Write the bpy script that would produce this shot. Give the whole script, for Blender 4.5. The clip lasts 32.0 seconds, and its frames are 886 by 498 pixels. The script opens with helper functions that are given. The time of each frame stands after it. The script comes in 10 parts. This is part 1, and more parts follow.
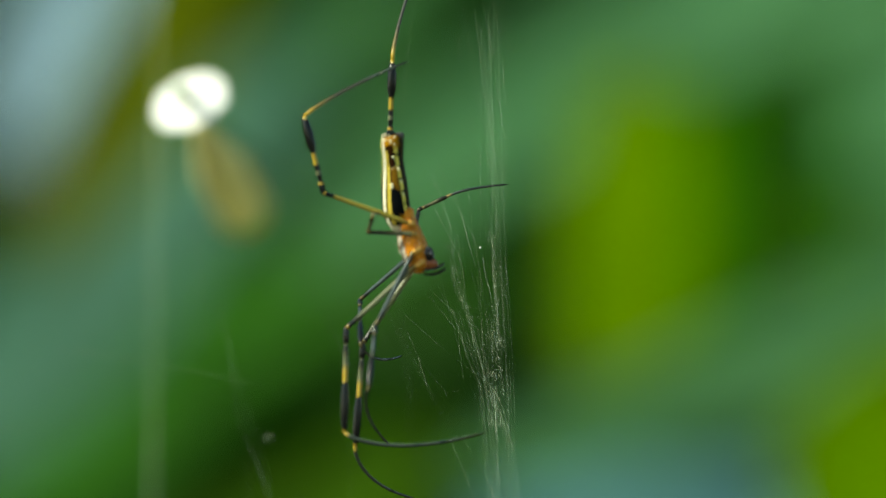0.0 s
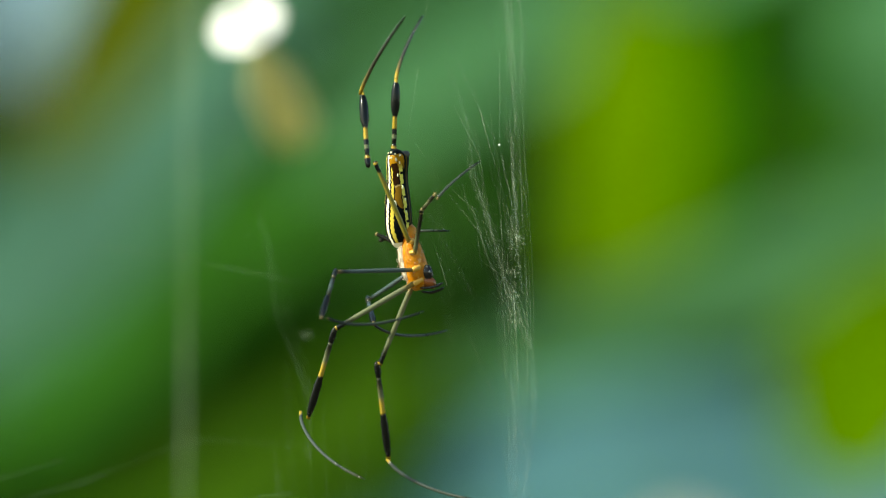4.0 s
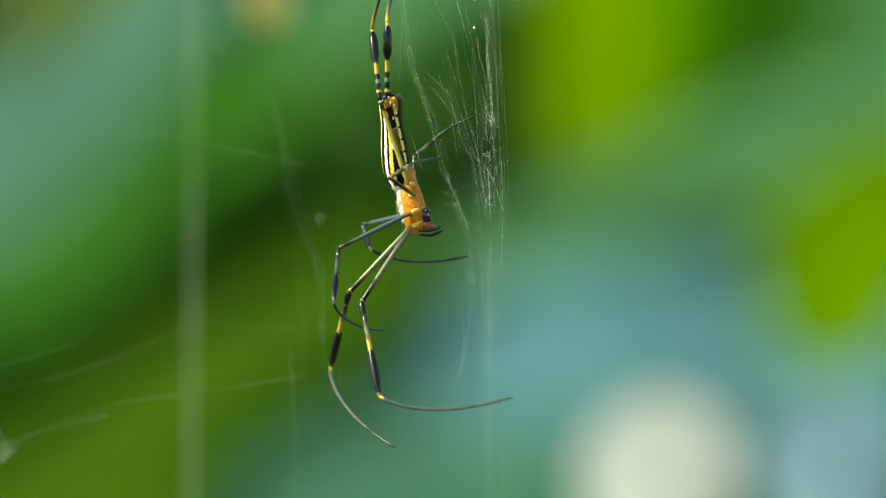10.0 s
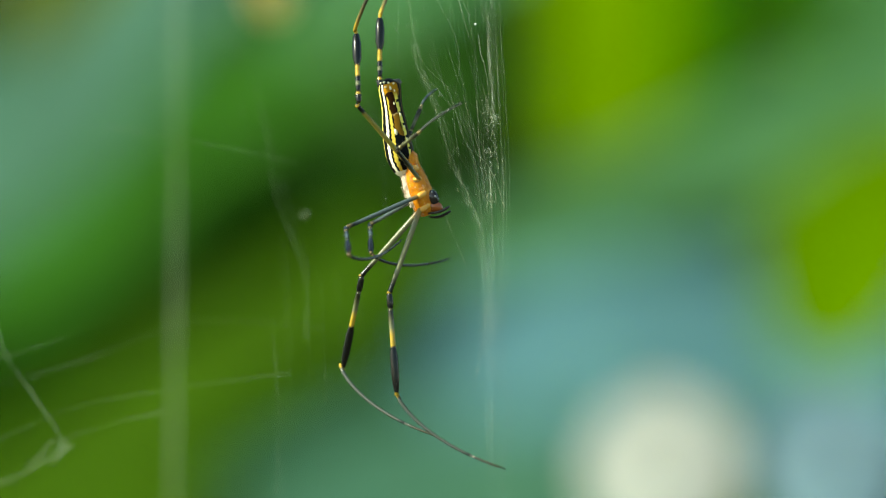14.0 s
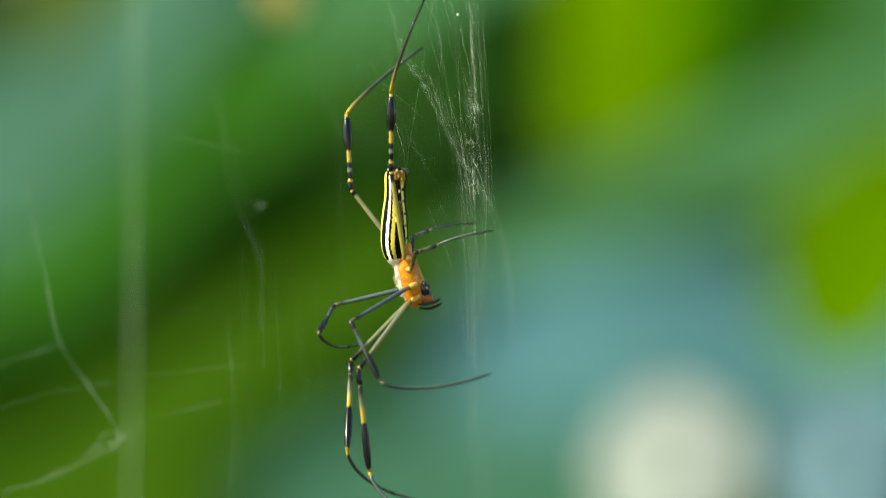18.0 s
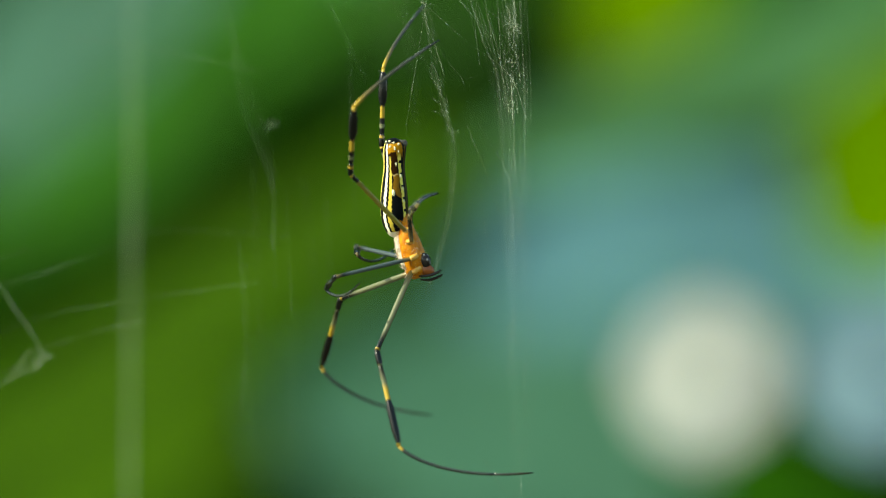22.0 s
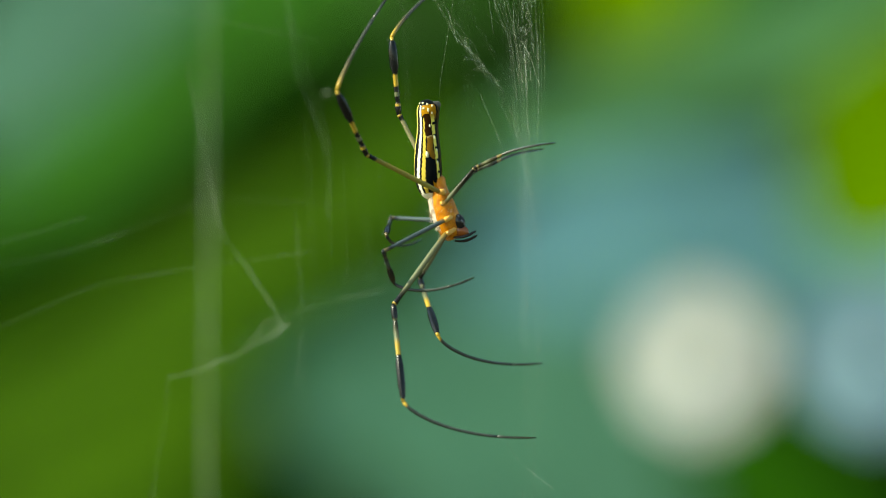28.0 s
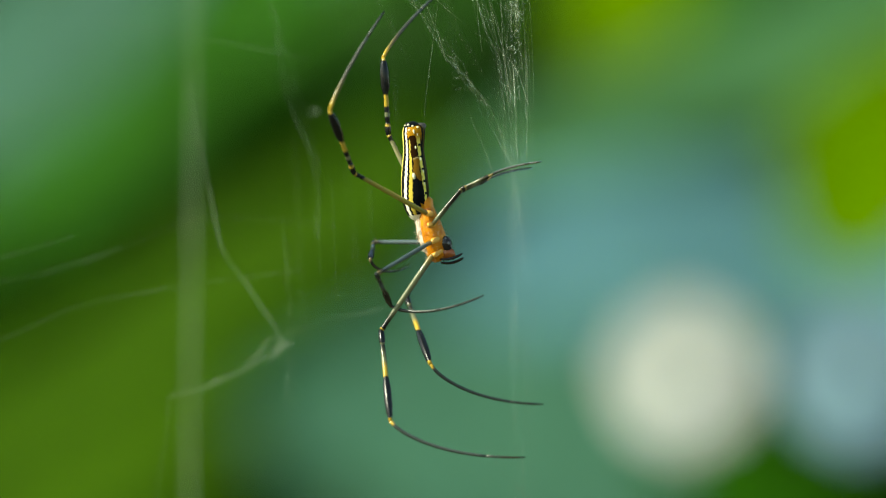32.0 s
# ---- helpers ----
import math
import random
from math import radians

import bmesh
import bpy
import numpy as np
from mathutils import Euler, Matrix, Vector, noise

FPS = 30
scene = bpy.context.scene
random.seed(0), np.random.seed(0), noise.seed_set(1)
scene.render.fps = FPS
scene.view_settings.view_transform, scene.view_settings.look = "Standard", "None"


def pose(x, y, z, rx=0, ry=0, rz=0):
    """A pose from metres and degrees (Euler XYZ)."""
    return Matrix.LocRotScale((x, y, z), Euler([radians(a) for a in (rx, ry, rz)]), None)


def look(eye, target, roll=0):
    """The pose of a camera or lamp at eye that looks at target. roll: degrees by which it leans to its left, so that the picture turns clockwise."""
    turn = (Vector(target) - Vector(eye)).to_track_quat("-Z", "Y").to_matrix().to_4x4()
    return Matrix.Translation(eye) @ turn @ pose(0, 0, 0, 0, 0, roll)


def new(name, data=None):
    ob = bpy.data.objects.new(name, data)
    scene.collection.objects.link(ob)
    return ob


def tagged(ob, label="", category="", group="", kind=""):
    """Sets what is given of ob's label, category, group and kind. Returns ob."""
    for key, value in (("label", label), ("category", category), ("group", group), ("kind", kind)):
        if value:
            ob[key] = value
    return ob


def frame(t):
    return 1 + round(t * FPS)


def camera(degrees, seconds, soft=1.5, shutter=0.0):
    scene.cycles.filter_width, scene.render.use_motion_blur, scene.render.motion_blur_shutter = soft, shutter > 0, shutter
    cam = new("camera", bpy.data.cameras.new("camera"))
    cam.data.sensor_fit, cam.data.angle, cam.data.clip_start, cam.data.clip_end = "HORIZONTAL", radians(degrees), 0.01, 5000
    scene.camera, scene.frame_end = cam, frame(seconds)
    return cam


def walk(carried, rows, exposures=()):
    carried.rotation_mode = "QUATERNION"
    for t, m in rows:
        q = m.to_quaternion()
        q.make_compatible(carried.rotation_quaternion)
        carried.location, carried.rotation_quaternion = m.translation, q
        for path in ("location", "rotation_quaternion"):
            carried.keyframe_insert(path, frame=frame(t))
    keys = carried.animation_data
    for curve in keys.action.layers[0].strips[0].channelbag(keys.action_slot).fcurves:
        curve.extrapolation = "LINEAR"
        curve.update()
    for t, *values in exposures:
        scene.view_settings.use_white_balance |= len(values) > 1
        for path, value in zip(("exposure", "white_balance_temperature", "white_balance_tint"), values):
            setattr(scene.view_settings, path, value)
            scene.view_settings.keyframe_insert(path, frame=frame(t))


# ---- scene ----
# A golden orb weaver climbing down its web, filmed from 0.7 m through a long lens; leaves stand 1 to 4 m behind.
cam = camera(9.849, 32.0, soft=1.15, shutter=0.5)
cam.data.dof.use_dof = True
cam.data.dof.focus_distance = 0.7
cam.data.dof.aperture_fstop = 8.0
walk(cam, [
    (0, pose(0, 0, 1.5, 93.419, 0, 0)),
    (0.5, pose(0, 0, 1.5, 93.403, 0, -0.19)),
    (1, pose(0, 0, 1.5, 93.198, 0, -0.21)),
    (1.5, pose(0, 0, 1.5, 92.821, 0, -0.2)),
    (2, pose(0, 0, 1.5, 92.619, 0, -0.195)),
    (2.5, pose(0, 0, 1.5, 92.525, 0, -0.157)),
    (3, pose(0, 0, 1.5, 92.43, 0, -0.076)),
    (3.5, pose(0, 0, 1.5, 92.429, 0, -0.043)),
    (5.5, pose(0, 0, 1.5, 92.046, 0, 0.019)),
    (6, pose(0, 0, 1.5, 91.706, 0, -0.107)),
    (6.5, pose(0, 0, 1.5, 91.391, 0, -0.139)),
    (7, pose(0, 0, 1.5, 91.259, 0, -0.214)),
    (7.5, pose(0, 0, 1.5, 91.199, 0, -0.246)),
    (8, pose(0, 0, 1.5, 91.19, 0, -0.233)),
    (8.5, pose(0, 0, 1.5, 91.152, 0, -0.211)),
    (9, pose(0, 0, 1.5, 91.121, 0, -0.233)),
    (9.5, pose(0, 0, 1.5, 91.08, 0, -0.242)),
    (10, pose(0, 0, 1.5, 91.089, 0, -0.258)),
    (10.5, pose(0, 0, 1.5, 91.102, 0, -0.258)),
    (11, pose(0, 0, 1.5, 91.121, 0, -0.239)),
    (11.5, pose(0, 0, 1.5, 91.136, 0, -0.22)),
    (12, pose(0, 0, 1.5, 91.159, 0, -0.252)),
    (12.5, pose(0, 0, 1.5, 91.121, 0, -0.233)),
    (13, pose(0, 0, 1.5, 91.058, 0, -0.252)),
    (13.5, pose(0, 0, 1.5, 91.026, 0, -0.239)),
    (15.5, pose(0, 0, 1.5, 91.146, 0, -0.246)),
    (16, pose(0, 0, 1.5, 91.278, 0, -0.214)),
    (16.5, pose(0, 0, 1.5, 91.288, 0, -0.252)),
    (17, pose(0, 0, 1.5, 91.266, 0, -0.164)),
    (17.5, pose(0, 0, 1.5, 91.25, 0, -0.135)),
    (18, pose(0, 0, 1.5, 91.026, 0, -0.12)),
    (18.5, pose(0, 0, 1.5, 90.394, 0, -0.104)),
    (19, pose(0, 0, 1.5, 90.227, 0, -0.025)),
    (19.5, pose(0, 0, 1.5, 90.132, 0, -0.076)),
    (20, pose(0, 0, 1.5, 90.151, 0, 0.019)),
    (20.5, pose(0, 0, 1.5, 90.139, 0, 0.035)),
    (21, pose(0, 0, 1.5, 90.139, 0, 0.069)),
    (21.5, pose(0, 0, 1.5, 90.11, 0, 0.038)),
    (22, pose(0, 0, 1.5, 90.013, 0, 0.227)),
    (22.5, pose(0, 0, 1.5, 89.814, 0, 0.23)),
    (23, pose(0, 0, 1.5, 89.566, 0, 0.208)),
    (23.5, pose(0, 0, 1.5, 89.525, 0, 0.252)),
    (24, pose(0, 0, 1.5, 89.452, 0, 0.277)),
    (24.5, pose(0, 0, 1.5, 89.427, 0, 0.252)),
    (25, pose(0, 0, 1.5, 89.452, 0, 0.277)),
    (25.5, pose(0, 0, 1.5, 89.451, 0, 0.233)),
    (27.5, pose(0, 0, 1.5, 89.781, 0, 0.176)),
    (28, pose(0, 0, 1.5, 89.83, 0, 0.176)),
    (28.5, pose(0, 0, 1.5, 89.863, 0, 0.145)),
    (29, pose(0, 0, 1.5, 89.865, 0, 0.139)),
    (29.5, pose(0, 0, 1.5, 89.891, 0, 0.069)),
    (30, pose(0, 0, 1.5, 89.937, 0, 0.101)),
    (30.5, pose(0, 0, 1.5, 89.932, 0, 0.031)),
    (31, pose(0, 0, 1.5, 89.972, 0, 0.069)),
    (31.5, pose(0, 0, 1.5, 89.998, 0, 0.025)),
    (32, pose(0, 0, 1.5, 90, 0, 0)),
], exposures=[(0, 1.04, 7400, -11), (1, 0.88, 7400, -11), (2, 1.06, 7400, -11), (3, 1.30, 7400, -9), (6, 1.38, 7400, -8), (8, 1.60, 7400, -8), (17, 1.60, 7400, -8), (19, 1.45, 7400, -7), (32, 1.44, 7400, -7)])

# ---- world, sun, exposure ----
SUN_FROM = Vector((-0.72, -0.28, 0.62)).normalized()
world = bpy.data.worlds.new("sky")
scene.world = world
world.use_nodes = True
wn = world.node_tree.nodes
sky = wn.new("ShaderNodeTexSky")
sky.sky_type = "NISHITA"
sky.sun_disc = False
sky.sun_elevation = math.asin(SUN_FROM.z)
sky.sun_rotation = math.atan2(SUN_FROM.x, SUN_FROM.y)
wn["Background"].inputs[1].default_value = 0.10
world.node_tree.links.new(sky.outputs[0], wn["Background"].inputs[0])
sun_data = bpy.data.lights.new("sun", "SUN")
sun_data.energy, sun_data.angle, sun_data.color = 3.2, radians(0.6), (1.0, 0.95, 0.86)
sun = new("sun", sun_data)
sun.matrix_world = look(SUN_FROM * 20, (0, 0, 0))

F, D = 9100.0, 0.7
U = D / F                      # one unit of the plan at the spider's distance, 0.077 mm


def at(u, v, y):
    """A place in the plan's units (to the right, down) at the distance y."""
    return Vector(((u - 784) / F * y, y, 1.5 - (v - 441) / F * y))


# ---- materials ----
def shader(name, colour, rough=0.5, spec=0.5):
    m = bpy.data.materials.new(name)
    m.use_nodes = True
    b = m.node_tree.nodes["Principled BSDF"]
    b.inputs["Base Color"].default_value = (*colour, 1)
    b.inputs["Roughness"].default_value = rough
    b.inputs["Specular IOR Level"].default_value = spec
    return m, m.node_tree, b


def varied(m, tree, b, c1, c2, scale, bump=0.0, fine=4.0):
    """Mottles a colour at two scales and gives a fine relief."""
    co = tree.nodes.new("ShaderNodeTexCoord")
    n1 = tree.nodes.new("ShaderNodeTexNoise")
    n1.inputs["Scale"].default_value = scale
    n1.inputs["Detail"].default_value = 6
    mix = tree.nodes.new("ShaderNodeMix")
    mix.data_type = "RGBA"
    mix.inputs[6].default_value, mix.inputs[7].default_value = (*c1, 1), (*c2, 1)
    tree.links.new(co.outputs["Object"], n1.inputs["Vector"])
    ramp = tree.nodes.new("ShaderNodeMapRange")
    ramp.inputs[1].default_value, ramp.inputs[2].default_value = 0.35, 0.65
    tree.links.new(n1.outputs[0], ramp.inputs[0])
    tree.links.new(ramp.outputs[0], mix.inputs[0])
    tree.links.new(mix.outputs[2], b.inputs["Base Color"])
    if bump:
        n2 = tree.nodes.new("ShaderNodeTexNoise")
        n2.inputs["Scale"].default_value = scale * fine
        bp = tree.nodes.new("ShaderNodeBump")
        bp.inputs["Strength"].default_value = bump
        bp.inputs["Distance"].default_value = 0.2 / scale
        tree.links.new(co.outputs["Object"], n2.inputs["Vector"])
        tree.links.new(n2.outputs[0], bp.inputs["Height"])
        tree.links.new(bp.outputs[0], b.inputs["Normal"])
    return mix


def leaf_material(name, colour, rough=0.45, through_light=0.35):
    colour = [c * 1.12 for c in colour]
    m, tree, b = shader(name, colour, rough, 0.07)
    c1 = [c * 0.8 for c in colour]
    c2 = [min(c * 1.2, 1) for c in colour]
    mix = varied(m, tree, b, c1, c2, 14, 0.15)
    tr = tree.nodes.new("ShaderNodeBsdfTranslucent")
    ms = tree.nodes.new("ShaderNodeMixShader")
    ms.inputs[0].default_value = through_light
    tree.links.new(mix.outputs[2], tr.inputs[0])
    tree.links.new(b.outputs[0], ms.inputs[1])
    tree.links.new(tr.outputs[0], ms.inputs[2])
    tree.links.new(ms.outputs[0], tree.nodes["Material Output"].inputs[0])
    return m


# the hedge's shade is put into this very dark base green
LEAF_SHADE = leaf_material("leaf green darkened for shade", (0.011, 0.053, 0.0005))
LEAF_MID = leaf_material("leaf mid green", (0.066, 0.152, 0.006))
LEAF_TEAL = leaf_material("leaf glaucous green", (0.075, 0.20, 0.065), 0.35)
# blue for a sky sheen is mixed into this leaf colour
LEAF_BLUE = leaf_material("leaf blue with sky sheen", (0.130, 0.295, 0.345), 0.35)
LEAF_YELLOW = leaf_material("leaf yellow green", (0.150, 0.278, 0.0))
LEAF_LIME = leaf_material("leaf lime green", (0.118, 0.240, 0.0))
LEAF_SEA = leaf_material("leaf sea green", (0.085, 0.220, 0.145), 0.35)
LEAF_FRESH = leaf_material("leaf fresh green", (0.06, 0.23, 0.0005))
LEAF_MOSS = leaf_material("leaf moss green", (0.049, 0.172, 0.016), 0.4)
# pale blue that imitates bright sky on an added leaf
LEAF_SKY_GAP = leaf_material("leaf pale grey blue for sky gap", (0.42, 0.60, 0.72), 0.35)
# this blue-green includes the sky's sheen on the leaf
LEAF_SHEEN = leaf_material("leaf blue green with sky sheen", (0.107, 0.238, 0.162), 0.35)
LEAF_SAGE = leaf_material("leaf sage green", (0.095, 0.235, 0.092), 0.35)
LEAF_DEEP = leaf_material("leaf deep green", (0.026, 0.112, 0.003))
# jade paled in the colour itself, for sky light on the leaf
LEAF_JADE = leaf_material("leaf jade green", (0.113, 0.280, 0.116), 0.35)
LEAF_OLIVE = leaf_material("leaf olive", (0.105, 0.130, 0.002))
RIB = leaf_material("leaf rib", (0.10, 0.22, 0.03))
PETAL = leaf_material("white petal", (0.89, 0.89, 0.88), 0.5, 0.2)
# petal colours of the two added flowers that stand for blurred highlights
HIGHLIGHT_CREAM = leaf_material("cream petal for blurred highlight", (0.44, 0.46, 0.43), 0.5, 0.25)
HIGHLIGHT_BLUE = leaf_material("pale blue petal for blurred highlight", (0.175, 0.28, 0.34), 0.5, 0.25)
STALK = leaf_material("pale tan stalk", (0.60, 0.59, 0.33), 0.6, 0.45)
GROUND, gt, gb = shader("leaf litter soil", (0.05, 0.04, 0.025), 0.9)
varied(GROUND, gt, gb, (0.035, 0.03, 0.015), (0.09, 0.08, 0.03), 6, 0.4)


def silk(name, colour, alpha, grain=1400, stretch=130, least=0.05):
    """Thin silk: seen through more or less along its length, in grains and in longer stretches."""
    m, t, b = shader(name, colour, 0.4, 0.4)
    tr = t.nodes.new("ShaderNodeBsdfTransparent")
    ms = t.nodes.new("ShaderNodeMixShader")
    co = t.nodes.new("ShaderNodeTexCoord")
    both = t.nodes.new("ShaderNodeMath")
    both.operation = "MULTIPLY"
    for i, (scale, low, high, a0, a1) in enumerate(((grain, 0.40, 0.62, 0.5, 1.25), (stretch, 0.36, 0.62, least, 1.5))):
        nz = t.nodes.new("ShaderNodeTexNoise")
        nz.inputs["Scale"].default_value = scale
        mr = t.nodes.new("ShaderNodeMapRange")
        mr.inputs[1].default_value, mr.inputs[2].default_value = low, high
        mr.inputs[3].default_value, mr.inputs[4].default_value = a0 * (alpha if i else 1), a1 * (alpha if i else 1)
        t.links.new(co.outputs["Object"], nz.inputs["Vector"])
        t.links.new(nz.outputs[0], mr.inputs[0])
        t.links.new(mr.outputs[0], both.inputs[i])
    t.links.new(both.outputs[0], ms.inputs[0])
    t.links.new(tr.outputs[0], ms.inputs[1])
    t.links.new(b.outputs[0], ms.inputs[2])
    t.links.new(ms.outputs[0], t.nodes["Material Output"].inputs[0])
    return m


SILK = silk("silk thread", (0.80, 0.90, 0.70), 0.17)
SILK_FINE = silk("fine silk", (0.80, 0.90, 0.70), 0.11)
SILK_FLUFF = silk("matted silk", (0.82, 0.9, 0.72), 0.13, 2200)
SILK_BAND = silk("silk band", (0.75, 0.9, 0.60), 0.043, 60, 12, 0.7)
SILK_SLACK = silk("slack silk", (0.80, 0.90, 0.70), 0.088, 2200, 130, 0.45)
SILK_SHEER = silk("thin veil silk", (0.80, 0.90, 0.70), 0.053, 900, 130, 0.4)
SILK_FAINT = silk("sheer silk", (0.80, 0.90, 0.72), 0.07)


# ---- mesh helpers ----
def part(name, bm, material, parent=None, label="", smooth=True):
    me = bpy.data.meshes.new(name)
    bm.to_mesh(me)
    bm.free()
    if smooth:
        me.shade_smooth()
    me.materials.append(material)
    ob = new(name, me)
    if parent:
        ob.parent = parent
    if label:
        tagged(ob, label)
    return ob


def rings(bm, loops, cap=True):
    """Skins a row of vertex rings."""
    made = [[bm.verts.new(p) for p in loop] for loop in loops]
    n = len(loops[0])
    for a, b in zip(made, made[1:]):
        for i in range(n):
            bm.faces.new((a[i], a[(i + 1) % n], b[(i + 1) % n], b[i]))
    if cap:
        bm.faces.new(made[0][::-1])
        bm.faces.new(made[-1])
    return bm


def lathe(profile, n=20):
    """A body along +z: rows of (z, half width in x, half width in y, shift in x)."""
    return rings(bmesh.new(), [[Vector((dx + rx * math.cos(2 * math.pi * i / n), ry * math.sin(2 * math.pi * i / n), z))
                                for i in range(n)] for z, rx, ry, dx in profile])


def tube(bm, pts, radii, n=6):
    """A round tube along points."""
    pts = [Vector(p) for p in pts]
    loops = []
    side = None
    for i, p in enumerate(pts):
        d = (pts[min(i + 1, len(pts) - 1)] - pts[max(i - 1, 0)]).normalized()
        if side is None:
            side = d.orthogonal().normalized()
        side = (side - d * side.dot(d)).normalized()
        up = d.cross(side)
        r = radii[i] if hasattr(radii, "__len__") else radii
        loops.append([p + r * (side * math.cos(2 * math.pi * k / n) + up * math.sin(2 * math.pi * k / n)) for k in range(n)])
    return rings(bm, loops)


def curve_points(pts, steps):
    """A smooth curve through points (Catmull-Rom)."""
    p = [Vector(a) for a in pts]
    p = [2 * p[0] - p[1]] + p + [2 * p[-1] - p[-2]]
    out = []
    for i in range(1, len(p) - 2):
        for k in range(steps):
            t = k / steps
            out.append(0.5 * ((2 * p[i]) + (p[i + 1] - p[i - 1]) * t + (2 * p[i - 1] - 5 * p[i] + 4 * p[i + 1] - p[i + 2]) * t * t
                              + (3 * p[i] - p[i - 1] - 3 * p[i + 1] + p[i + 2]) * t ** 3))
    out.append(p[-2])
    return out


# ---- ground, far hedge and sky ----
bm = bmesh.new()
bmesh.ops.create_grid(bm, x_segments=60, y_segments=60, size=300)
for v in bm.verts:
    v.co.z = 0.03 * noise.noise(v.co * 0.7)
tagged(part("ground", bm, GROUND), "dark leaf-littered soil under the plants", "ground", kind="structure")

HEDGE_Y = 3.0


def blade(bm, base, way, face, length, width, bend):
    """One small leaf of a hedge: a pointed, folded, bent blade."""
    way, face = way.normalized(), face.normalized()
    side = way.cross(face).normalized()
    prev = None
    for k in range(5):
        t = k / 4
        w = width * (4 * t * (1 - t)) ** 0.6 * 0.5 + width * 0.02
        c = base + way * length * t - face * bend * t * t
        row = [bm.verts.new(c - side * w + face * w * 0.3), bm.verts.new(c), bm.verts.new(c + side * w + face * w * 0.3)]
        if prev:
            bm.faces.new((prev[0], prev[1], row[1], row[0]))
            bm.faces.new((prev[1], prev[2], row[2], row[1]))
        prev = row


rnd = random.Random(4)
bm = bmesh.new()
for i in range(5200):
    u, v = rnd.uniform(-700, 2300), rnd.uniform(-1100, 1400)
    y = HEDGE_Y + rnd.uniform(0.02, 0.35)
    p = at(u, v, y)
    length = rnd.uniform(0.05, 0.10)
    way = Vector((rnd.uniform(-1, 1), rnd.uniform(-0.3, 0.3), rnd.uniform(-1, 0.4)))
    face = Vector((rnd.uniform(-0.5, 0.5), -1, rnd.uniform(0, 0.9)))
    face = (face - way.normalized() * face.dot(way.normalized()))
    blade(bm, p - way.normalized() * length / 2, way, face, length, length * 0.5, rnd.uniform(0, 0.02))
for i in range(16):                       # its woody stems
    x = -0.7 + i * 0.09 + rnd.uniform(-0.02, 0.02)
    tube(bm, [(x, 3.2, -0.02), (x + rnd.uniform(-0.03, 0.03), 3.22, 0.8), (x + rnd.uniform(-0.05, 0.05), 3.2, 1.9)], [0.008, 0.006, 0.002], 5)
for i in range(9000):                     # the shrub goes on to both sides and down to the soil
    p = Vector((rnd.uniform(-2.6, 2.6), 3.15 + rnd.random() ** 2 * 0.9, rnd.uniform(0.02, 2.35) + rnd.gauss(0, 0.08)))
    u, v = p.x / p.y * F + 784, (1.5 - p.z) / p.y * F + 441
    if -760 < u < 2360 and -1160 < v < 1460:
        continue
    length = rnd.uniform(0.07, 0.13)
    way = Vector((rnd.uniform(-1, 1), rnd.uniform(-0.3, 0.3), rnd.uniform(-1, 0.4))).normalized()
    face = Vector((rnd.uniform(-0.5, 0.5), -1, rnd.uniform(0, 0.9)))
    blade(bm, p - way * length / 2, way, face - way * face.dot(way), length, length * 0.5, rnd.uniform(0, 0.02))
for i in range(26):
    x = -2.5 + i * 0.2 + rnd.uniform(-0.05, 0.05)
    tube(bm, [(x, 3.5, -0.02), (x + rnd.uniform(-0.05, 0.05), 3.52, 0.6), (x + rnd.uniform(-0.1, 0.1), 3.5, 1.2)], [0.012, 0.009, 0.003], 5)
tagged(part("hedge", bm, LEAF_SHADE), "dense shrub leaves, shade put into their dark green", "hedge", kind="stuff")
bm = bmesh.new()
bmesh.ops.create_grid(bm, x_segments=60, y_segments=40, size=1.6)
for v in bm.verts:
    v.co.z += 0.1 * noise.noise(v.co * 5)
rear = part("backdrop", bm, LEAF_SHADE)
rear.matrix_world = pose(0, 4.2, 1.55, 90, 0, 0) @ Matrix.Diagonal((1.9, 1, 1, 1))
tagged(rear, "green foliage far behind the shrub, shade put into its colour", "foliage", kind="structure")

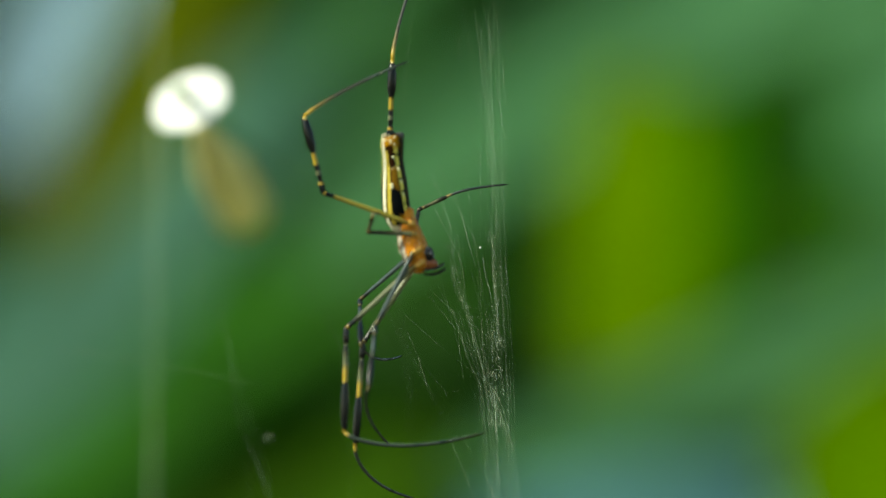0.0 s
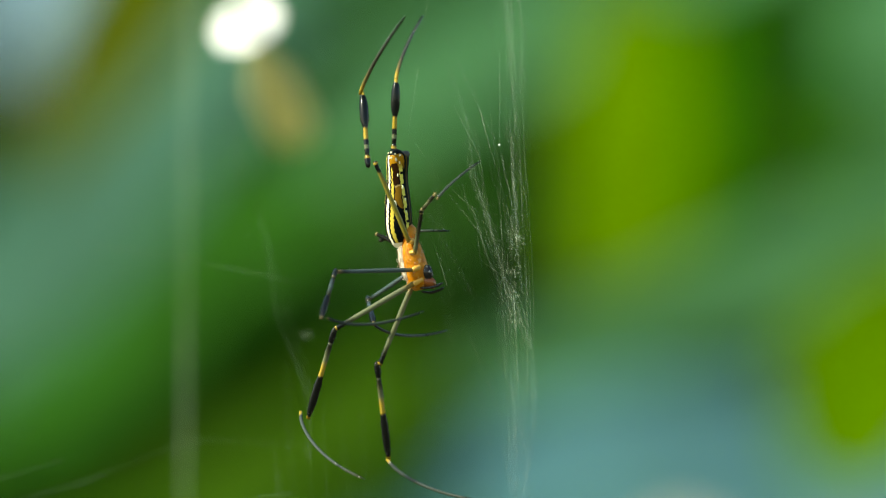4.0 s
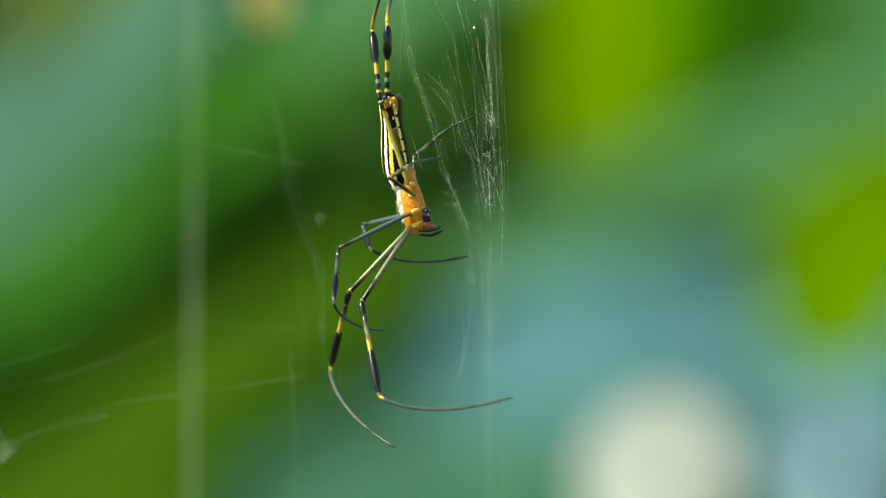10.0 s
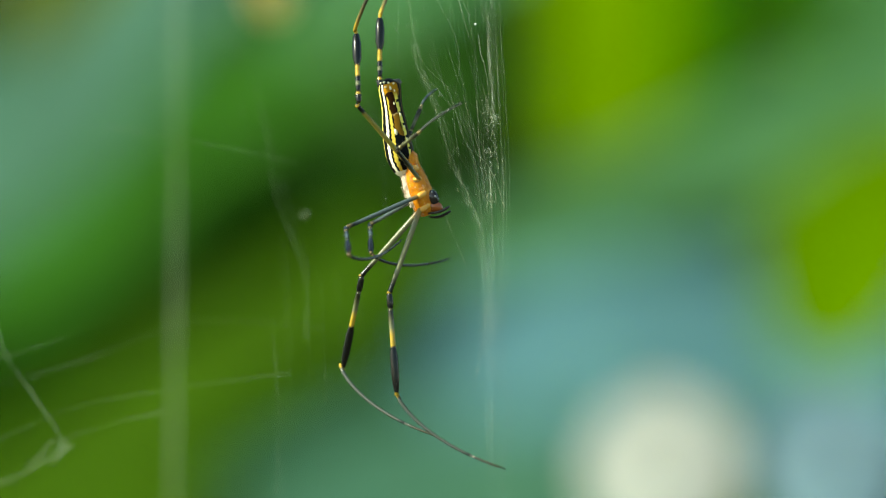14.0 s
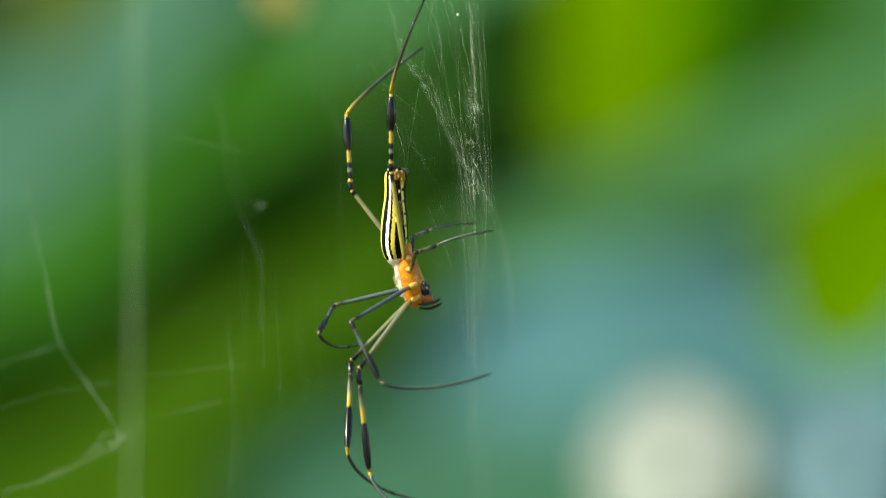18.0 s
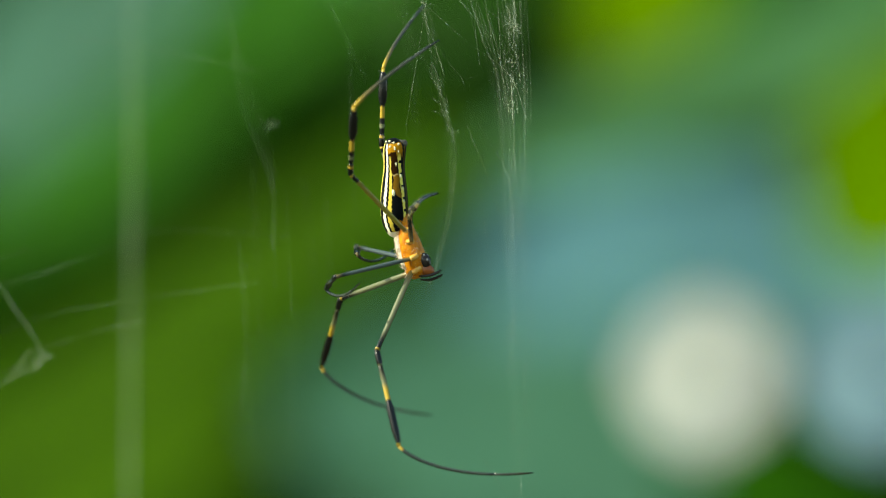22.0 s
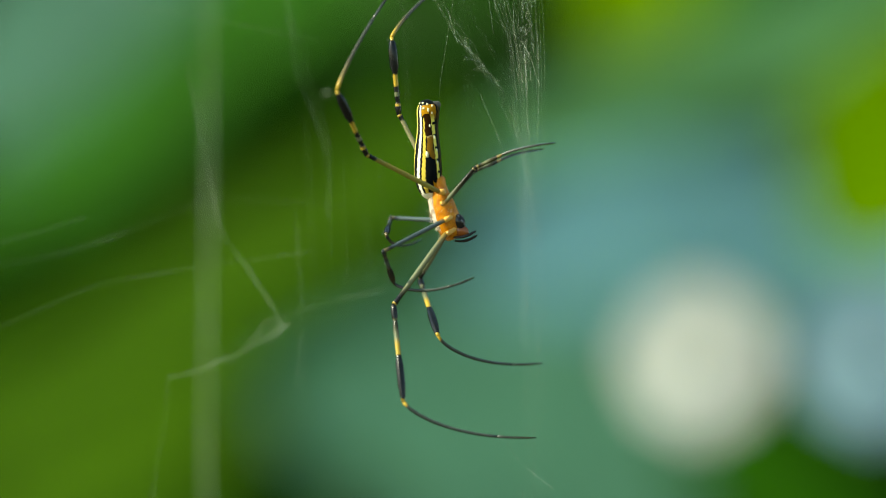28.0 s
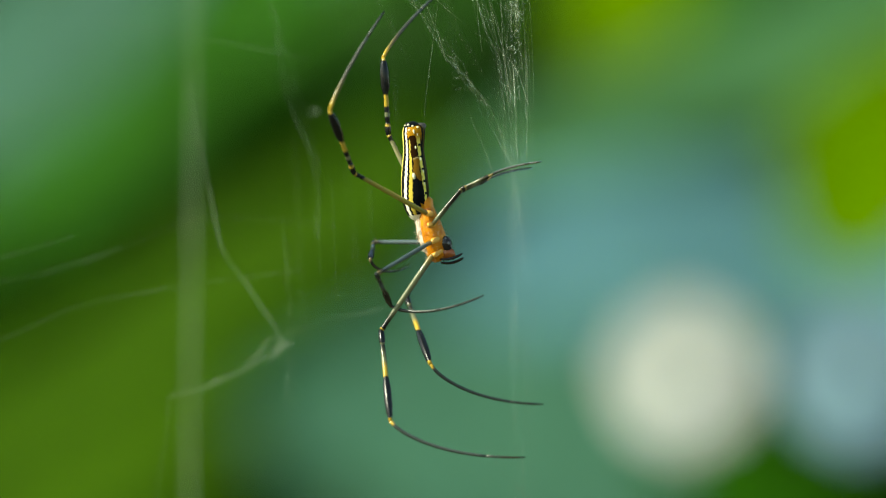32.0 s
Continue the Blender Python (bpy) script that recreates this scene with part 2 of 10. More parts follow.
# ---- large leaves behind the web ----
def big_leaf(points, widths, depth, material, label, fold=0.06, lean=0.0):
    """A broad strap-shaped leaf with a midrib, side veins and a slightly waved rim, along points of the plan."""
    mid = curve_points([at(u, v, depth) for u, v in points], 8)
    thing = new("broad_leaf")
    thing.location = mid[0]
    tagged(thing, label, "leaf", group="broad leaves behind the web")
    n = len(mid)
    bm = bmesh.new()
    prev = None
    for i, c in enumerate(mid):
        t = i / (n - 1)
        d = (mid[min(i + 1, n - 1)] - mid[max(i - 1, 0)]).normalized()
        side = d.cross(Vector((0, -1, 0))).normalized()
        k = t * (len(widths) - 1)
        j = min(int(k), len(widths) - 2)
        w = (widths[j] + (widths[j + 1] - widths[j]) * (k - j)) * depth / F / 2
        row = []
        for s in (-1, -0.75, -0.5, -0.25, 0, 0.25, 0.5, 0.75, 1):
            wave = 0.05 * w * noise.noise(Vector((t * 6, s * 2, depth * 7))) + 0.01 * w * math.sin(t * 90) * abs(s)
            row.append(bm.verts.new(c - mid[0] + side * w * s * (1 + 0.04 * noise.noise(Vector((t * 9, s, depth)))) + Vector((0, -abs(s) * w * fold + wave + lean * w * s, 0))))
        if prev:
            for a in range(8):
                bm.faces.new((prev[a], prev[a + 1], row[a + 1], row[a]))
        prev = row
    part("blade", bm, material, thing)
    back = Vector((mid[0].x * 0.9, HEDGE_Y + 0.2, mid[0].z + 0.12)) - mid[0]
    part("petiole", tube(bmesh.new(), curve_points([Vector((0, 0.002, 0)), (mid[0] - mid[3]) * 0.8 + Vector((0, 0.06, 0)), back * 0.5 + Vector((0, 0, 0.03)), back], 6), 0.0016), material, thing)
    part("midrib", tube(bmesh.new(), [c - mid[0] + Vector((0, -0.001, 0)) for c in mid], [0.0012 * depth * (1 - 0.7 * i / n) for i in range(n)]), material, thing)
    return thing


big_leaf([(-260, 890), (0, 755), (200, 635), (400, 490), (620, 355), (780, 250)], (90, 190, 210, 215, 190, 90), 2.00, LEAF_MID, "broad mid-green leaf slanting up, out of focus")
big_leaf([(-300, 1040), (40, 890), (250, 810), (440, 730)], (120, 270, 210, 80), 2.20, LEAF_MID, "broad mid-green leaf low beside the stem")
big_leaf([(760, -215), (600, -110), (370, 65), (150, 260), (-120, 430)], (60, 155, 190, 185, 130), 2.0, LEAF_MOSS, "long moss green leaf slanting across the shrub")
big_leaf([(540, -440), (380, -285), (190, -75), (40, 95), (-110, 280)], (90, 215, 275, 275, 190), 2.00, LEAF_SHEEN, "blue-green waxy leaf, sky sheen put into its colour")
big_leaf([(760, -620), (560, -440), (420, -300)], (120, 150, 60), 2.45, LEAF_TEAL, "short glaucous green leaf behind the blossom")
big_leaf([(1700, -680), (1400, -585), (1150, -480), (920, -345), (690, -205), (520, -100)], (190, 230, 240, 235, 200, 90), 1.85, LEAF_JADE, "long jade green leaf slanting across, sky sheen put into its colour")
big_leaf([(370, -680), (300, -490), (190, -300), (50, -100)], (200, 210, 190, 100), 1.75, LEAF_OLIVE, "narrow olive-brown withering leaf")
# this pale leaf is added in place of a bright sky gap
big_leaf([(270, -700), (140, -490), (10, -280)], (150, 240, 120), 2.75, LEAF_SKY_GAP, "pale grey-blue leaf added for a bright sky gap")
big_leaf([(1130, -400), (1120, -180), (1108, 0), (1090, 130)], (170, 215, 235, 170), 1.77, LEAF_YELLOW, "yellow-green sunlit leaf hanging down")
big_leaf([(1190, -400), (1175, -180), (1165, 0), (1120, 190)], (200, 230, 240, 150), 2.05, LEAF_FRESH, "fresh green leaf hanging down")
big_leaf([(1470, -430), (1455, -200), (1440, 0)], (190, 220, 150), 2.5, LEAF_DEEP, "deep green leaf hanging beside the yellow one")
# added leaf tip, its paleness stands for a bright round gap
big_leaf([(1640, -500), (1595, -370), (1550, -250)], (130, 230, 120), 2.25, LEAF_JADE, "pale green leaf tip added for a bright round gap")
big_leaf([(1800, -80), (1530, 22), (1230, 155), (960, 250), (820, 310)], (190, 195, 175, 145, 60), 1.74, LEAF_SAGE, "long pale green leaf slanting across")
big_leaf([(1700, 100), (1565, 230), (1515, 345), (1490, 480)], (190, 300, 300, 150), 1.72, LEAF_LIME, "yellow-green sunlit leaf at the edge")
big_leaf([(1700, 445), (1250, 445), (1000, 450), (800, 530)], (290, 300, 280, 120), 2.35, LEAF_BLUE, "broad blue-green waxy leaf, sky sheen put into its colour")
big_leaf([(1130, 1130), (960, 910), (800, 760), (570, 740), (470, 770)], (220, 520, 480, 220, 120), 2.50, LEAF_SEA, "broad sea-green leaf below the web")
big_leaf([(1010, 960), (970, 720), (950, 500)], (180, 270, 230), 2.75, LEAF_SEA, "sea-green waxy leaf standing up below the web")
big_leaf([(1500, 1090), (1330, 900), (1240, 760)], (180, 230, 150), 2.45, LEAF_DEEP, "deep green leaf low beside the added blossoms")
big_leaf([(1800, -260), (1620, -180), (1450, -90)], (180, 180, 90), 2.65, LEAF_TEAL, "pale green leaf leaning in from the side")

# ---- white blossom on its stalk ----
def blossom(place, facing, radius, petals, petal_material, label):
    """An open flower: rings of cupped, overlapping petals round a small heart, on a twig that runs back to the shrub."""
    thing = tagged(new("blossom"), label, "flower")
    thing.location = place
    turn = facing.to_track_quat("-Y", "Z").to_matrix()
    for ring_no in range(2):
        for k in range(petals):
            a = 2 * math.pi * (k + 0.5 * ring_no) / petals
            reach = radius * (1.0 - 0.22 * ring_no) * (1 + 0.05 * noise.noise(Vector((k * 3.1, ring_no, radius * 900))))
            out, s = Vector((math.cos(a), 0, math.sin(a))), Vector((-math.sin(a), 0, math.cos(a)))
            bm = bmesh.new()
            prev = None
            for i in range(7):
                q = i / 6
                w = reach * (0.12 * (1 - q) + 0.58 * math.sin(math.pi * min(0.10 + q * 0.85, 1)) ** 0.7)
                c = out * reach * q + Vector((0, -reach * (0.02 * q * (1 - q) + 0.012 * ring_no * q + 0.004 * (k % 2)), 0))
                row = [bm.verts.new(turn @ (c + s * w * e + Vector((0, -0.06 * w * e * e, 0)))) for e in (-1, -0.5, 0, 0.5, 1)]
                if prev:
                    for e in range(4):
                        bm.faces.new((prev[e], prev[e + 1], row[e + 1], row[e]))
                prev = row
            part("petal", bm, petal_material, thing)
    bm = bmesh.new()
    bmesh.ops.create_uvsphere(bm, u_segments=12, v_segments=8, radius=radius * 0.36)
    for v in bm.verts:                   # a low dome over the feet of the petals
        v.co = turn @ Vector((v.co.x, v.co.y * 0.2 - radius * 0.03, v.co.z))
    part("heart", bm, petal_material, thing)
    part("twig", tube(bmesh.new(), curve_points([Vector((0, 0.001, 0)), Vector((0, 0.05, 0.002)), Vector((0.01, 0.8, 0.02)), Vector((-0.02, 2.25, 0.08))], 6), 0.0009), RIB, thing, "thin green twig")
    return thing


white_blossom = blossom(at(440, -344, 0.85), Vector((-0.30, -0.72, 0.62)), 0.0061, 9, PETAL, "white sunlit blossom on a pale tan stalk")
part("stalk", tube(bmesh.new(), curve_points([Vector((0.001, 0.01, -0.003)), Vector((0.0030, 0.05, -0.0075)), Vector((0.0038, 0.07, -0.0092)), Vector((0.0046, 0.09, -0.0108))], 4),
                   [0.0014 + 0.0032 * min(i / 4, 1) for i in range(13)], 8), STALK, white_blossom, "pale tan stalk")
# two added flowers in place of round, blurred bright spots
blossom(at(1207, 664, 1.26), Vector((0, -1, 0.1)), 0.0196, 8, HIGHLIGHT_CREAM, "added cream blossom standing in for a blurred bright spot")
blossom(at(1515, 664, 1.26), Vector((0, -1, 0.1)), 0.0190, 8, HIGHLIGHT_BLUE, "added pale blue blossom standing in for a blurred bright spot")

# ---- silk ----
def thread(parent, origin, pts, radius, material, depth, spread=0.0, steps=5, name="thread", jitter=0.0, seed=0):
    r2 = random.Random(seed)
    line = []
    for u, v in pts:
        line.append(at(u, v, depth))
    line = curve_points(line, steps)
    line = [p + Vector((r2.uniform(-1, 1), r2.uniform(-1, 1), r2.uniform(-1, 1))) * jitter * U + Vector((0, spread * (i / len(line) - 0.5), 0)) - origin
            for i, p in enumerate(line)]
    return part(name, tube(bmesh.new(), line, radius, 4), material, parent)


orb_web = tagged(new("orb_web"), "pale golden orb web seen nearly edge on", "web")
rnd = random.Random(11)
zero = Vector((0, 0, 0))
for i in range(46):                      # the sheet of the web, edge on: long fine threads that run together downwards
    v0 = rnd.uniform(-760, 560)
    v1 = v0 + rnd.uniform(120, 420) * (1.0 if v0 < 250 else 0.7)
    foot = rnd.choice((rnd.gauss(917, 5), rnd.gauss(908, 14)))
    lean = abs(rnd.gauss(0.0, 0.13)) if v0 < 120 else rnd.gauss(0.01, 0.03)
    pts = [(foot + lean * (v - v1) + rnd.gauss(0, 1.2), v) for v in [v0 + (v1 - v0) * q / 5 for q in range(6)]]
    thread(orb_web, zero, pts, rnd.choice((0.3, 0.35, 0.5)) * U, rnd.choice((SILK, SILK_FINE, SILK_FAINT, SILK_FAINT)) if v1 < 330 else SILK_FAINT, D + (rnd.uniform(-0.014, 0.022) if v1 < 330 else rnd.uniform(0.02, 0.05)), rnd.uniform(-0.02, 0.02), 5, seed=i, jitter=0.5)
for i in range(5):                       # the longest ones
    x0 = 897 + 8 * i
    thread(orb_web, zero, [(x0 + rnd.gauss(0, 3) + 0.02 * max(v, 0), v) for v in range(-760, 1020, 120)], 0.4 * U, SILK_FAINT, D + rnd.uniform(0.008, 0.03), 0.0, 5, seed=70 + i, jitter=0.6)
for i in range(7):                       # two close bundles of upright threads
    a = rnd.gauss(0, 5)
    thread(orb_web, zero, [(u + a + rnd.gauss(0, 2), v) for u, v in ((900, -560), (908, -330), (918, -160), (928, 0), (932, 160), (934, 330))[rnd.choice((0, 1, 2)):]],
           rnd.choice((0.3, 0.4)) * U, SILK_FAINT, D + rnd.uniform(-0.006, 0.012), 0, 6, seed=500 + i, jitter=1.0)
    a = rnd.gauss(0, 6)
    thread(orb_web, zero, [(u + a + rnd.gauss(0, 2), v) for u, v in ((838, -30), (862, 50), (885, 110), (897, 220), (905, 400), (907, 640))[:rnd.choice((4, 5, 6))]],
           rnd.choice((0.3, 0.4)) * U, SILK_FAINT, D + rnd.uniform(-0.006, 0.012), 0, 6, seed=530 + i, jitter=1.0)
RADIALS = [                              # threads that run in from the hub side
    [(850, 195), (880, 245), (905, 300), (915, 420)], [(830, -110), (868, 10), (890, 90), (905, 180)], [(850, -70), (880, 40), (905, 140)],
    [(750, -20), (830, 50), (905, 110), (935, 185)], [(800, -90), (870, 60), (915, 200)],
    [(885, -420), (884, -250), (883, -140), (886, 20)], [(803, -208), (853, -98), (845, 12), (853, 92)],
    [(793, -53), (845, 12)], [(755, 12), (773, 52), (800, 90), (822, 118), (831, 152), (843, 182)], [(773, 52), (790, 110)], [(822, 118), (850, 112)]]
STRAYS = [
    [(860, 790), (900, 850), (960, 900)], [(790, -330), (850, -200), (905, -90)],
    [(895, -330), (930, -250), (905, -120)], [(830, 200), (880, 330), (900, 470)], [(850, 300), (868, 420), (874, 520)],
    [(720, -160), (800, -60), (900, 20)], [(770, -250), (820, -60), (850, 60)]]
for i, pts in enumerate(RADIALS + STRAYS):
    thread(orb_web, zero, pts, rnd.choice((0.3, 0.4)) * U, rnd.choice((SILK, SILK_FINE, SILK_FAINT, SILK_FAINT)), D + rnd.uniform(-0.004, 0.006), 0.0, 6, seed=40 + i, jitter=0.5)
for i in range(14):                      # fine matted fluff along the bundle
    u, v = rnd.gauss(908, 14), rnd.uniform(-130, 430)
    thread(orb_web, zero, [(u, v), (u + rnd.gauss(0, 4), v + rnd.gauss(0, 6)), (u + rnd.gauss(0, 5), v + rnd.gauss(8, 12))],
           0.4 * U, SILK_FINE, D + rnd.uniform(-0.003, 0.003), 0, 3, "snag", 1.0, 90 + i)
loop = []
lu, lv = 910, 10
for i in range(54):
    lu += rnd.gauss(0, 5) + (910 - lu) * 0.3
    lv += rnd.gauss(1.6, 5)
    loop.append((lu, lv))
thread(orb_web, zero, loop, 0.4 * U, SILK_FLUFF, D, 0, 3, "tuft", 0.8, 5)
bm = bmesh.new()
bmesh.ops.create_uvsphere(bm, u_segments=10, v_segments=8, radius=1.9 * U)
drop = part("droplet", bm, shader("white clump", (0.85, 0.87, 0.80), 0.4)[0], orb_web, "tiny white clump on a thread")
drop.location = at(883, -140, D)

thread(orb_web, zero, [(905, 900), (935, 4000), (965, 19600)], 0.4 * U, SILK_FINE, D, 0, 8, "anchor_thread")
silk_strand = tagged(new("silk_strand"), "matted fluffy silk strand slanting to the web", "web")
SLANT = [(590, -260), (648, -160), (690, -70), (738, 8), (788, 96), (826, 150), (864, 216), (884, 285), (897, 370), (905, 480)]
for i in range(5):
    pts = [(u + rnd.gauss(0, 4), v + rnd.gauss(0, 4)) for u, v in SLANT[0 if i < 3 else 2:8]]
    thread(silk_strand, zero, pts, (0.5, 0.4, 0.4, 0.5, 0.35)[i] * U, SILK_FINE if i % 2 else SILK_FAINT, D + rnd.uniform(0.006, 0.018), 0, 7, seed=300 + i, jitter=1.8)
for i in range(2):
    thread(silk_strand, zero, [(862, 215), (884 + 3 * i, 285), (897 + 4 * i, 370), (905, 480)], 0.4 * U, SILK_FAINT, D + 0.01, 0, 7, seed=310 + i, jitter=1.5)
for i in range(40):
    k = rnd.uniform(0, 6.9)
    j = int(k)
    u, v = [SLANT[j][q] + (SLANT[j + 1][q] - SLANT[j][q]) * (k - j) + rnd.gauss(0, 4) for q in (0, 1)]
    thread(silk_strand, zero, [(u, v), (u + rnd.gauss(0, 6), v + rnd.gauss(0, 5)), (u + rnd.gauss(0, 9), v + rnd.gauss(5, 9))],
           0.4 * U, SILK_FINE, D + rnd.uniform(0.006, 0.018), 0, 3, "snag", 1.0, 320 + i)
veil_web = tagged(new("barrier_web"), "slack veil of blurred silk behind the orb web", "web")
VY = D + 0.055
band_web = tagged(new("silk_band"), "upright sheer band of blurred silk behind the orb web", "web")
for i in range(3):
    thread(band_web, zero, [(356 + i, -700), (352, -300), (350 - i, 0), (346 + i, 400), (344 - i, 800), (344, 1100)], (6.5, 5, 4)[i] * U, SILK_BAND, VY + 0.07 + 0.008 * i, 0, 6, "silk_sheet", 1.5, i)
for i, pts in enumerate([[(470, -40), (500, 100), (540, 210), (560, 290)], [(490, 60), (505, 160), (556, 300), (560, 420)],
                         [(-80, 480), (60, 440), (130, 418)],
                         [(500, 400), (512, 560), (505, 720)],
                         [(-60, 628), (30, 590), (154, 538), (340, 505), (534, 478)], [(-30, 150), (-14, 80), (2, 0), (12, -120)], [(-60, 225), (60, 190), (150, 175)], [(-60, 505), (60, 488), (200, 445), (330, 393), (420, 386), (590, 398)], [(180, 40), (320, 60), (547, 106)]]):
    thread(veil_web, zero, pts, rnd.choice((0.6, 0.8)) * U, SILK_SHEER, D + rnd.uniform(0.02, 0.045), 0, 6, seed=150 + i, jitter=1.0)
thread(band_web, zero, [(344, 1080), (360, 4000), (380, 18400)], 1.2 * U, SILK_FINE, VY + 0.07, 0, 8, "anchor_thread")
for i in range(3):
    a = rnd.uniform(0, 6.3)
    thread(veil_web, zero, [(557 + 7 * math.cos(a + 1.3 * k) + rnd.gauss(0, 2), 199 + 6 * math.sin(a + 1.3 * k)) for k in range(5)], 0.7 * U, SILK_SHEER, D + 0.036, 0, 4, "clump", 0.8, 3 + i)
faint = random.Random(5)
for i in range(12):                      # a blurred net of the sheerest threads
    u, v, lean = faint.uniform(300, 800), faint.uniform(-250, 480), faint.choice((faint.gauss(0.05, 0.1), faint.gauss(0.5, 0.15)))
    thread(veil_web, zero, [(u + lean * 60 * k, v + 60 * k) for k in range(faint.choice((4, 5, 7)))], 0.4 * U, SILK_SHEER, D + faint.uniform(0.02, 0.05), 0, 5, "thread", 0.5, 640 + i)
for i in range(6):                       # the finest upright threads
    u, v, lean = rnd.uniform(470, 760), rnd.uniform(220, 520), rnd.uniform(-0.05, 0.12)
    thread(veil_web, zero, [(u + lean * 70 * k, v + 70 * k) for k in range(rnd.choice((4, 5, 6)))], 0.35 * U, SILK_SHEER, D + rnd.uniform(0.012, 0.04), 0, 5, "thread", 0.4, 600 + i)

barrier_web = tagged(new("barrier_web"), "kinked matted silk strand hanging beside the web", "web")
for i, pts in enumerate([[(335, 140), (345, 215), (368, 320), (390, 430), (440, 510), (482, 570), (500, 605)],
                         [(500, 605), (494, 625), (470, 632), (430, 655), (385, 672), (350, 690), (300, 702)],
                         [(500, 605), (478, 600), (462, 622), (480, 640), (498, 612)], [(490, 622), (455, 640), (420, 662), (360, 688)],
                         [(490, 600), (560, 575), (680, 545)]]):
    thread(barrier_web, zero, pts, (1.3, 1.4, 0.9, 1.0, 0.6)[i] * U, SILK_SLACK if i < 4 else SILK_FINE, D + 0.03, 0, 6, seed=200 + i, jitter=1.6)
thread(barrier_web, zero, [(300, 700), (260, 1400), (280, 5000), (300, 19400)], 0.4 * U, SILK_FINE, D + 0.03, 0, 8, "anchor_thread")
for i in range(9):
    k = rnd.random()
    u, v = 500 - 110 * k, 608 + 60 * k
    thread(barrier_web, zero, [(u, v), (u + rnd.gauss(0, 14), v + rnd.gauss(0, 10)), (u + rnd.gauss(0, 22), v + rnd.gauss(6, 12))], 0.6 * U, SILK_FLUFF, D + 0.03, 0, 3, "snag", 0.8, 230 + i)

# ---- the spider ----
# Its own space: head down (-z), back to -x, belly to +x, the sides along y; the origin at the waist.
parts_of = {}


def banded(name, length, stops, rough=0.26):
    """A leg's colours along its length: rows of (share of the length, colour)."""
    m, t, b = shader(name, (0.1, 0.1, 0.1), rough, 0.28)
    co = t.nodes.new("ShaderNodeTexCoord")
    sep = t.nodes.new("ShaderNodeSeparateXYZ")
    nz = t.nodes.new("ShaderNodeTexNoise")
    nz.inputs["Scale"].default_value = 1500
    mad = t.nodes.new("ShaderNodeMath")
    mad.operation = "MULTIPLY_ADD"
    mad.inputs[1].default_value = 1 / length
    ns = t.nodes.new("ShaderNodeMath")
    ns.operation = "MULTIPLY_ADD"
    ns.inputs[1].default_value, ns.inputs[2].default_value = 0.05, -0.025
    ramp = t.nodes.new("ShaderNodeValToRGB")
    while len(ramp.color_ramp.elements) < len(stops):
        ramp.color_ramp.elements.new(0.5)
    for e, (p, c) in zip(ramp.color_ramp.elements, stops):
        e.position = p
        e.color = (*c, 1)
    t.links.new(co.outputs["Object"], sep.inputs[0])
    t.links.new(co.outputs["Object"], nz.inputs["Vector"])
    t.links.new(sep.outputs[2], mad.inputs[0])
    t.links.new(nz.outputs[0], ns.inputs[0])
    t.links.new(ns.outputs[0], mad.inputs[2])
    t.links.new(mad.outputs[0], ramp.inputs[0])
    t.links.new(ramp.outputs[0], b.inputs["Base Color"])
    return m


BLACK, YEL, OLIVE, BROWN = (0.0035, 0.0045, 0.005), (0.37, 0.25, 0.030), (0.125, 0.135, 0.072), (0.012, 0.012, 0.008)
GREY, PALE, DUSK = (0.046, 0.058, 0.050), (0.20, 0.12, 0.02), (0.028, 0.030, 0.014)
HAIR = shader("black bristle", (0.03, 0.03, 0.03), 0.5)[0]
LENGTHS = {"I": (160, 180, 245), "II": (143, 125, 195), "III": (80, 60, 105), "IV": (155, 137, 205)}
THICK = {"I": (4.9, 4.9, 7.0, 3.7), "II": (4.0, 3.9, 5.5, 3.3), "III": (3.9, 3.5, 3.8, 2.8), "IV": (4.4, 4.6, 8.0, 4.0)}
spider = tagged(new("spider"), "golden orb-weaver spider with striped abdomen, climbing head down", "spider")


def bristles(length, r, count, seed, long=9):
    r2 = random.Random(seed)
    bm = bmesh.new()
    for _ in range(count):
        z = r2.uniform(0.04, 0.97) * length
        a = r2.uniform(0, 2 * math.pi)
        d = Vector((math.cos(a), math.sin(a), r2.uniform(0.5, 1.3))).normalized()
        p = Vector((math.cos(a) * r * 0.8, math.sin(a) * r * 0.8, z))
        tube(bm, [p, p + d * r2.uniform(0.5, 1) * long * U], [0.32 * U, 0.08 * U], 3)
    return bm


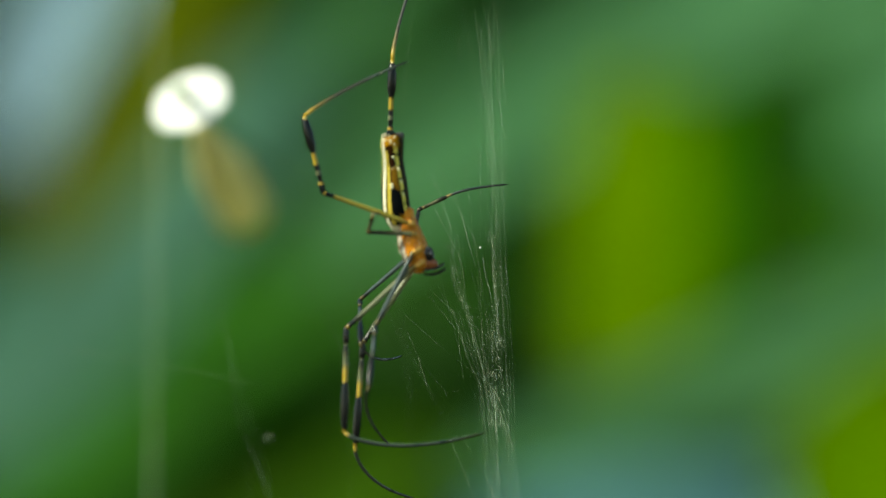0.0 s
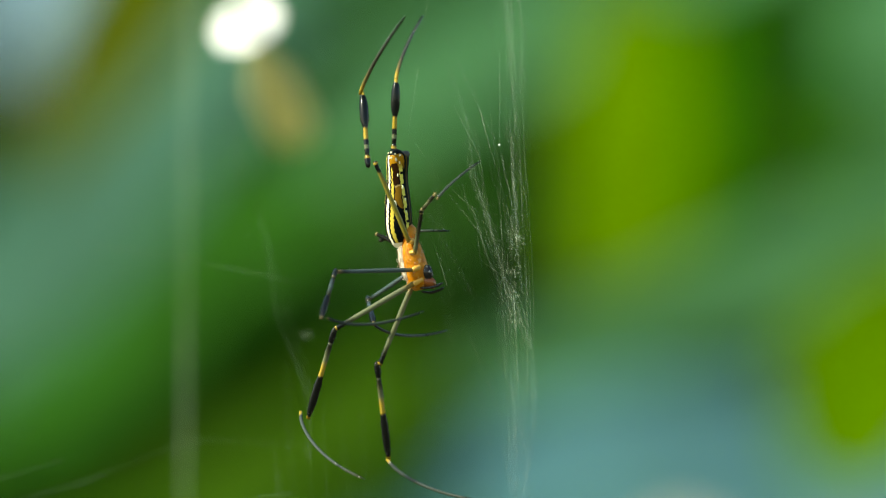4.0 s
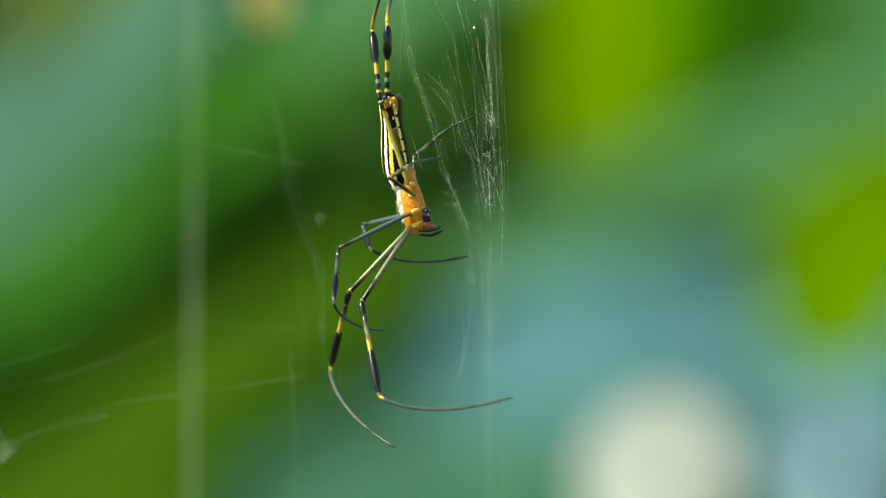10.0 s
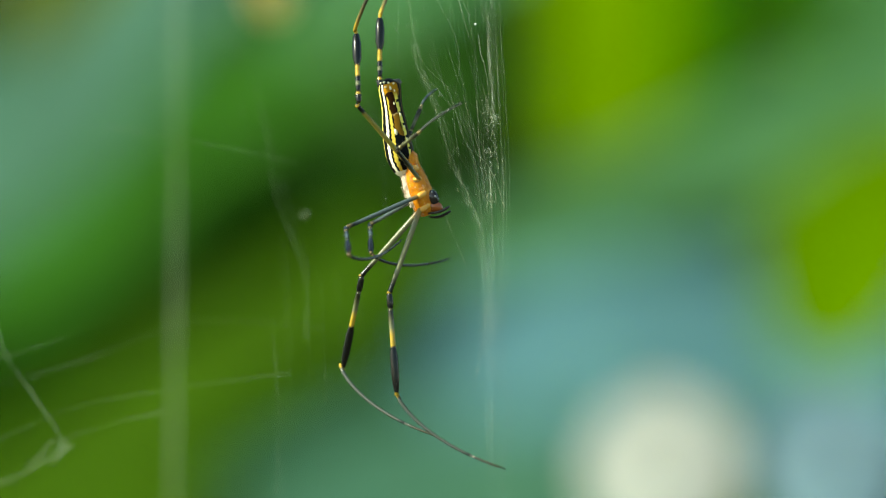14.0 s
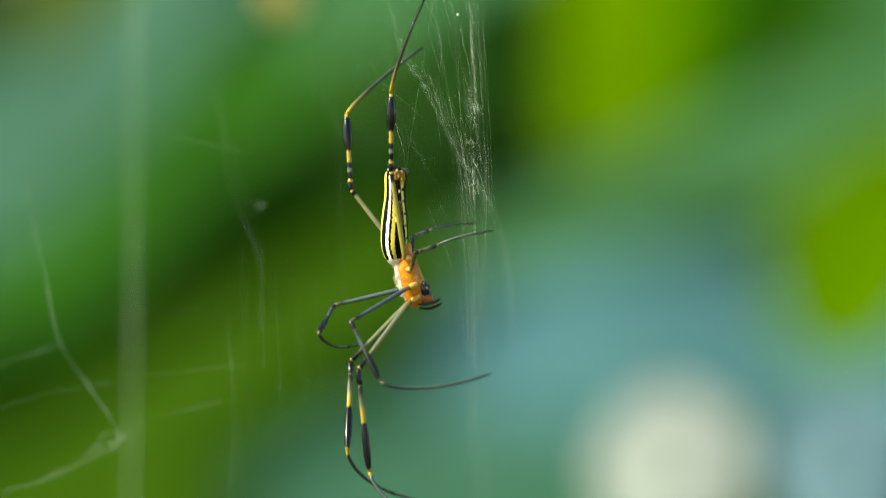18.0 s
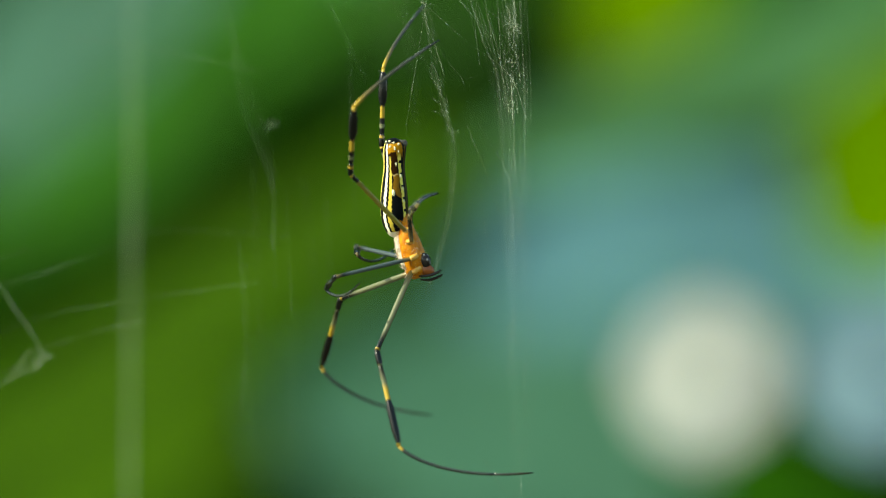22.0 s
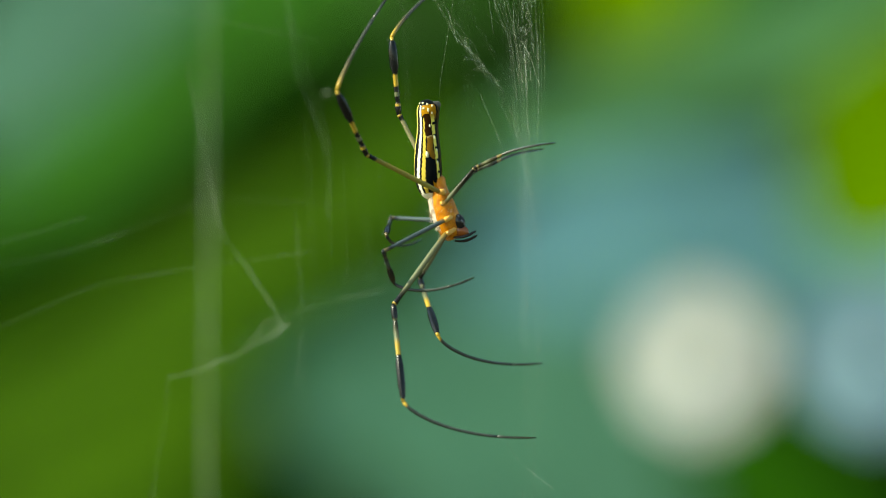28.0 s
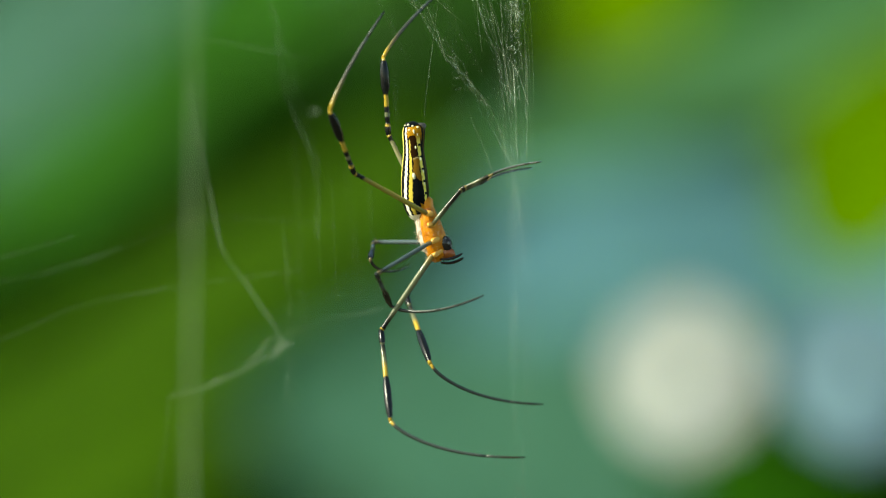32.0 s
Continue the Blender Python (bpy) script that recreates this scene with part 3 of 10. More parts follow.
def leg(key):
    pair = key.rstrip("nf")
    lf, lt, lm = [x * U for x in LENGTHS[pair]]
    rf, rt, rb, rm = [x * U for x in THICK[pair]]
    mats = (
        banded("femur " + pair, lf, [(0, PALE), (0.15, OLIVE), (0.72, OLIVE), (0.84, DUSK), (0.89, BLACK), (0.965, BLACK), (0.98, YEL), (1, BROWN)]),
        banded("tibia " + pair, lt, [(0, BROWN), (0.02, BLACK), (0.135, BLACK), (0.15, OLIVE), (0.17, BROWN), (0.22, DUSK), (0.34, OLIVE), (0.42, YEL), (0.51, YEL), (0.53, BLACK), (0.965, BLACK), (0.975, YEL), (1, YEL)]),
        banded("metatarsus " + pair, lm, [(0, YEL), (0.015, YEL), (0.04, GREY), (0.7, GREY), (0.95, DUSK), (1, BLACK)]),
    )
    TAN, RING = (0.11, 0.085, 0.035), (0.24, 0.19, 0.07)
    # the second legs' blue-grey holds the sky's reflection in its colour
    SKY_SLATE, INK = (0.052, 0.074, 0.076), (0.012, 0.016, 0.016)
    if pair == "III":
        mats = (banded("femur short", lf, [(0, PALE), (0.10, OLIVE), (0.5, DUSK), (0.7, BROWN), (0.95, BROWN), (0.97, RING), (1, BROWN)]),
                banded("tibia short", lt, [(0, BROWN), (0.11, BROWN), (0.14, RING), (0.2, DUSK), (0.45, OLIVE), (0.7, DUSK), (0.88, BROWN), (0.93, RING), (1, RING)]),
                banded("metatarsus short", lm, [(0, RING), (0.05, GREY), (0.5, GREY), (1, BLACK)]))
    if pair == "II":
        mats = (banded("femur second", lf, [(0, PALE), (0.12, SKY_SLATE), (0.8, SKY_SLATE), (0.9, INK), (0.975, TAN), (1, BLACK)]),
                banded("tibia second", lt, [(0, INK), (0.12, INK), (0.15, TAN), (0.17, INK), (0.35, SKY_SLATE), (0.5, DUSK), (0.56, BLACK), (0.95, BLACK), (0.975, TAN), (1, TAN)]),
                banded("metatarsus second", lm, [(0, TAN), (0.025, INK), (0.5, GREY), (1, BLACK)]))
    if pair == "IV":
        mats = (banded("femur fourth", lf, [(0, PALE), (0.12, (0.24, 0.20, 0.03)), (0.86, (0.20, 0.17, 0.03)), (0.88, DUSK), (0.90, BLACK), (0.965, BLACK), (0.98, YEL), (1, BROWN)]),
                banded("tibia fourth", lt, [(0, BLACK), (0.09, BLACK), (0.11, YEL), (0.15, BLACK), (0.22, BLACK), (0.24, OLIVE), (0.27, OLIVE), (0.29, BLACK), (0.35, BLACK), (0.38, YEL), (0.50, YEL), (0.525, BLACK), (0.955, BLACK), (0.965, YEL), (1, YEL)]),
                banded("metatarsus fourth", lm, [(0, YEL), (0.05, YEL), (0.14, (0.15, 0.12, 0.04)), (0.32, (0.05, 0.05, 0.036)), (0.8, GREY), (1, BLACK)]))
    if key == "IVf":
        # far femur made paler in its colour, for the sun on that leg
        SUNLIT_ASH = (0.22, 0.21, 0.12)
        mats = (banded("femur fourth sunlit", lf, [(0, PALE), (0.12, SUNLIT_ASH), (0.90, SUNLIT_ASH), (0.93, BLACK), (0.965, BLACK), (0.98, YEL), (1, BROWN)]), *mats[1:])
    f = part("femur", lathe([(-3 * U, rf * 0.75, rf * 0.75, 0), (0, rf * 0.95, rf * 0.95, 0), (lf * 0.3, rf * 1.05, rf * 1.05, 0), (lf * 0.75, rf * 0.9, rf * 0.9, 0),
                             (lf * 0.93, rf * 0.85, rf * 0.85, 0), (lf * 0.97, rf * 1.0, rf * 1.0, 0), (lf * 1.0, rf * 0.8, rf * 0.8, 0)], 12), mats[0], spider)
    part("bristles", bristles(lf, rf, 26, 1), HAIR, f, "fine dark bristles")
    prof = [(lt * 0.15, rt * 0.7, rt * 0.7, 0), (lt * 0.17, rt * 0.85, rt * 0.85, 0), (lt * 0.24, rt, rt, 0), (lt * 0.5, rt * 0.88, rt * 0.88, 0),
            (lt * 0.53, rt * 1.0, rt * 1.0, 0), (lt * 0.62, rb, rb, 0), (lt * 0.82, rb, rb, 0), (lt * 0.93, rb * 0.72, rb * 0.72, 0), (lt * 0.96, rt * 0.75, rt * 0.75, 0), (lt, rt * 0.7, rt * 0.7, 0)]
    tb = part("tibia", lathe(prof, 12), mats[1], spider)
    part("patella", lathe([(-3 * U, rt * 0.6, rt * 0.6, 0), (0, rt * 0.95, rt * 0.95, 0), (lt * 0.04, rt * 1.15, rt * 1.15, 0), (lt * 0.10, rt * 1.15, rt * 1.15, 0), (lt * 0.145, rt * 0.95, rt * 0.95, 0), (lt * 0.158, rt * 0.7, rt * 0.7, 0)], 12),
         mats[1], tb, "glossy dark knee joint")
    part("bristles", bristles(lt, rt, 44 if pair != "III" else 16, 2, 10), HAIR, tb, "fine dark bristles")
    sag = {"I": 0.092, "II": 0.085, "III": 0.04, "IV": 0.03}[pair] * lm
    n = 18
    way = [Vector((sag * (1 - (2 * (i / n) ** 0.8 - 1) ** 2), 0, lm * i / n)) for i in range(n + 1)]
    girth = [rm * (1.0 - 0.30 * i / n) * (0.9 if i else 0.8) * (0.45 if i == n else 0.85 if i == n - 1 else 1) for i in range(n + 1)]
    mt = part("metatarsus", tube(bmesh.new(), way[:14], girth[:14], 8), mats[2], spider)
    part("tarsus", tube(bmesh.new(), way[13:], [g * 0.93 for g in girth[13:]], 8), mats[2], mt, "thin dark foot joint")
    parts_of[key + "_femur"], parts_of[key + "_tibia"], parts_of[key + "_metatarsus"] = f, tb, mt


for key in ("In", "If", "IIn", "IIf", "IIIn", "IIIf", "IVn", "IVf"):
    leg(key)

# abdomen: along +z from the waist
AB = 158 * U
m, t, b = shader("striped abdomen", (0.1, 0.1, 0.1), 0.35, 0.03)
co = t.nodes.new("ShaderNodeTexCoord")
sep = t.nodes.new("ShaderNodeSeparateXYZ")
nz = t.nodes.new("ShaderNodeTexNoise")
nz.inputs["Scale"].default_value = 900
t.links.new(co.outputs["Object"], sep.inputs[0])
t.links.new(co.outputs["Object"], nz.inputs["Vector"])


def node_math(op, a, bb=None, c=None):
    n = t.nodes.new("ShaderNodeMath")
    n.operation = op
    for i, q in enumerate((a, bb, c)):
        if q is None:
            continue
        if isinstance(q, (int, float)):
            n.inputs[i].default_value = q
        else:
            t.links.new(q, n.inputs[i])
    return n.outputs[0]


absy = node_math("ABSOLUTE", sep.outputs[1])
ang = node_math("ARCTAN2", absy, node_math("MULTIPLY", sep.outputs[0], -1))
along = node_math("MULTIPLY", sep.outputs[2], 1 / AB)                       # 0 at the waist, 1 at the tip
scallop = node_math("MULTIPLY", node_math("SINE", node_math("MULTIPLY", along, 118.0)), 0.0065)
turn = node_math("ADD", node_math("MULTIPLY_ADD", nz.outputs[0], 0.05, node_math("MULTIPLY_ADD", ang, 1 / math.pi, -0.025)), scallop)
LEMON, SULPHUR = (0.74, 0.64, 0.12), (0.52, 0.40, 0.06)
CREAM, AMBER, HONEY = (0.80, 0.77, 0.58), (0.17, 0.085, 0.008), (0.32, 0.15, 0.008)


def steps(stops, value, hard=True):
    ramp = t.nodes.new("ShaderNodeValToRGB")
    if hard:
        ramp.color_ramp.interpolation = "CONSTANT"
    while len(ramp.color_ramp.elements) < len(stops):
        ramp.color_ramp.elements.new(0.5)
    for e, (p, c) in zip(ramp.color_ramp.elements, stops):
        e.position = p
        e.color = (*c, 1)
    t.links.new(value, ramp.inputs[0])
    return ramp.outputs[0]


def blend(mask, a, c):
    mx = t.nodes.new("ShaderNodeMix")
    mx.data_type = "RGBA"
    t.links.new(mask, mx.inputs[0])
    t.links.new(a, mx.inputs[6])
    t.links.new(c, mx.inputs[7])
    return mx.outputs[2]


W1, W0 = (1, 1, 1), (0, 0, 0)
slant = node_math("MULTIPLY_ADD", along, -0.18, node_math("ADD", turn, 0.085))      # the side stripes run a little aslant
stripes = steps([(0, LEMON), (0.120, BLACK), (0.238, CREAM), (0.298, BLACK), (0.345, SULPHUR), (0.412, BLACK)], slant)
belly = steps([(0, BLACK), (0.632, LEMON), (0.735, BLACK), (0.86, (0.10, 0.06, 0.005)), (0.895, BLACK)], turn)
stripes = blend(steps([(0, W0), (0.55, W1)], turn), stripes, belly)
flank = steps([(0, HONEY), (0.10, BLACK), (0.36, AMBER), (0.588, (0.34, 0.24, 0.10)), (0.612, (0.020, 0.008, 0.002)), (0.86, HONEY)], node_math("MULTIPLY_ADD", nz.outputs[0], 0.16, node_math("ADD", along, -0.05)))
wavy = node_math("MULTIPLY_ADD", node_math("SINE", node_math("MULTIPLY_ADD", along, 31.0, 0.6)), 0.022, turn)
inside = node_math("MULTIPLY", steps([(0, W0), (0.505, W1)], node_math("MULTIPLY_ADD", along, 0.12, wavy)), steps([(0, W1), (0.612, W0)], wavy))
colour = blend(inside, stripes, flank)
beads = steps([(0, W0), (0.5, W1)], node_math("MULTIPLY_ADD", node_math("SINE", node_math("MULTIPLY", along, 46.0)), 0.5, 0.12))
gap = node_math("MULTIPLY", beads, steps([(0, W0), (0.655, W1), (0.735, W0)], turn))
dark = t.nodes.new("ShaderNodeRGB")
dark.outputs[0].default_value = (*BLACK, 1)
colour = blend(gap, colour, dark.outputs[0])
tip = steps([(0, W0), (0.75, W0), (0.83, W1), (0.93, W1), (0.96, W0)], along, False)
honey = t.nodes.new("ShaderNodeRGB")
honey.outputs[0].default_value = (*HONEY, 1)
colour = blend(node_math("MULTIPLY", tip, steps([(0, W0), (0.61, W1), (0.80, W0)], turn)), colour, honey.outputs[0])
colour = blend(steps([(0, W0), (0.945, W1)], node_math("MULTIPLY_ADD", nz.outputs[0], 0.03, along)), colour, dark.outputs[0])
cream = t.nodes.new("ShaderNodeRGB")
cream.outputs[0].default_value = (0.75, 0.72, 0.58, 1)
front = steps([(0, W1), (0.5, W0)], node_math("ADD", along, 0.555))
colour = blend(front, colour, cream.outputs[0])
t.links.new(colour, b.inputs["Base Color"])
bp = t.nodes.new("ShaderNodeBump")
bp.inputs["Strength"].default_value, bp.inputs["Distance"].default_value = 0.35, 0.0002
t.links.new(nz.outputs[0], bp.inputs["Height"])
t.links.new(bp.outputs[0], b.inputs["Normal"])


def girth_at(k):
    """The abdomen's fullness along its length: a drooping round front end, a blunt rear end."""
    if not 0 < k < 1:
        return 0.12
    front = (1 - (1 - min(k / 0.30, 1)) ** 2.2) ** 0.55
    return front * (1 - max(2 * k - 1, 0) ** 9) ** 0.5


def middle_at(k):
    """How far its middle line lies towards the belly."""
    rear = min(max((k - 0.78) / 0.16, 0), 1)
    return -14 + 16 * min(k / 0.8, 1) - 3 * math.sin(k * math.pi) + 4 * rear * rear


prof = []
for i in range(33):
    k = i / 32
    z = (-20 + 178 * k) * U
    w = girth_at(k)
    waist = 1 - 0.20 * math.exp(-((k - 0.72) / 0.2) ** 2)
    taper = 1.1 - 0.12 * k
    prof.append((z, 23.2 * U * w * waist * taper, 24.5 * U * w * waist * taper, middle_at(k) * U))
bm = lathe(prof, 32)
for v in bm.verts:                       # its end is cut aslant, highest at the back
    v.co.z -= 0.34 * v.co.x * max(v.co.z / U - 105, 0) / 50
abdomen = part("abdomen", bm, m, spider, "black abdomen with cream and yellow stripes")
parts_of["abdomen"] = abdomen
bm = bmesh.new()
tube(bm, [(6 * U, 0, 138 * U), (17 * U, 0, 144 * U), (25 * U, 0, 147 * U)], [11 * U, 9 * U, 4 * U], 10)
part("spinneret", bm, shader("dark amber", (0.05, 0.045, 0.035), 0.35)[0], abdomen, "dark amber spinnerets")
part("dragline", tube(bmesh.new(), [(23 * U, 0, 148 * U), (30 * U, 0, 185 * U), (70 * U, 0.001, 330 * U), (150 * U, 0.002, 620 * U)], 0.3 * U, 4), SILK_FINE, abdomen, "fine silk line from the tip")
DOT = shader("cream spot", (0.75, 0.70, 0.45), 0.35)[0]
for a, z, r in ((0.5, 148, 2.8), (1.0, 150, 3.2), (1.5, 149, 2.8), (2.0, 148, 2.8), (1.25, 141, 3.0), (1.7, 139, 3.0), (1.9, 110, 2.4), (1.68, 60, 4.8), (2.35, 88, 3.0), (2.5, 66, 2.4), (2.5, 44, 2.4), (2.05, 134, 2.0)):
    for s in (-1, 1):
        bm = bmesh.new()
        bmesh.ops.create_uvsphere(bm, u_segments=8, v_segments=6, radius=r * U)
        k = (z + 20) / 178
        girth = (1 - 0.20 * math.exp(-((k - 0.72) / 0.2) ** 2)) * (1.1 - 0.12 * k) * girth_at(k)
        ob = part("spot", bm, DOT, abdomen)
        x = -22.9 * girth * math.cos(a) + middle_at(k)
        ob.location = (x * U, s * 24.2 * U * girth * math.sin(a), (z - 0.34 * x * max(z - 105, 0) / 50) * U)
        ob.scale = (0.6, 0.6, 1.25) if z < 140 else (0.75, 0.75, 0.7)

# head and chest, along -z
ORANGE, ot, ob_ = shader("orange chest", (0.62, 0.22, 0.02), 0.32, 0.22)
varied(ORANGE, ot, ob_, (0.40, 0.125, 0.002), (0.62, 0.245, 0.012), 1100, 0.5)
ob_.inputs["Subsurface Weight"].default_value = 0.15
ob_.inputs["Subsurface Radius"].default_value = (0.0012, 0.0005, 0.0001)
ob_.inputs["Subsurface Scale"].default_value = 1.0
bm = lathe([(z * U, 1.16 * rx * U, 1.12 * ry * U, dx * U) for z, rx, ry, dx in (
    (22, 7, 9, 5), (12, 14, 15, 4), (0, 13, 14, 3), (-12, 14, 15, 3), (-30, 18, 20, 2), (-52, 20, 20, 2), (-72, 19, 18, 3), (-88, 15, 15, 2), (-97, 7, 8, 1))], 28)
part("cephalothorax", bm, ORANGE, spider, "orange chest with pale hairs")
FUZZ, ft, fb = shader("silvery carapace hair", (0.52, 0.43, 0.28), 0.6)
varied(FUZZ, ft, fb, (0.20, 0.11, 0.05), (0.76, 0.71, 0.60), 1300, 0.8)
bm = lathe([(-6 * U, 3 * U, 5 * U, -10 * U), (-20 * U, 7 * U, 13 * U, -14 * U), (-42 * U, 8 * U, 15 * U, -16 * U), (-66 * U, 7 * U, 14 * U, -15 * U), (-88 * U, 3 * U, 8 * U, -10 * U)], 14)
part("carapace", bm, FUZZ, spider, "silvery haired carapace")
bm = bmesh.new()
for _ in range(420):
    a, z = rnd.uniform(0, 2 * math.pi), rnd.uniform(-95, 0)
    r = 24 - abs(z + 48) * 0.18
    p = Vector((r * math.cos(a), r * math.sin(a), z)) * U
    tube(bm, [p, p + Vector((math.cos(a), math.sin(a), rnd.uniform(-1, 0.3))) * rnd.uniform(3, 7) * U], [0.3 * U, 0.08 * U], 3)
part("hairs", bm, FUZZ, spider, "short pale hairs")
GLOSS = shader("glossy black", (0.012, 0.010, 0.010), 0.12, 0.35)[0]
EYE = shader("shiny grey eye", (0.10, 0.11, 0.12), 0.08)[0]
RUST = shader("rust-red jaw", (0.24, 0.065, 0.012), 0.22)[0]
for s in (-1, 1):
    bm = lathe([(0, 9 * U, 8 * U, 0), (-10 * U, 11 * U, 8.5 * U, 2 * U), (-18 * U, 9 * U, 7 * U, 3 * U), (-25 * U, 4 * U, 3.5 * U, 2 * U)], 12)
    jaw = part("chelicera", bm, RUST, spider, "rust-red jaw")
    jaw.matrix_basis = pose(12 * U, s * 7 * U, -80 * U, 0, -40, 0)
    bm = bmesh.new()
    bmesh.ops.create_uvsphere(bm, u_segments=12, v_segments=10, radius=12 * U)
    eye = part("eye_mound", bm, GLOSS, spider, "glossy black eye mound")
    eye.matrix_basis = pose(21 * U, s * 9.5 * U, -70 * U) @ Matrix.Diagonal((0.9, 0.8, 1.2, 1))
    for ex, ey, ez in ((7, 3, 5), (7, 4, -4), (4, 7, 0), (2, 7, 7)):
        bm = bmesh.new()
        bmesh.ops.create_uvsphere(bm, u_segments=8, v_segments=6, radius=2.4 * U)
        part("eye", bm, EYE, eye).location = Vector((ex, s * ey, ez)).normalized() * 11.4 * U
    palp = part("palp", tube(bmesh.new(), curve_points([Vector((4, s * 12, -97 - 3 * s)) * U, Vector((18, s * 14, -101 - 4 * s)) * U, Vector((32, s * 12, -101 - 4 * s)) * U, Vector((45, s * 8, -98 - 4 * s)) * U], 4),
                             [(1.7 + 0.9 * math.sin(3.0 * i / 12)) * U * (0.4 if i == 12 else 1) for i in range(13)], 8), GLOSS, spider, "black feeler")
COXA = shader("pale coxa", (0.62, 0.33, 0.06), 0.25)[0]
for frac, back, side in ((0.84, 8, 17), (0.60, 3, 23), (0.30, -8, 23), (0.08, -2, 27)):
    for s in (-1, 1):
        part("coxa", tube(bmesh.new(), [Vector((12, s * 6, -frac * 82 - 8)) * U, Vector((8, s * side * 0.8, -frac * 90 - 4)) * U, Vector((-back * 0.3, s * side * 0.98, -frac * 100)) * U, Vector((-back, s * side * 1.0, -frac * 100)) * U], [5 * U, 6 * U, 5 * U, 4.2 * U], 10), COXA, spider, "orange hip joint")


def motions():
    walk(spider, [
        (0, pose(-0.00511, 0.687, 1.54499, 0, -16.9, 0)), (0.5, pose(-0.00398, 0.696, 1.5408, 0, -15.8, 0)), (1, pose(-0.00374, 0.7, 1.53915, 0, -12.5, 0)),
        (1.5, pose(-0.00290, 0.7, 1.53904, 0, -11.3, 0)), (2, pose(-0.00346, 0.7, 1.53885, 0, -10.1, 0)), (2.5, pose(-0.00262, 0.7, 1.53569, 0, -12.8, 0)),
        (3, pose(-0.00415, 0.7, 1.53669, 0, -15.4, 0)), (3.5, pose(-0.00478, 0.7, 1.53414, 0, -12.5, 0)), (5.5, pose(-0.00321, 0.695, 1.52833, 0, -14.8, 0)),
        (6, pose(-0.00227, 0.691, 1.52992, 0, -11.7, 0)), (6.5, pose(-0.00129, 0.69, 1.53071, 0, -14, 0)), (7, pose(-0.00114, 0.69, 1.52889, 0, -11.5, 0)),
        (7.5, pose(-0.00204, 0.69, 1.52908, 0, -11.4, 0)), (8, pose(-0.00091, 0.69, 1.52844, 0, -9, 0)), (8.5, pose(-0.00042, 0.694, 1.52761, 0, -12.1, 0)),
        (9, pose(-0.00092, 0.7, 1.52469, 0, -9.5, 0)), (9.5, pose(-0.00142, 0.7, 1.52388, 0, -12.5, 0)), (10, pose(-0.00192, 0.7, 1.52277, 0, -12, 0)),
        (10.5, pose(-0.00123, 0.7, 1.52315, 0, -14.6, 0)), (11, pose(-0.00123, 0.7, 1.52108, 0, -12.5, 0)), (11.5, pose(-0.00008, 0.7, 1.52104, 0, -13.1, 0)),
        (12, pose(-0.00108, 0.7, 1.52154, 0, -13.7, 0)), (12.5, pose(-0.00104, 0.7, 1.52169, 0, -13.9, 0)), (13, pose(-0.00108, 0.7, 1.52208, 0, -14, 0)),
        (13.5, pose(-0.002, 0.7, 1.52285, 0, -17.1, 0)), (15.5, pose(-0.00023, 0.7, 1.52731, 0, -19.7, 0)), (16, pose(-0.00054, 0.7, 1.52531, 0, -17.3, 0)),
        (16.5, pose(-0.00238, 0.7, 1.51881, 0, -16.7, 0)), (17, pose(-0.00308, 0.7, 1.51438, 0, -16.7, 0)), (17.5, pose(-0.00342, 0.7, 1.51312, 0, -18.3, 0)),
        (18, pose(-0.00408, 0.7, 1.51185, 0, -15.3, 0)), (18.5, pose(-0.00492, 0.7, 1.51231, 0, -14.6, 0)), (19, pose(-0.00523, 0.7, 1.51269, 0, -13.9, 0)),
        (19.5, pose(-0.00515, 0.7, 1.51242, 0, -14.5, 0)), (20, pose(-0.00615, 0.7, 1.51269, 0, -15, 0)), (20.5, pose(-0.00727, 0.7, 1.51138, 0, -15.9, 0)),
        (21, pose(-0.00592, 0.7, 1.50831, 0, -16.4, 0)), (21.5, pose(-0.00662, 0.7, 1.5055, 0, -15.9, 0)), (22, pose(-0.00831, 0.7, 1.50331, 0, -16.1, 0)),
        (22.5, pose(-0.00827, 0.7, 1.50396, 0, -15.3, 0)), (23, pose(-0.00877, 0.7, 1.50462, 0, -15, 0)), (23.5, pose(-0.00792, 0.7, 1.50419, 0, -17.3, 0)),
        (24, pose(-0.00585, 0.7, 1.504, 0, -17.3, 0)), (24.5, pose(-0.00646, 0.7, 1.50754, 0, -17.1, 0)), (25, pose(-0.00462, 0.7, 1.50554, 0, -17.1, 0)),
        (25.5, pose(-0.00446, 0.7, 1.50645, 0, -18.1, 0)), (27.5, pose(-0.00308, 0.7, 1.50632, 0, -18.1, 0)), (28, pose(-0.00308, 0.7, 1.50631, 0, -16.8, 0)),
        (28.5, pose(-0.00323, 0.7, 1.5061, 0, -15.9, 0)), (29, pose(-0.00315, 0.7, 1.50612, 0, -15, 0)), (29.5, pose(-0.00323, 0.7, 1.5061, 0, -15.1, 0)),
        (30, pose(-0.00285, 0.7, 1.506, 0, -15.2, 0)), (30.5, pose(-0.00277, 0.7, 1.5059, 0, -15.3, 0)), (31, pose(-0.00285, 0.7, 1.50573, 0, -15.4, 0)),
        (31.5, pose(-0.00262, 0.7, 1.50552, 0, -15.4, 0)), (32, pose(-0.00262, 0.7, 1.50546, 0, -15.5, 0)),
    ])
    walk(white_blossom, [
        (0, pose(*at(335, -365, 0.80))), (0.5, pose(*at(428, -330, 0.85))), (1, pose(*at(431, -338, 0.85))),
        (2, pose(*at(439, -345, 0.85))), (3.5, pose(*at(440, -344, 0.85))), (32, pose(*at(440, -344, 0.85))),
    ])
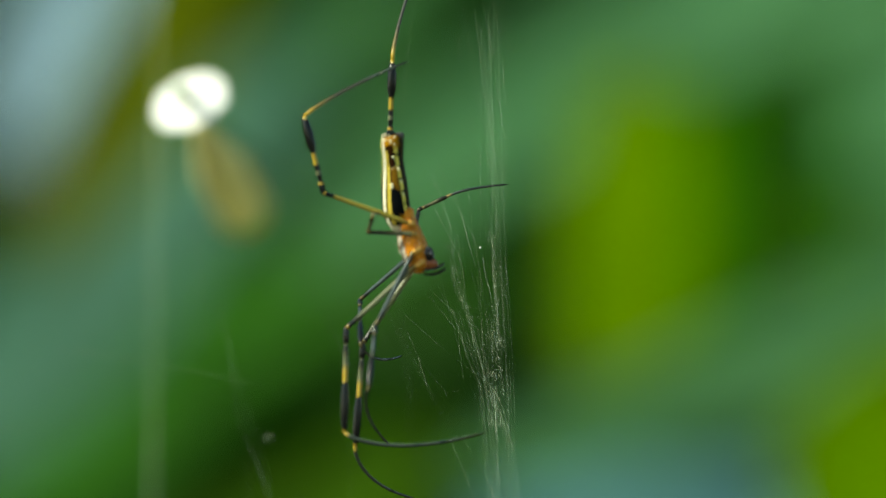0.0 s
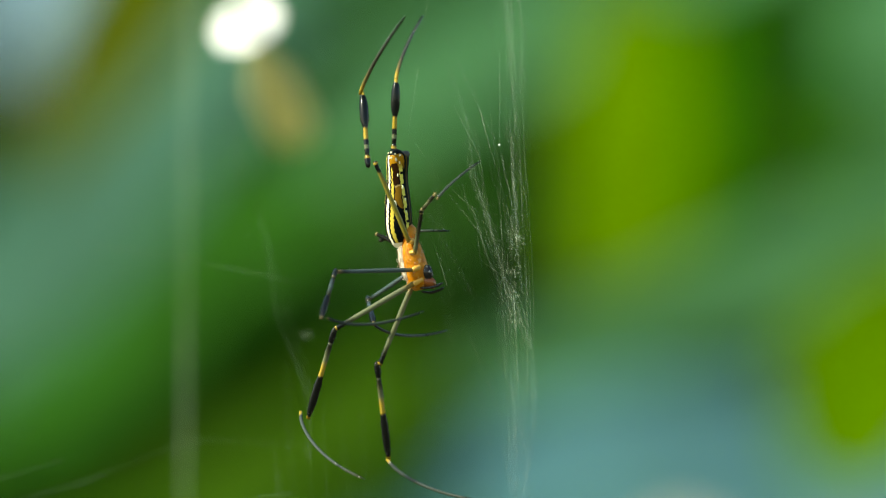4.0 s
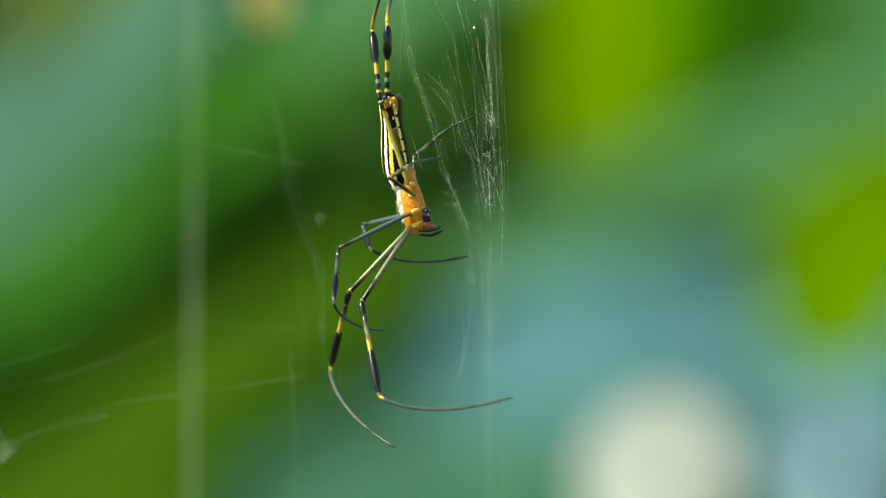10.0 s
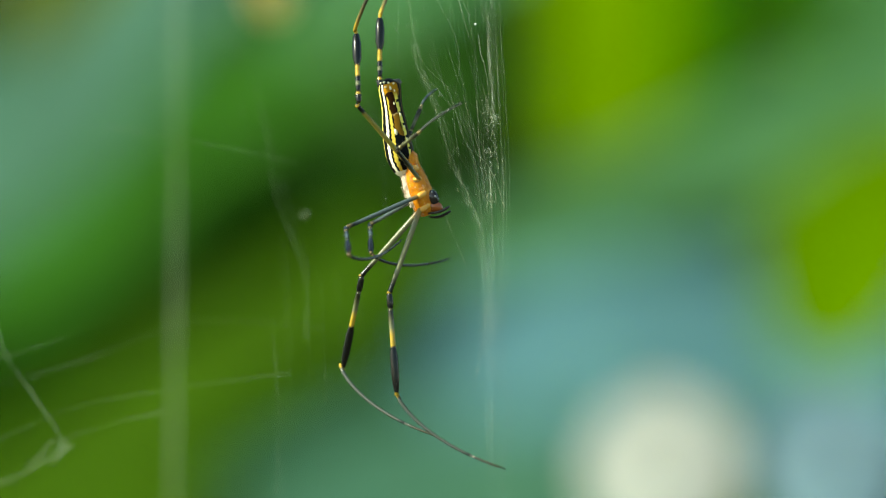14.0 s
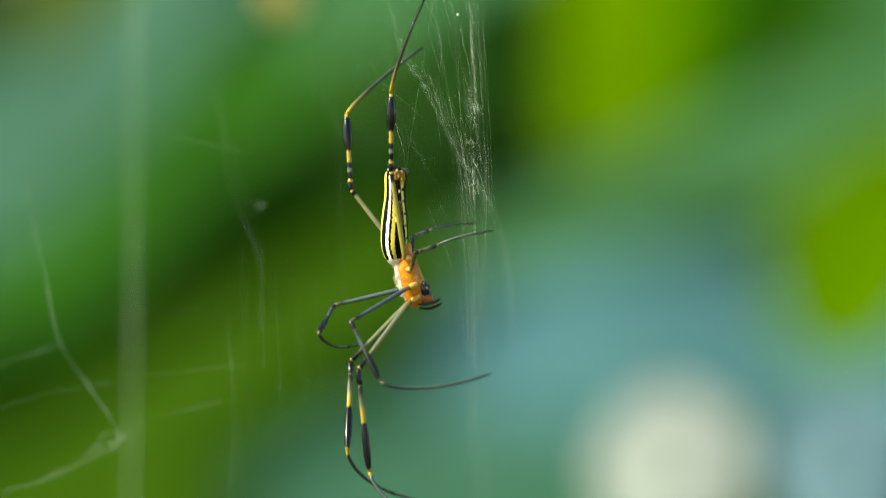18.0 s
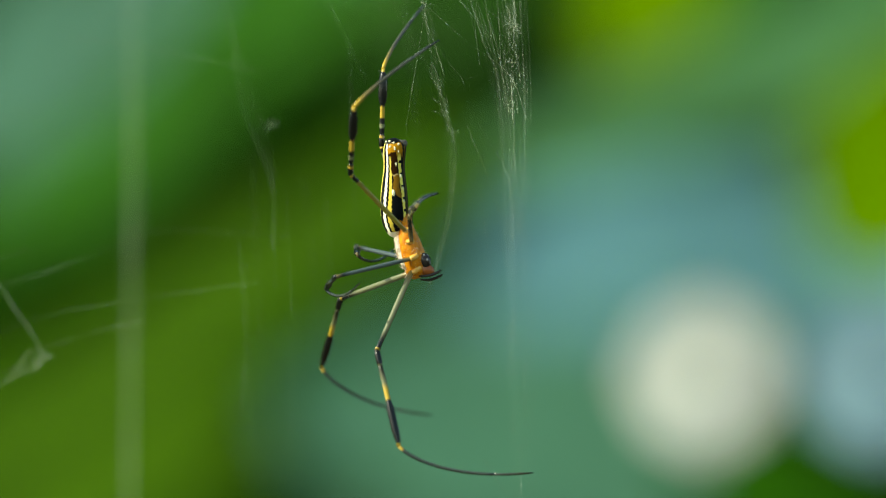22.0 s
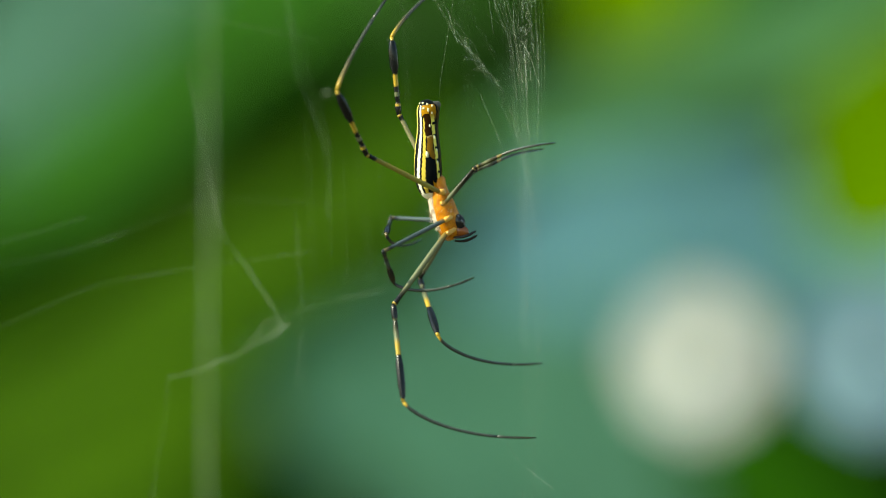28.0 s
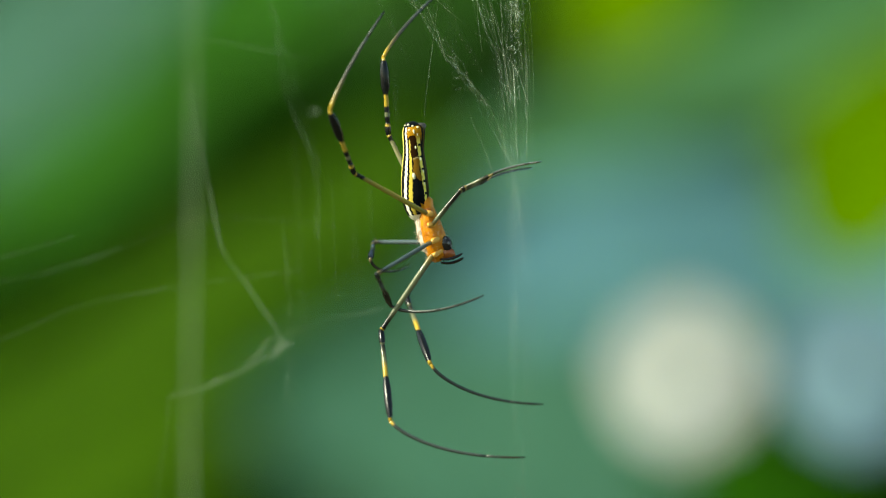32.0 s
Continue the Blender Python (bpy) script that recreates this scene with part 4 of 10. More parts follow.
    walk(parts_of["abdomen"], [
        (0, pose(0, 0, 0, 0, 6.8, -16)), (0.5, pose(0, 0, 0, 0, 5.4, -12)), (1, pose(0, 0, 0, 0, 5.2, -8)),
        (1.5, pose(0, 0, 0, 0, 4.2, -9.3)), (2, pose(0, 0, 0, 0, 3.3, -10.7)), (2.5, pose(0, 0, 0, 0, 5.4, -12)),
        (3, pose(0, 0, 0, 0, 7.3, -13.3)), (3.5, pose(0, 0, 0, 0, 4.3, -14.7)), (5.5, pose(0, 0, 0, 0, 11.2, -20)),
        (6, pose(0, 0, 0, 0, 5.1, -20.3)), (6.5, pose(0, 0, 0, 0, 4.7, -20.7)), (7, pose(0, 0, 0, 0, 3.1, -21)),
        (7.5, pose(0, 0, 0, 0, 8.8, -21.3)), (8, pose(0, 0, 0, 0, 0.4, -21.7)), (8.5, pose(0, 0, 0, 0, 1.5, -22)),
        (9, pose(0, 0, 0, 0, 0.4, -15)), (9.5, pose(0, 0, 0, 0, -0.3, -8)), (10, pose(0, 0, 0, 0, -0.6, -7.7)),
        (10.5, pose(0, 0, 0, 0, 0, -7.4)), (11, pose(0, 0, 0, 0, -2.9, -7.1)), (11.5, pose(0, 0, 0, 0, -1.3, -6.8)),
        (12, pose(0, 0, 0, 0, 0.3, -6.5)), (12.5, pose(0, 0, 0, 0, 0.3, -6.2)), (13, pose(0, 0, 0, 0, 0.3, -5.8)),
        (13.5, pose(0, 0, 0, 0, 2.1, -5.5)), (15.5, pose(0, 0, 0, 0, 9.8, -4.3)), (16, pose(0, 0, 0, 0, 16.2, -4)),
        (16.5, pose(0, 0, 0, 0, 8.3, -2.7)), (17, pose(0, 0, 0, 0, 7.7, -1.3)), (17.5, pose(0, 0, 0, 0, 10.9, 0)),
        (18, pose(0, 0, 0, 0, 9.6, 4)), (18.5, pose(0, 0, 0, 0, 11, 8)), (19, pose(0, 0, 0, 0, 12.4, 8)),
        (19.5, pose(0, 0, 0, 0, 11.1, 8)), (20, pose(0, 0, 0, 0, 9.9, 5)), (20.5, pose(0, 0, 0, 0, 12.5, 2)),
        (21, pose(0, 0, 0, 0, 9.6, -1.3)), (21.5, pose(0, 0, 0, 0, 7.2, -4.7)), (22, pose(0, 0, 0, 0, 9.6, -8)),
        (22.5, pose(0, 0, 0, 0, 4.6, -8)), (23, pose(0, 0, 0, 0, 7.9, -8)), (23.5, pose(0, 0, 0, 0, 10.8, -8)),
        (24, pose(0, 0, 0, 0, 5.7, -8)), (24.5, pose(0, 0, 0, 0, 9.1, -8)), (25, pose(0, 0, 0, 0, 5, -8)),
        (25.5, pose(0, 0, 0, 0, 7.1, -8)), (27.5, pose(0, 0, 0, 0, 9.5, -8)), (28, pose(0, 0, 0, 0, 10, -8)),
        (28.5, pose(0, 0, 0, 0, 8.6, -8)), (29, pose(0, 0, 0, 0, 7.2, -8)), (29.5, pose(0, 0, 0, 0, 6.6, -8)),
        (30, pose(0, 0, 0, 0, 6.1, -8)), (30.5, pose(0, 0, 0, 0, 6.3, -8)), (31, pose(0, 0, 0, 0, 6.5, -8)),
        (31.5, pose(0, 0, 0, 0, 6.8, -8)), (32, pose(0, 0, 0, 0, 7.1, -8)),
    ])
    walk(parts_of["In_femur"], [
        (0, pose(-0.00062, -0.00131, -0.00646, -115.7, 0, 90)), (0.5, pose(-0.00062, -0.00131, -0.00646, -106.8, 0, 90)), (0.7333, pose(-0.00062, -0.00131, -0.00646, -95.7, -0.0, 90.0)), (1, pose(-0.00062, -0.00131, -0.00646, -83, 0, 90)),
        (1.5, pose(-0.00062, -0.00131, -0.00646, -94, 0, 90)), (2, pose(-0.00062, -0.00131, -0.00646, -105.4, 0, 90)), (2.5, pose(-0.00062, -0.00131, -0.00646, -109.1, 0, 90)),
        (3, pose(-0.00062, -0.00131, -0.00646, -124.3, 0, 90)), (3.5, pose(-0.00062, -0.00131, -0.00646, -110, 0, 90)), (5.5, pose(-0.00062, -0.00131, -0.00646, -104.3, 0, 90)),
        (6, pose(-0.00062, -0.00131, -0.00646, -90.9, 0, 90)), (6.5, pose(-0.00062, -0.00131, -0.00646, -102.8, 0, 90)), (7, pose(-0.00062, -0.00131, -0.00646, -100.7, 0, 90)),
        (7.2667, pose(-0.00062, -0.00131, -0.00646, -93.0, -0.0, 90.0)), (7.5, pose(-0.00062, -0.00131, -0.00646, -86.3, 0, 90)), (7.7333, pose(-0.00062, -0.00131, -0.00646, -112.8, 8.4, 100.2)), (8, pose(-0.00062, -0.00131, -0.00646, -142.5, 22.3, 106.2)), (8.5, pose(-0.00062, -0.00131, -0.00646, -132.4, 5.1, 85.4)),
        (9, pose(-0.00062, -0.00131, -0.00646, -130.6, 5.2, 85.6)), (9.5, pose(-0.00062, -0.00131, -0.00646, -130.5, 5.2, 85.6)), (10, pose(-0.00062, -0.00131, -0.00646, -134.9, 4.8, 85.2)),
        (10.5, pose(-0.00062, -0.00131, -0.00646, -128.3, 5.3, 85.8)), (11, pose(-0.00062, -0.00131, -0.00646, -127.1, 5.4, 85.9)), (11.5, pose(-0.00062, -0.00131, -0.00646, -130.7, 5.1, 85.6)),
        (12, pose(-0.00062, -0.00131, -0.00646, -139.7, 9.6, 89.4)), (12.5, pose(-0.00062, -0.00131, -0.00646, -138.2, 14.4, 93.7)), (13, pose(-0.00062, -0.00131, -0.00646, -137.1, 16.5, 95.7)),
        (13.5, pose(-0.00062, -0.00131, -0.00646, -143.6, 3.3, 85.5)), (15.5, pose(-0.00062, -0.00131, -0.00646, -128.6, 20.7, 105.9)), (16, pose(-0.00062, -0.00131, -0.00646, -130.9, 18.7, 103.4)),
        (16.5, pose(-0.00062, -0.00131, -0.00646, -131.4, 4.5, 86.1)), (16.7333, pose(-0.00062, -0.00131, -0.00646, -128.9, 9.0, 91.8)), (17, pose(-0.00062, -0.00131, -0.00646, -125.4, 13.8, 98.7)), (17.5, pose(-0.00062, -0.00131, -0.00646, -119, 7.1, 86.1)),
        (18, pose(-0.00062, -0.00131, -0.00646, -127.7, 17.5, 99)), (18.5, pose(-0.00062, -0.00131, -0.00646, -127.6, 19.7, 102)), (19, pose(-0.00062, -0.00131, -0.00646, -126.5, 20.8, 103.5)),
        (19.5, pose(-0.00062, -0.00131, -0.00646, -129.2, 19, 101.1)), (20, pose(-0.00062, -0.00131, -0.00646, -134.6, 16.8, 98.8)), (20.5, pose(-0.00062, -0.00131, -0.00646, -137.8, 15.4, 97.4)),
        (21, pose(-0.00062, -0.00131, -0.00646, -131.1, 18.6, 101.3)), (21.5, pose(-0.00062, -0.00131, -0.00646, -133.5, 4.7, 85.5)), (22, pose(-0.00062, -0.00131, -0.00646, -140.2, 20.4, 98.2)),
        (22.5, pose(-0.00062, -0.00131, -0.00646, -136.1, 12.4, 89.9)), (23, pose(-0.00062, -0.00131, -0.00646, -133.1, 6.8, 83.7)), (23.5, pose(-0.00062, -0.00131, -0.00646, -128.1, 19.2, 98.9)),
        (24, pose(-0.00062, -0.00131, -0.00646, -130.3, 16, 94.8)), (24.5, pose(-0.00062, -0.00131, -0.00646, -142.5, 3.8, 85.1)), (25, pose(-0.00062, -0.00131, -0.00646, -133.1, 19.2, 100.8)),
        (25.5, pose(-0.00062, -0.00131, -0.00646, -135.1, 4.7, 85.3)), (27.5, pose(-0.00062, -0.00131, -0.00646, -127.3, 10.7, 93)), (28, pose(-0.00062, -0.00131, -0.00646, -127, 13.9, 97.3)),
        (28.5, pose(-0.00062, -0.00131, -0.00646, -127.8, 13.5, 96.8)), (29, pose(-0.00062, -0.00131, -0.00646, -128.6, 10.8, 93.3)), (29.5, pose(-0.00062, -0.00131, -0.00646, -128.8, 12, 94.9)),
        (30, pose(-0.00062, -0.00131, -0.00646, -128.1, 11.7, 94.4)), (30.5, pose(-0.00062, -0.00131, -0.00646, -129, 10.3, 92.6)), (31, pose(-0.00062, -0.00131, -0.00646, -130, 10.1, 92.4)),
        (31.5, pose(-0.00062, -0.00131, -0.00646, -130, 9, 91)), (32, pose(-0.00062, -0.00131, -0.00646, -130.4, 4.7, 86)),
    ])
    walk(parts_of["In_tibia"], [
        (0, pose(-0.01171, -0.00131, -0.01179, -161.8, 0, 90)), (0.5, pose(-0.0124, -0.00131, -0.01002, -163.9, -24.3, 83.2)), (0.7333, pose(-0.01287, -0.00131, -0.00768, -147.9, -17.5, 90.2)), (1, pose(-0.01283, -0.00131, -0.00497, -129.3, -12.4, 100)),
        (1.5, pose(-0.01289, -0.00131, -0.00732, -138.3, -28.6, 85.9)), (2, pose(-0.01248, -0.00131, -0.00972, -148.3, -36.5, 80.5)), (2.5, pose(-0.01224, -0.00131, -0.01049, -148.8, -39.6, 78.2)),
        (3, pose(-0.01078, -0.00131, -0.0134, -153.9, -32.2, 82.9)), (3.5, pose(-0.01218, -0.00131, -0.01067, -153.6, -24.9, 87.2)), (5.5, pose(-0.01254, -0.00131, -0.0095, -139, -32.5, 80.1)),
        (6, pose(-0.01292, -0.00131, -0.00665, -146.8, -12.2, 96.1)), (6.5, pose(-0.01262, -0.00131, -0.00918, -152, 5.3, 105.4)), (7, pose(-0.01271, -0.00131, -0.00876, -169.2, 19.4, 108.1)),
        (7.2667, pose(-0.01291, -0.00131, -0.00711, -153.8, 7.8, 99.8)), (7.5, pose(-0.0129, -0.00131, -0.00567, -139.3, -0.2, 90.3)), (7.7333, pose(-0.01166, -0.00401, -0.01118, -161.8, -0.1, 90.3)), (8, pose(-0.00678, -0.00695, -0.01549, 172.4, 0, 90.2)), (8.5, pose(-0.00973, -0.00131, -0.01474, -172.1, 10.4, 91.7)),
        (9, pose(-0.00999, -0.00131, -0.01443, -175.8, 23.8, 92.7)), (9.5, pose(-0.01001, -0.00131, -0.01442, -174.3, 14.6, 91.7)), (10, pose(-0.00936, -0.00131, -0.01512, -178.4, 21.4, 91.9)),
        (10.5, pose(-0.0103, -0.00131, -0.01405, -173.2, 0.1, 89.2)), (11, pose(-0.01046, -0.00131, -0.01385, -173.9, 28, 92)), (11.5, pose(-0.00998, -0.00131, -0.01445, -171.1, 22.3, 91)),
        (12, pose(-0.00859, -0.00278, -0.01572, -170.9, 13.1, 89.4)), (12.5, pose(-0.00865, -0.00411, -0.01535, -170, 10.1, 88.9)), (13, pose(-0.00869, -0.00468, -0.01511, -168.8, 0.6, 87)),
        (13.5, pose(-0.00794, -0.00131, -0.01635, -167.5, 9.1, 88.9)), (15.5, pose(-0.00912, -0.00655, -0.01365, -153.3, -19, 75.3)), (16, pose(-0.00907, -0.00598, -0.01409, -171.2, 1.8, 78.6)),
        (16.5, pose(-0.00987, -0.00131, -0.01458, 177.8, 16, 78.1)), (16.7333, pose(-0.01016, -0.00282, -0.01409, -178.8, -0.2, 77.1)), (17, pose(-0.01028, -0.00451, -0.01338, -174.4, -18.7, 74.7)), (17.5, pose(-0.01141, -0.00131, -0.01238, -152.7, -24.8, 71.5)),
        (18, pose(-0.00988, -0.00506, -0.01365, -171.1, 2.2, 75.9)), (18.5, pose(-0.00963, -0.00582, -0.01353, -170.3, 2.4, 76)), (19, pose(-0.00963, -0.00614, -0.01331, -168.9, 2.8, 76)),
        (19.5, pose(-0.00948, -0.00563, -0.01382, -166.5, 3.4, 76.2)), (20, pose(-0.0089, -0.00511, -0.01473, -165.4, 3.7, 76.3)), (20.5, pose(-0.0085, -0.00477, -0.01526, -168, 11.4, 77.9)),
        (21, pose(-0.0092, -0.00566, -0.01414, -167.3, 13.6, 78.4)), (21.5, pose(-0.00957, -0.00131, -0.01491, -172.3, 19.1, 79.2)), (22, pose(-0.00795, -0.0057, -0.01532, 178.7, 19.5, 79.2)),
        (22.5, pose(-0.00915, -0.0032, -0.01513, 179.5, 18.6, 79.2)), (23, pose(-0.00966, -0.00131, -0.01481, -178.4, 25.8, 79.4)), (23.5, pose(-0.0098, -0.00528, -0.01363, -174.2, 18.2, 78.5)),
        (24, pose(-0.00979, -0.00427, -0.01411, -175.9, 18.1, 78.5)), (24.5, pose(-0.00813, -0.00131, -0.01621, -174.5, 14.4, 78.2)), (25, pose(-0.00892, -0.00571, -0.0144, -175.3, 18.8, 78.5)),
        (25.5, pose(-0.00934, -0.00131, -0.01514, -171.8, 20.5, 78.8)), (27.5, pose(-0.01032, -0.0032, -0.01379, -172.7, 19, 78.6)), (28, pose(-0.01014, -0.00431, -0.01366, -174, 21.9, 78.9)),
        (28.5, pose(-0.01007, -0.00422, -0.01379, -175, 22.6, 79)), (29, pose(-0.01014, -0.0033, -0.014, -175.5, 22.6, 79)), (29.5, pose(-0.01004, -0.00372, -0.014, -176, 21.6, 78.9)),
        (30, pose(-0.01015, -0.00358, -0.0139, -176, 21.2, 78.9)), (30.5, pose(-0.01011, -0.00312, -0.01408, -176.4, 23.3, 79)), (31, pose(-0.00998, -0.00308, -0.01425, -177, 25.3, 79.1)),
        (31.5, pose(-0.01003, -0.00271, -0.01427, -176.9, 28, 79.3)), (32, pose(-0.01001, -0.00131, -0.01441, -177.2, 30.1, 79.4)),
    ])
    walk(parts_of["In_metatarsus"], [
        (0, pose(-0.01603, -0.00131, -0.02495, 180, 73.3, -180)), (0.5, pose(-0.01556, 0.00458, -0.02215, -115.6, 64.5, 180)), (0.7333, pose(-0.02023, 0.00220, -0.01887, -125.6, 49.7, 178.0)), (1, pose(-0.02371, -0.00131, -0.01353, -133.9, 32.8, 180)),
        (1.5, pose(-0.02174, 0.00428, -0.01639, -133.2, 39.2, 180)), (2, pose(-0.01852, 0.00679, -0.01919, -133.7, 45.7, 180)), (2.5, pose(-0.01772, 0.00755, -0.01962, -129, 30.5, 180)),
        (3, pose(-0.016, 0.00603, -0.02392, -130.9, 13.7, 180)), (3.5, pose(-0.01808, 0.0042, -0.02192, -136, 34.1, 180)), (5.5, pose(-0.02053, 0.00578, -0.01831, -117.5, 11.8, 180)),
        (6, pose(-0.02071, 0.00032, -0.01798, -142.6, 59.5, 180)), (6.5, pose(-0.01858, -0.00413, -0.02135, -161.2, 70.2, 180)), (7, pose(-0.01378, -0.0064, -0.02159, 11.2, 88.1, 0)),
        (7.2667, pose(-0.01865, -0.00401, -0.01942, -148.9, 61.4, -173.2)), (7.5, pose(-0.02194, -0.00131, -0.01616, -142.9, 35.1, 180)), (7.7333, pose(-0.01598, -0.00400, -0.02433, -142.5, 45.5, 179.9)), (8, pose(-0.00496, -0.00695, -0.02922, -141.9, 57.3, 180)), (8.5, pose(-0.01157, -0.00384, -0.02822, -153.4, 63.6, 180)),
        (9, pose(-0.01075, -0.00693, -0.02706, -161.6, 72.1, 180)), (9.5, pose(-0.01129, -0.00481, -0.02775, -162.2, 74.5, 180)), (10, pose(-0.00958, -0.00638, -0.028, -162, 77.5, 180)),
        (10.5, pose(-0.01194, -0.00131, -0.0278, -163.2, 73.4, 180)), (11, pose(-0.01169, -0.00782, -0.02601, -162, 77.5, 180)), (11.5, pose(-0.01203, -0.00653, -0.02711, -155.4, 60, 180)),
        (12, pose(-0.01082, -0.00587, -0.02903, -166.5, 42.9, 180)), (12.5, pose(-0.01111, -0.00647, -0.02878, -166.4, 43, 180)), (13, pose(-0.01138, -0.00468, -0.0287, -166.9, 42.9, 180)),
        (13.5, pose(-0.01099, -0.00338, -0.0297, -164.7, 38.9, 180)), (15.5, pose(-0.01412, -0.00107, -0.02534, -152.6, 35.3, 180)), (16, pose(-0.01124, -0.00598, -0.02777, -165.9, 48.6, 180)),
        (16.5, pose(-0.01013, -0.00515, -0.02788, -165.7, 70.2, 180)), (16.7333, pose(-0.01042, -0.00270, -0.02793, -165.5, 75.1, 180.0)), (17, pose(-0.01042, 0.00012, -0.02643, -165.2, 80.6, 180)), (17.5, pose(-0.01578, 0.0056, -0.02355, -125.3, 16.7, 180)),
        (18, pose(-0.01207, -0.00506, -0.02732, -151.9, 39, 180)), (18.5, pose(-0.01202, -0.00582, -0.02717, -158.7, 42.2, 180)), (19, pose(-0.01237, -0.00614, -0.02688, -167.7, 45.1, 180)),
        (19.5, pose(-0.0128, -0.00563, -0.02726, -165.7, 44.1, 180)), (20, pose(-0.01249, -0.00511, -0.0281, -168.4, 42.7, 180)), (20.5, pose(-0.01187, -0.00679, -0.02853, -166.9, 44.8, 180)),
        (21, pose(-0.01281, -0.00816, -0.02726, -167.9, 51.6, 180)), (21.5, pose(-0.01224, -0.00538, -0.02787, 180, 58.7, -180)), (22, pose(-0.00852, -0.01029, -0.02837, 168.2, 62.3, -180)),
        (22.5, pose(-0.00986, -0.00757, -0.02825, 169, 62.5, -180)), (23, pose(-0.01115, -0.00715, -0.02727, 173.7, 61.7, -180)), (23.5, pose(-0.01202, -0.00923, -0.02671, 169.5, 60, -180)),
        (24, pose(-0.01162, -0.00828, -0.02724, 168.2, 61.2, -180)), (24.5, pose(-0.01014, -0.00439, -0.02956, 168.9, 56, -180)), (25, pose(-0.01092, -0.00984, -0.02747, 167.8, 57.7, -180)),
        (25.5, pose(-0.0122, -0.00564, -0.02798, 170.4, 57.5, -180)), (27.5, pose(-0.01294, -0.00724, -0.02677, 171.5, 57.8, -180)), (28, pose(-0.01254, -0.00909, -0.02643, 170.5, 57.9, -180)),
        (28.5, pose(-0.01226, -0.00918, -0.02652, 171, 58.7, -180)), (29, pose(-0.01221, -0.0083, -0.02675, 170.9, 59.4, -180)), (29.5, pose(-0.01196, -0.00854, -0.02684, 169.4, 59.4, -180)),
        (30, pose(-0.01206, -0.0083, -0.02677, 166.7, 59.5, -180)), (30.5, pose(-0.012, -0.00832, -0.02678, 167.7, 59.8, -180)), (31, pose(-0.01182, -0.00875, -0.02675, 169.1, 60.2, -180)),
        (31.5, pose(-0.01196, -0.00894, -0.02648, 171.2, 59.9, -180)), (32, pose(-0.01196, -0.008, -0.02638, 180, 59.5, -180)),
    ])
